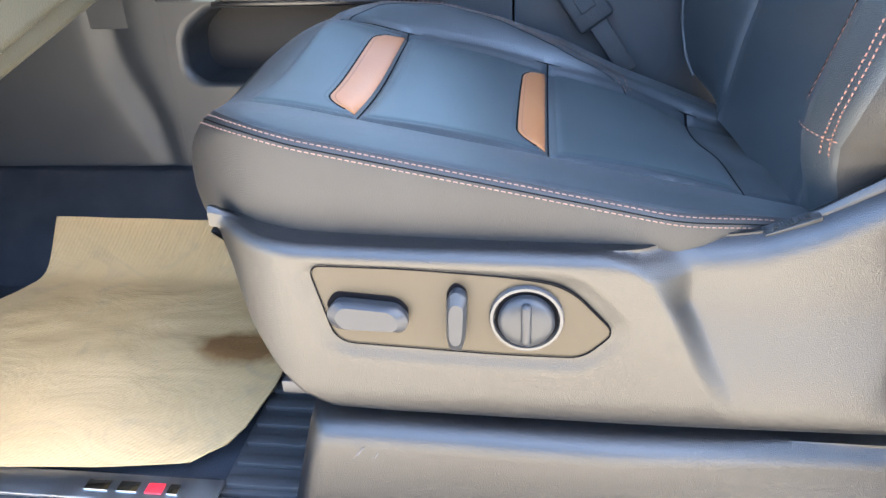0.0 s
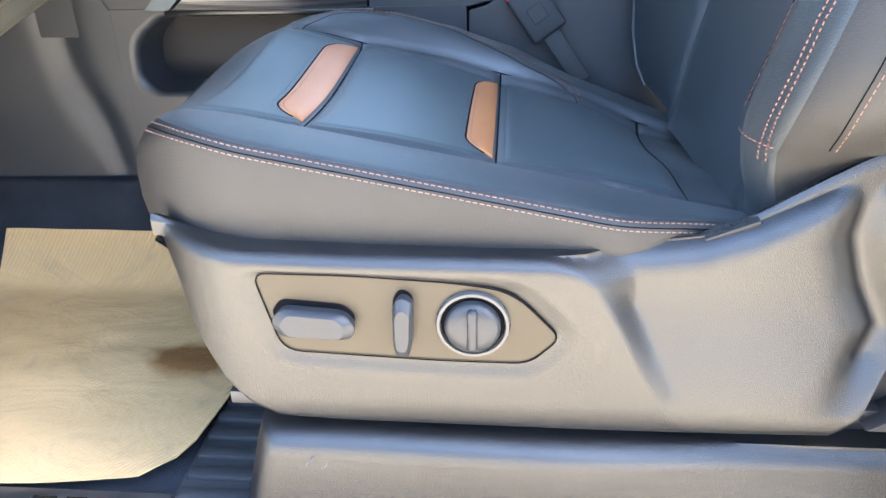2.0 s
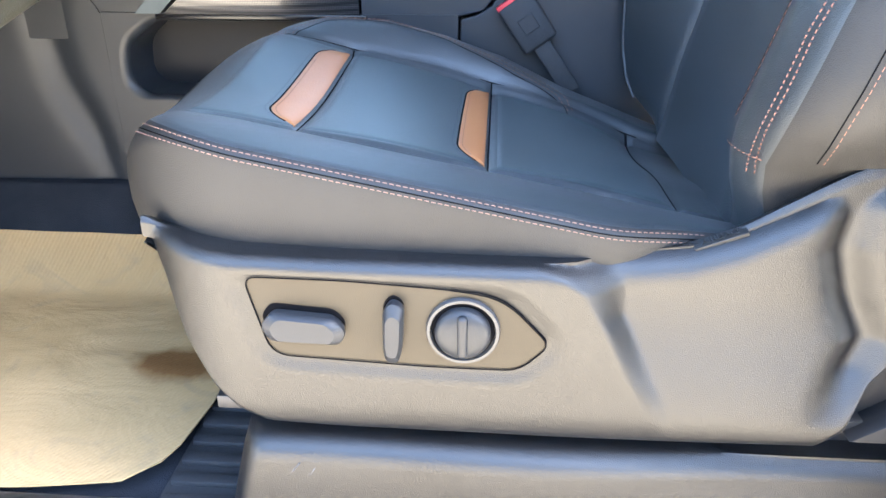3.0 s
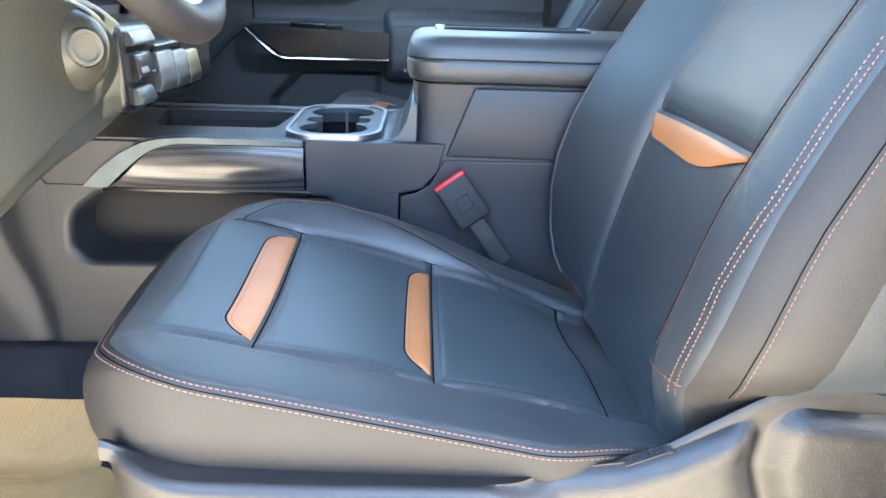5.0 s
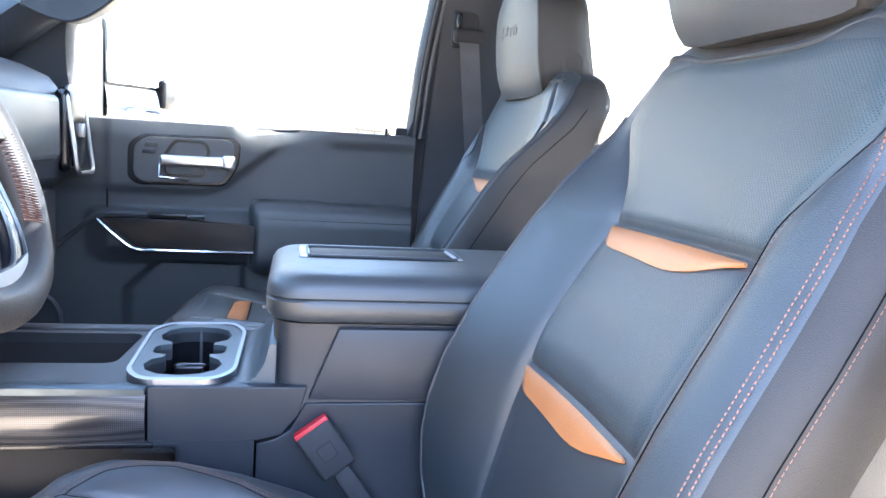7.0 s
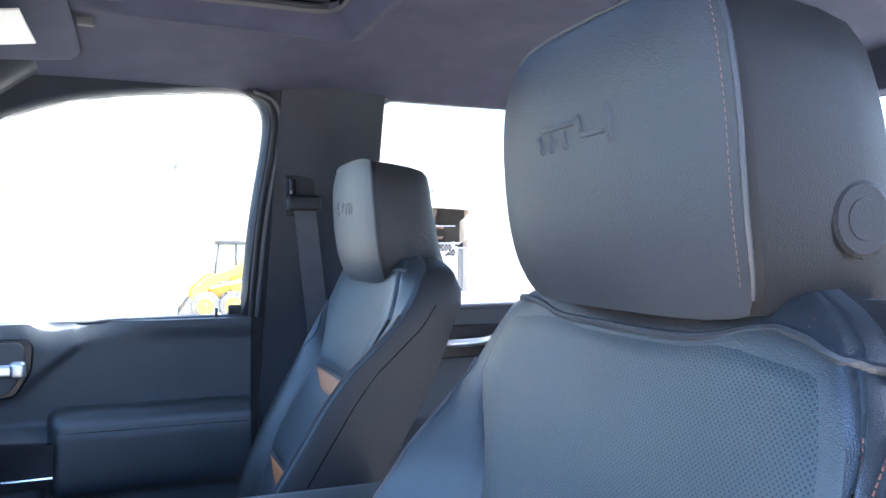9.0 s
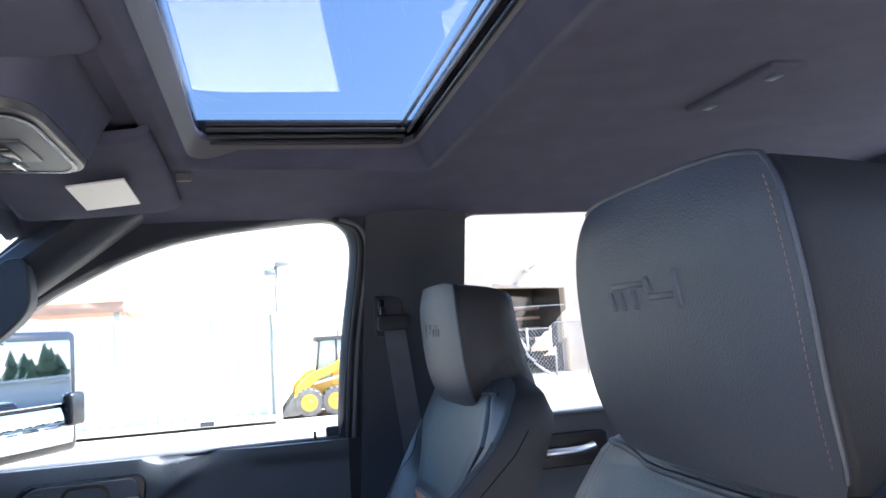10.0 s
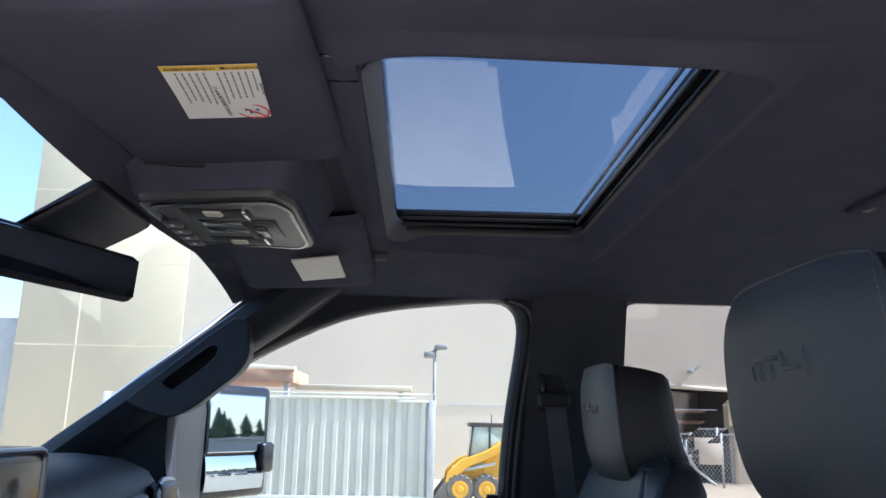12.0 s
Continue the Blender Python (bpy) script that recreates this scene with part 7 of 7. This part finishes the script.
M_BLOCKWALL = paint("dark_block_wall", (0.16, 0.16, 0.165), (0.20, 0.20, 0.205), 0.8)
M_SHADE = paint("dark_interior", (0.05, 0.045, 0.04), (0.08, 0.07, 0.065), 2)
M_HILL = paint("tree_green", (0.05, 0.08, 0.03), (0.09, 0.12, 0.05), 0.8)
GZ = -0.78
ground = tagged(part("ground", rbox(-400, 400, -400, 400, GZ - 0.5, GZ, 0), M_GROUND, smooth=False), "pale sunlit concrete yard", "ground", kind="structure")

building = thing("building", "white painted industrial building with a dark loading doorway", "building")
part("wall", holed([(-8.4, GZ), (40, GZ), (40, 3.2), (12.4, 5.62), (9.0, 6.1), (-8.4, 8.8)], [[(8.6, GZ + 0.001), (11.3, GZ + 0.001), (11.3, 2.4), (8.6, 2.55)]], "y", 26.0, 26.4), M_WALL, building, smooth=False)
part("doorway_room", rbox(8.3, 11.6, 29.4, 29.6, GZ, 3.0, 0), M_SHADE, building, smooth=False)
for x0, x1 in ((8.2, 8.6), (11.3, 11.6)):
    part("doorway_side", rbox(x0, x1, 26.4, 29.5, GZ, 3.0, 0), M_SHADE, building, smooth=False)
part("doorway_top", rbox(8.2, 11.6, 26.4, 29.5, 2.55, 2.8, 0), M_SHADE, building, smooth=False)
for k in range(5):
    part("shelf", rbox(8.7, 11.2, 28.4, 29.2, 0.0 + 0.42 * k, 0.12 + 0.42 * k, 0.02), M_BROWN, building)
part("door_frame", tube([(11.36, 25.97, GZ), (11.36, 25.97, 2.42), (8.5, 25.97, 2.58)], 0.10, 6), M_WALL, building)
part("panel_joint", rbox(-8.2, 40, 25.985, 26.0, 1.72, 1.76, 0), M_GALV, building)
part("wall_lamp", rbox(9.70, 9.86, 25.6, 26.0, 2.98, 3.14, 0.04), M_GALV, building)
part("wall_lamp", tube([(9.86, 25.7, 3.1), (10.1, 25.5, 3.3)], 0.04, 6), M_GALV, building)
side_building = thing("building", "cream painted concrete building seen through the windshield", "building")
part("wall", rbox(-14.2, -8.38, 25.98, 45, GZ, 12.0, 0.02), M_CREAM, side_building)
for z in (3.6, 6.6, 9.3):
    part("wall_joint", rbox(-14.2, -8.38, 25.965, 25.98, z, z + 0.04, 0), M_WALL, side_building)
part("wall_joint", rbox(-12.1, -12.06, 25.965, 25.98, GZ, 12, 0), M_WALL, side_building)
part("grey_annex", rbox(-16.5, -14.25, 26.5, 40, GZ, 4.6, 0.02), M_GALV, side_building)

container = thing("shipping_container", "white corrugated steel shipping container", "container")
CX0, CX1, CY, CT = -7.2, 0.50, 16.9, 1.68
prof = []
x = CX0 + 0.12
while x < CX1 - 0.15:
    prof += [(x, CY + 0.012), (x + 0.10, CY + 0.012), (x + 0.15, CY + 0.079), (x + 0.24, CY + 0.079), (x + 0.29, CY + 0.012)]
    x += 0.29
verts = [(a, b, z) for z in (GZ + 0.2, CT - 0.04) for a, b in prof]
k = len(prof)
part("side_sheet", from_data(verts, [(i, i + 1, k + i + 1, k + i) for i in range(k - 1)], "corrugated", fix=False), M_STEELW, container, smooth=False)
part("body", rbox(CX0, CX1, CY + 0.08, CY + 2.4, GZ + 0.1, CT - 0.02, 0.02), M_STEELW, container)
part("top_rail", rbox(CX0, CX1, CY - 0.01, CY + 0.10, CT - 0.05, CT, 0.01), M_STEELW, container)
part("bottom_rail", rbox(CX0, CX1, CY - 0.01, CY + 0.10, GZ + 0.06, GZ + 0.22, 0.01), M_STEELW, container)
for a in (CX0, CX1 - 0.16):
    part("corner_post", rbox(a, a + 0.16, CY - 0.02, CY + 0.14, GZ, CT + 0.01, 0.01), M_GALV if a > 0 else M_STEELW, container)
# dark plate on the rail stands in for the shade inside the pocket
part("fork_pocket", rbox(-1.3, -1.0, CY - 0.014, CY + 0.02, GZ + 0.08, GZ + 0.18, 0), M_SHADE, container)
shed = thing("flat_roof_shed", "rusty brown low roof behind the container", "shed")
part("roof", rbox(-6.3, -3.5, 21.0, 24.0, 2.08, 2.48, 0.03), M_BROWN, shed)
part("roof_edge", rbox(-6.4, -3.45, 20.9, 21.05, 2.44, 2.58, 0.02), M_WALL, shed)
part("post", rbox(-3.8, -3.65, 21.2, 21.35, GZ, 2.1, 0.01), M_GALV, shed)
part("post", rbox(-6.2, -6.05, 21.2, 21.35, GZ, 2.1, 0.01), M_GALV, shed)
part("beam", rbox(-3.6, -0.1, 22.0, 22.4, 1.93, 2.09, 0.02), M_CREAM, shed)
part("post", rbox(-0.5, -0.35, 22.1, 22.25, GZ, 2.0, 0.01), M_GALV, shed)

M_POST = paint("weathered_grey_post", (0.20, 0.20, 0.20), (0.26, 0.26, 0.255), 4)
post = thing("lamp_post", "thin grey yard lamp post with two lamp heads", "lamp post")
part("pole", tube([(0.60, 23.0, GZ), (0.60, 23.0, 3.4)], 0.05, 8), M_POST, post)
part("lamp_head", rbox(0.25, 0.60, 22.85, 23.15, 3.12, 3.32, 0.05), M_POST, post)
part("lamp_head", rbox(0.58, 1.0, 22.85, 23.15, 3.40, 3.54, 0.05), M_POST, post)
part("arm", tube([(0.3, 23.0, 3.2), (0.95, 23.0, 3.5)], 0.03, 6), M_POST, post)

# compact yellow loader
loader = thing("compact_loader", "yellow compact wheel loader with a glazed cab", "loader")
LM = Matrix.Translation((0.95, 17.6, GZ))
def lbox(nm, x0, x1, y0, y1, z0, z1, r, mat, parent=loader):
    return part(nm, rbox(x0, x1, y0, y1, z0, z1, r, 2, LM), mat, parent)
M_CABGLASS = paint("green_cab_glass", (0.42, 0.48, 0.40), (0.52, 0.58, 0.50), 2, (0.1, 0.2))
lbox("chassis", 0.05, 1.75, 0.30, 1.40, 0.30, 0.85, 0.06, M_LOADER)
def along_y(nm, line, y0, y1, mat, r=0.03):
    return part(nm, prism([(0.95 + a, GZ + b) for a, b in line], "y", 17.6 + y0, 17.6 + y1, r), mat, loader)
along_y("engine_hood", [(0.75, 0.80), (0.80, 1.20), (1.15, 1.46), (1.85, 1.46), (1.95, 0.60), (0.75, 0.60)], 0.28, 1.42, M_LOADER, 0.05)
along_y("side_grille", [(1.25, 0.98), (1.30, 1.24), (1.68, 1.24), (1.70, 0.98)], 0.262, 0.29, M_SHADE, 0.01)
along_y("lift_arm", [(-0.16, 0.42), (-0.10, 0.72), (0.22, 1.02), (0.75, 1.20), (1.75, 1.72), (1.85, 1.58), (0.85, 1.03), (0.40, 0.86), (0.14, 0.62), (0.02, 0.40)], 0.06, 0.24, M_LOADER)
along_y("lift_arm", [(-0.16, 0.42), (-0.10, 0.72), (0.22, 1.02), (0.75, 1.20), (1.75, 1.72), (1.85, 1.58), (0.85, 1.03), (0.40, 0.86), (0.14, 0.62), (0.02, 0.40)], 1.46, 1.64, M_LOADER)
along_y("hydraulic_ram", [(0.30, 0.74), (0.34, 0.82), (1.05, 0.98), (1.05, 0.90)], 0.12, 0.18, M_GALV, 0.02)
cabin = along_y("cab", [(0.40, 0.86), (0.52, 1.80), (1.30, 1.80), (1.34, 0.90)], 0.36, 1.34, M_CABGLASS, 0.02)
for a, b in (((0.40, 0.86), (0.52, 1.82)), ((0.93, 1.05), (0.93, 1.82)), ((1.33, 1.05), (1.30, 1.82))):
    part("cab_post", tube([(0.95 + a[0], 17.94, GZ + a[1]), (0.95 + b[0], 17.94, GZ + b[1])], 0.028, 6), M_SHADE, cabin)
lbox("cab_roof", 0.44, 1.40, 0.30, 1.40, 1.80, 1.90, 0.03, M_SHADE)
part("beacon_rod", tube([(1.95, 18.2, GZ + 1.88), (1.95, 18.2, GZ + 2.10)], 0.015, 6), M_SHADE, loader)
along_y("bucket", [(-0.42, 0.04), (-0.46, 0.10), (-0.16, 0.50), (-0.06, 0.46), (-0.02, 0.06)], 0.05, 1.65, M_TYRE, 0.02)
for wx_ in (0.20, 0.84):
    for wy_ in (0.16, 1.54):
        wm = LM @ Matrix.Translation((wx_, wy_, 0.34)) @ Matrix.Rotation(radians(90), 4, "X")
        wh = disc([(0.19, -0.13), (0.31, -0.13), (0.34, -0.08), (0.34, 0.08), (0.31, 0.13), (0.19, 0.13)], wm, M_TYRE, loader, "wheel", 28)
        disc([(0.185, 0.10), (0.200, 0.150), (0.165, 0.154), (0.150, 0.142), (0.08, 0.140), (0.06, 0.165), (0.01, 0.165)], wm, M_LOADER, wh, "rim", 20)
        for k in range(16):
            w = 2 * math.pi * k / 16
            part("tread_lug", rbox(-0.035, 0.035, 0.325, 0.355, -0.125, 0.125, 0.008, 1, wm @ Matrix.Rotation(w, 4, "Z")), M_TYRE, wh)

# chain-link fence with a gate in front of the doorway
fence = thing("chain_link_fence", "grey chain-link fence with a gate and a white sign", "fence")
FY = 24.0
for x in (9.0, 10.05, 11.25, 12.6, 14.0, 15.4):
    part("post", tube([(x, FY, GZ), (x, FY, 0.95)], 0.045, 8), M_GALV, fence)
part("top_rail", tube([(8.4, FY, 0.90), (16.5, FY, 0.90)], 0.03, 6), M_GALV, fence)
wires_v, wires_f = [], []
def wire(a, b, r=0.009):
    k = len(wires_v)
    d = (Vector(b) - Vector(a)).normalized()
    s = d.cross(Vector((0, 1, 0))).normalized() * r
    o = Vector((0, r, 0))
    for p in (Vector(a), Vector(b)):
        wires_v.extend((p + s, p - o, p - s, p + o))
    for j in range(4):
        wires_f.append((k + j, k + (j + 1) % 4, k + 4 + (j + 1) % 4, k + 4 + j))
H_ = 1.62
for k in range(70):
    x0 = 7.2 + 0.13 * k
    for sgn in (1, -1):
        a, b = Vector((x0, FY + 0.01 * sgn, GZ + 0.05)), Vector((x0 + sgn * H_ * 0.8, FY + 0.01 * sgn, GZ + 0.05 + H_))
        if 8.4 < min(a.x, b.x) and max(a.x, b.x) < 16.4:
            wire(a, b)
tagged(part("mesh", from_data(wires_v, wires_f, "wires", fix=False), M_GALV, fence, smooth=False), kind="stuff")
part("gate_brace", tube([(8.55, FY - 0.08, 0.85), (9.15, FY - 0.08, -0.2), (9.75, FY - 0.08, GZ + 0.1)], 0.05, 6), M_GALV, fence)
part("sign", rbox(9.25, 10.0, FY - 0.14, FY - 0.10, -0.05, 0.62, 0.005), M_WALL, fence, "white sign board")

# tow mirror on the passenger door
tow = thing("side_mirror", "large black tow mirror with a split glass", "mirror")
TW = Matrix.Translation((-0.512, 1.12, 0)) @ Matrix.Rotation(math.atan2(0.87, 0.49), 4, "Z")
part("housing", rbox(-0.02, 0.285, 0.006, 0.07, 0.815, 1.140, 0.02, 3, TW), M_BLACK, tow)
TG = TW @ Matrix.Translation((0, 0, 1.03)) @ Matrix.Rotation(radians(-1.5), 4, "X") @ Matrix.Translation((0, 0, -1.03))
part("main_glass", rbox(0.008, 0.250, -0.003, 0.007, 0.945, 1.116, 0.006, 2, TG), M_MIRROR, tow, "upper mirror glass", smooth=False)
part("spot_glass", sheet(lambda u, v: TG @ Vector((0.129 + 0.120 * u, 0.004 - 0.010 * (1 - 0.5 * u * u - 0.5 * v * v), 0.889 + 0.048 * v)), np.linspace(-1, 1, 17), np.linspace(-1, 1, 11), 0.004, (0.6, 0.6, 0)), M_MIRROR, tow, "convex lower spotter glass")
part("arm", rbox(-0.625, -0.515, 0.87, 1.16, 0.80, 1.13, 0.02, 3), M_DARK, tow)
part("lamp_pod", rbox(0.225, 0.285, -0.02, 0.05, 0.885, 0.975, 0.012, 3, TW), M_BLACK, tow)

# a row of parked cars far behind the truck, seen in the door mirror
M_CARGLASS = material("dark_car_glass", (0.02, 0.022, 0.025), 0.08)
def parked_car(label, colour):
    m = paint("car_paint", colour, tuple(0.9 * c for c in colour), 3, (0.2, 0.3))
    car = thing("car", label, "car", "parked cars")
    part("body", prism(rounded([(-2.2, 0.35), (-2.25, 0.75), (-1.3, 0.92), (1.9, 0.95), (2.2, 0.85), (2.2, 0.35)], 0.12, 3), "y", -0.86, 0.86, 0.08, 2), m, car)
    cabin_ = part("cabin", prism(rounded([(-1.35, 0.88), (-0.62, 1.42), (0.95, 1.46), (1.75, 0.90)], 0.10, 3), "y", -0.74, 0.74, 0.08, 2), M_CARGLASS, car, "dark glazed cabin")
    part("roof", prism(rounded([(-0.66, 1.40), (-0.55, 1.47), (0.90, 1.51), (1.02, 1.43)], 0.03, 3), "y", -0.70, 0.70, 0.02, 2), m, cabin_)
    for x in (-1.38, 1.35):
        for y in (-0.78, 0.78):
            wm_ = Matrix.Translation((x, y, 0.32)) @ Matrix.Rotation(radians(90), 4, "X")
            tyre = disc([(0.19, -0.10), (0.30, -0.10), (0.32, -0.07), (0.32, 0.07), (0.30, 0.10), (0.19, 0.10)], wm_, M_RUBBER, car, "wheel", 20)
            disc([(0.20, -0.106), (0.20, 0.106), (0.05, 0.112)], wm_, M_GALV, tyre, "rim", 16)
    return car
models = [parked_car("white parked car with dark windows", (0.75, 0.75, 0.73)), parked_car("black parked car with dark windows", (0.02, 0.02, 0.022)), parked_car("silver parked car with dark windows", (0.42, 0.43, 0.45))]
for k in range(9):
    place = pose(24.0 + 0.3 * (k % 2), 4.0 + 3.0 * k, GZ, 0, 0, 8 * (k % 3) - 4)
    if k < 3:
        models[k].matrix_world = place
    else:
        copy_thing(models[(2 * k + k // 3) % 3], place)

# behind the camera: far trees and a low shed close the view for the mirrors
trees = thing("far_trees", "distant dark green tree line", "trees", kind="stuff")
rt = random.Random(7)
tv, tf = [], []
for k in range(900):
    a = math.radians(rt.uniform(150, 390))
    d = rt.uniform(165, 200)
    cx_, cy_ = d * math.cos(a), d * math.sin(a) - 10
    h = rt.uniform(6, 11)
    r = rt.uniform(2.5, 4.5)
    for lvl in range(4):
        z0 = GZ + h * (0.12 + 0.2 * lvl)
        b = len(tv)
        m_ = 7
        for j in range(m_):
            w = 2 * math.pi * j / m_ + rt.random()
            q = r * (1 - 0.2 * lvl) * rt.uniform(0.7, 1.15)
            tv.append((cx_ + q * math.cos(w), cy_ + q * math.sin(w), z0 + rt.uniform(-0.4, 0.4)))
        tv.append((cx_, cy_, z0 + h * 0.36))
        for j in range(m_):
            tf.append((b + j, b + (j + 1) % m_, b + m_))
part("crowns", from_data(tv, tf, "crowns", fix=False), M_HILL, trees, smooth=False)
# unseen wall, added only to keep low sky off surfaces facing the doorway
sky_block = thing("building", "unseen dark grey wall added to block low sky beside the driver door", "building")
part("wall", rbox(-40, 40, -28, -8.0, GZ, 2.6, 0.05), M_BLOCKWALL, sky_block)
back_shed = thing("building", "low grey warehouse behind the truck", "building")
part("wall", rbox(70, 82, -20, 60, GZ, 2.0, 0.05), M_GALV, back_shed)
part("roof", rbox(69.5, 82.5, -20.5, 60.5, 2.0, 2.2, 0.03), M_GALV, back_shed)
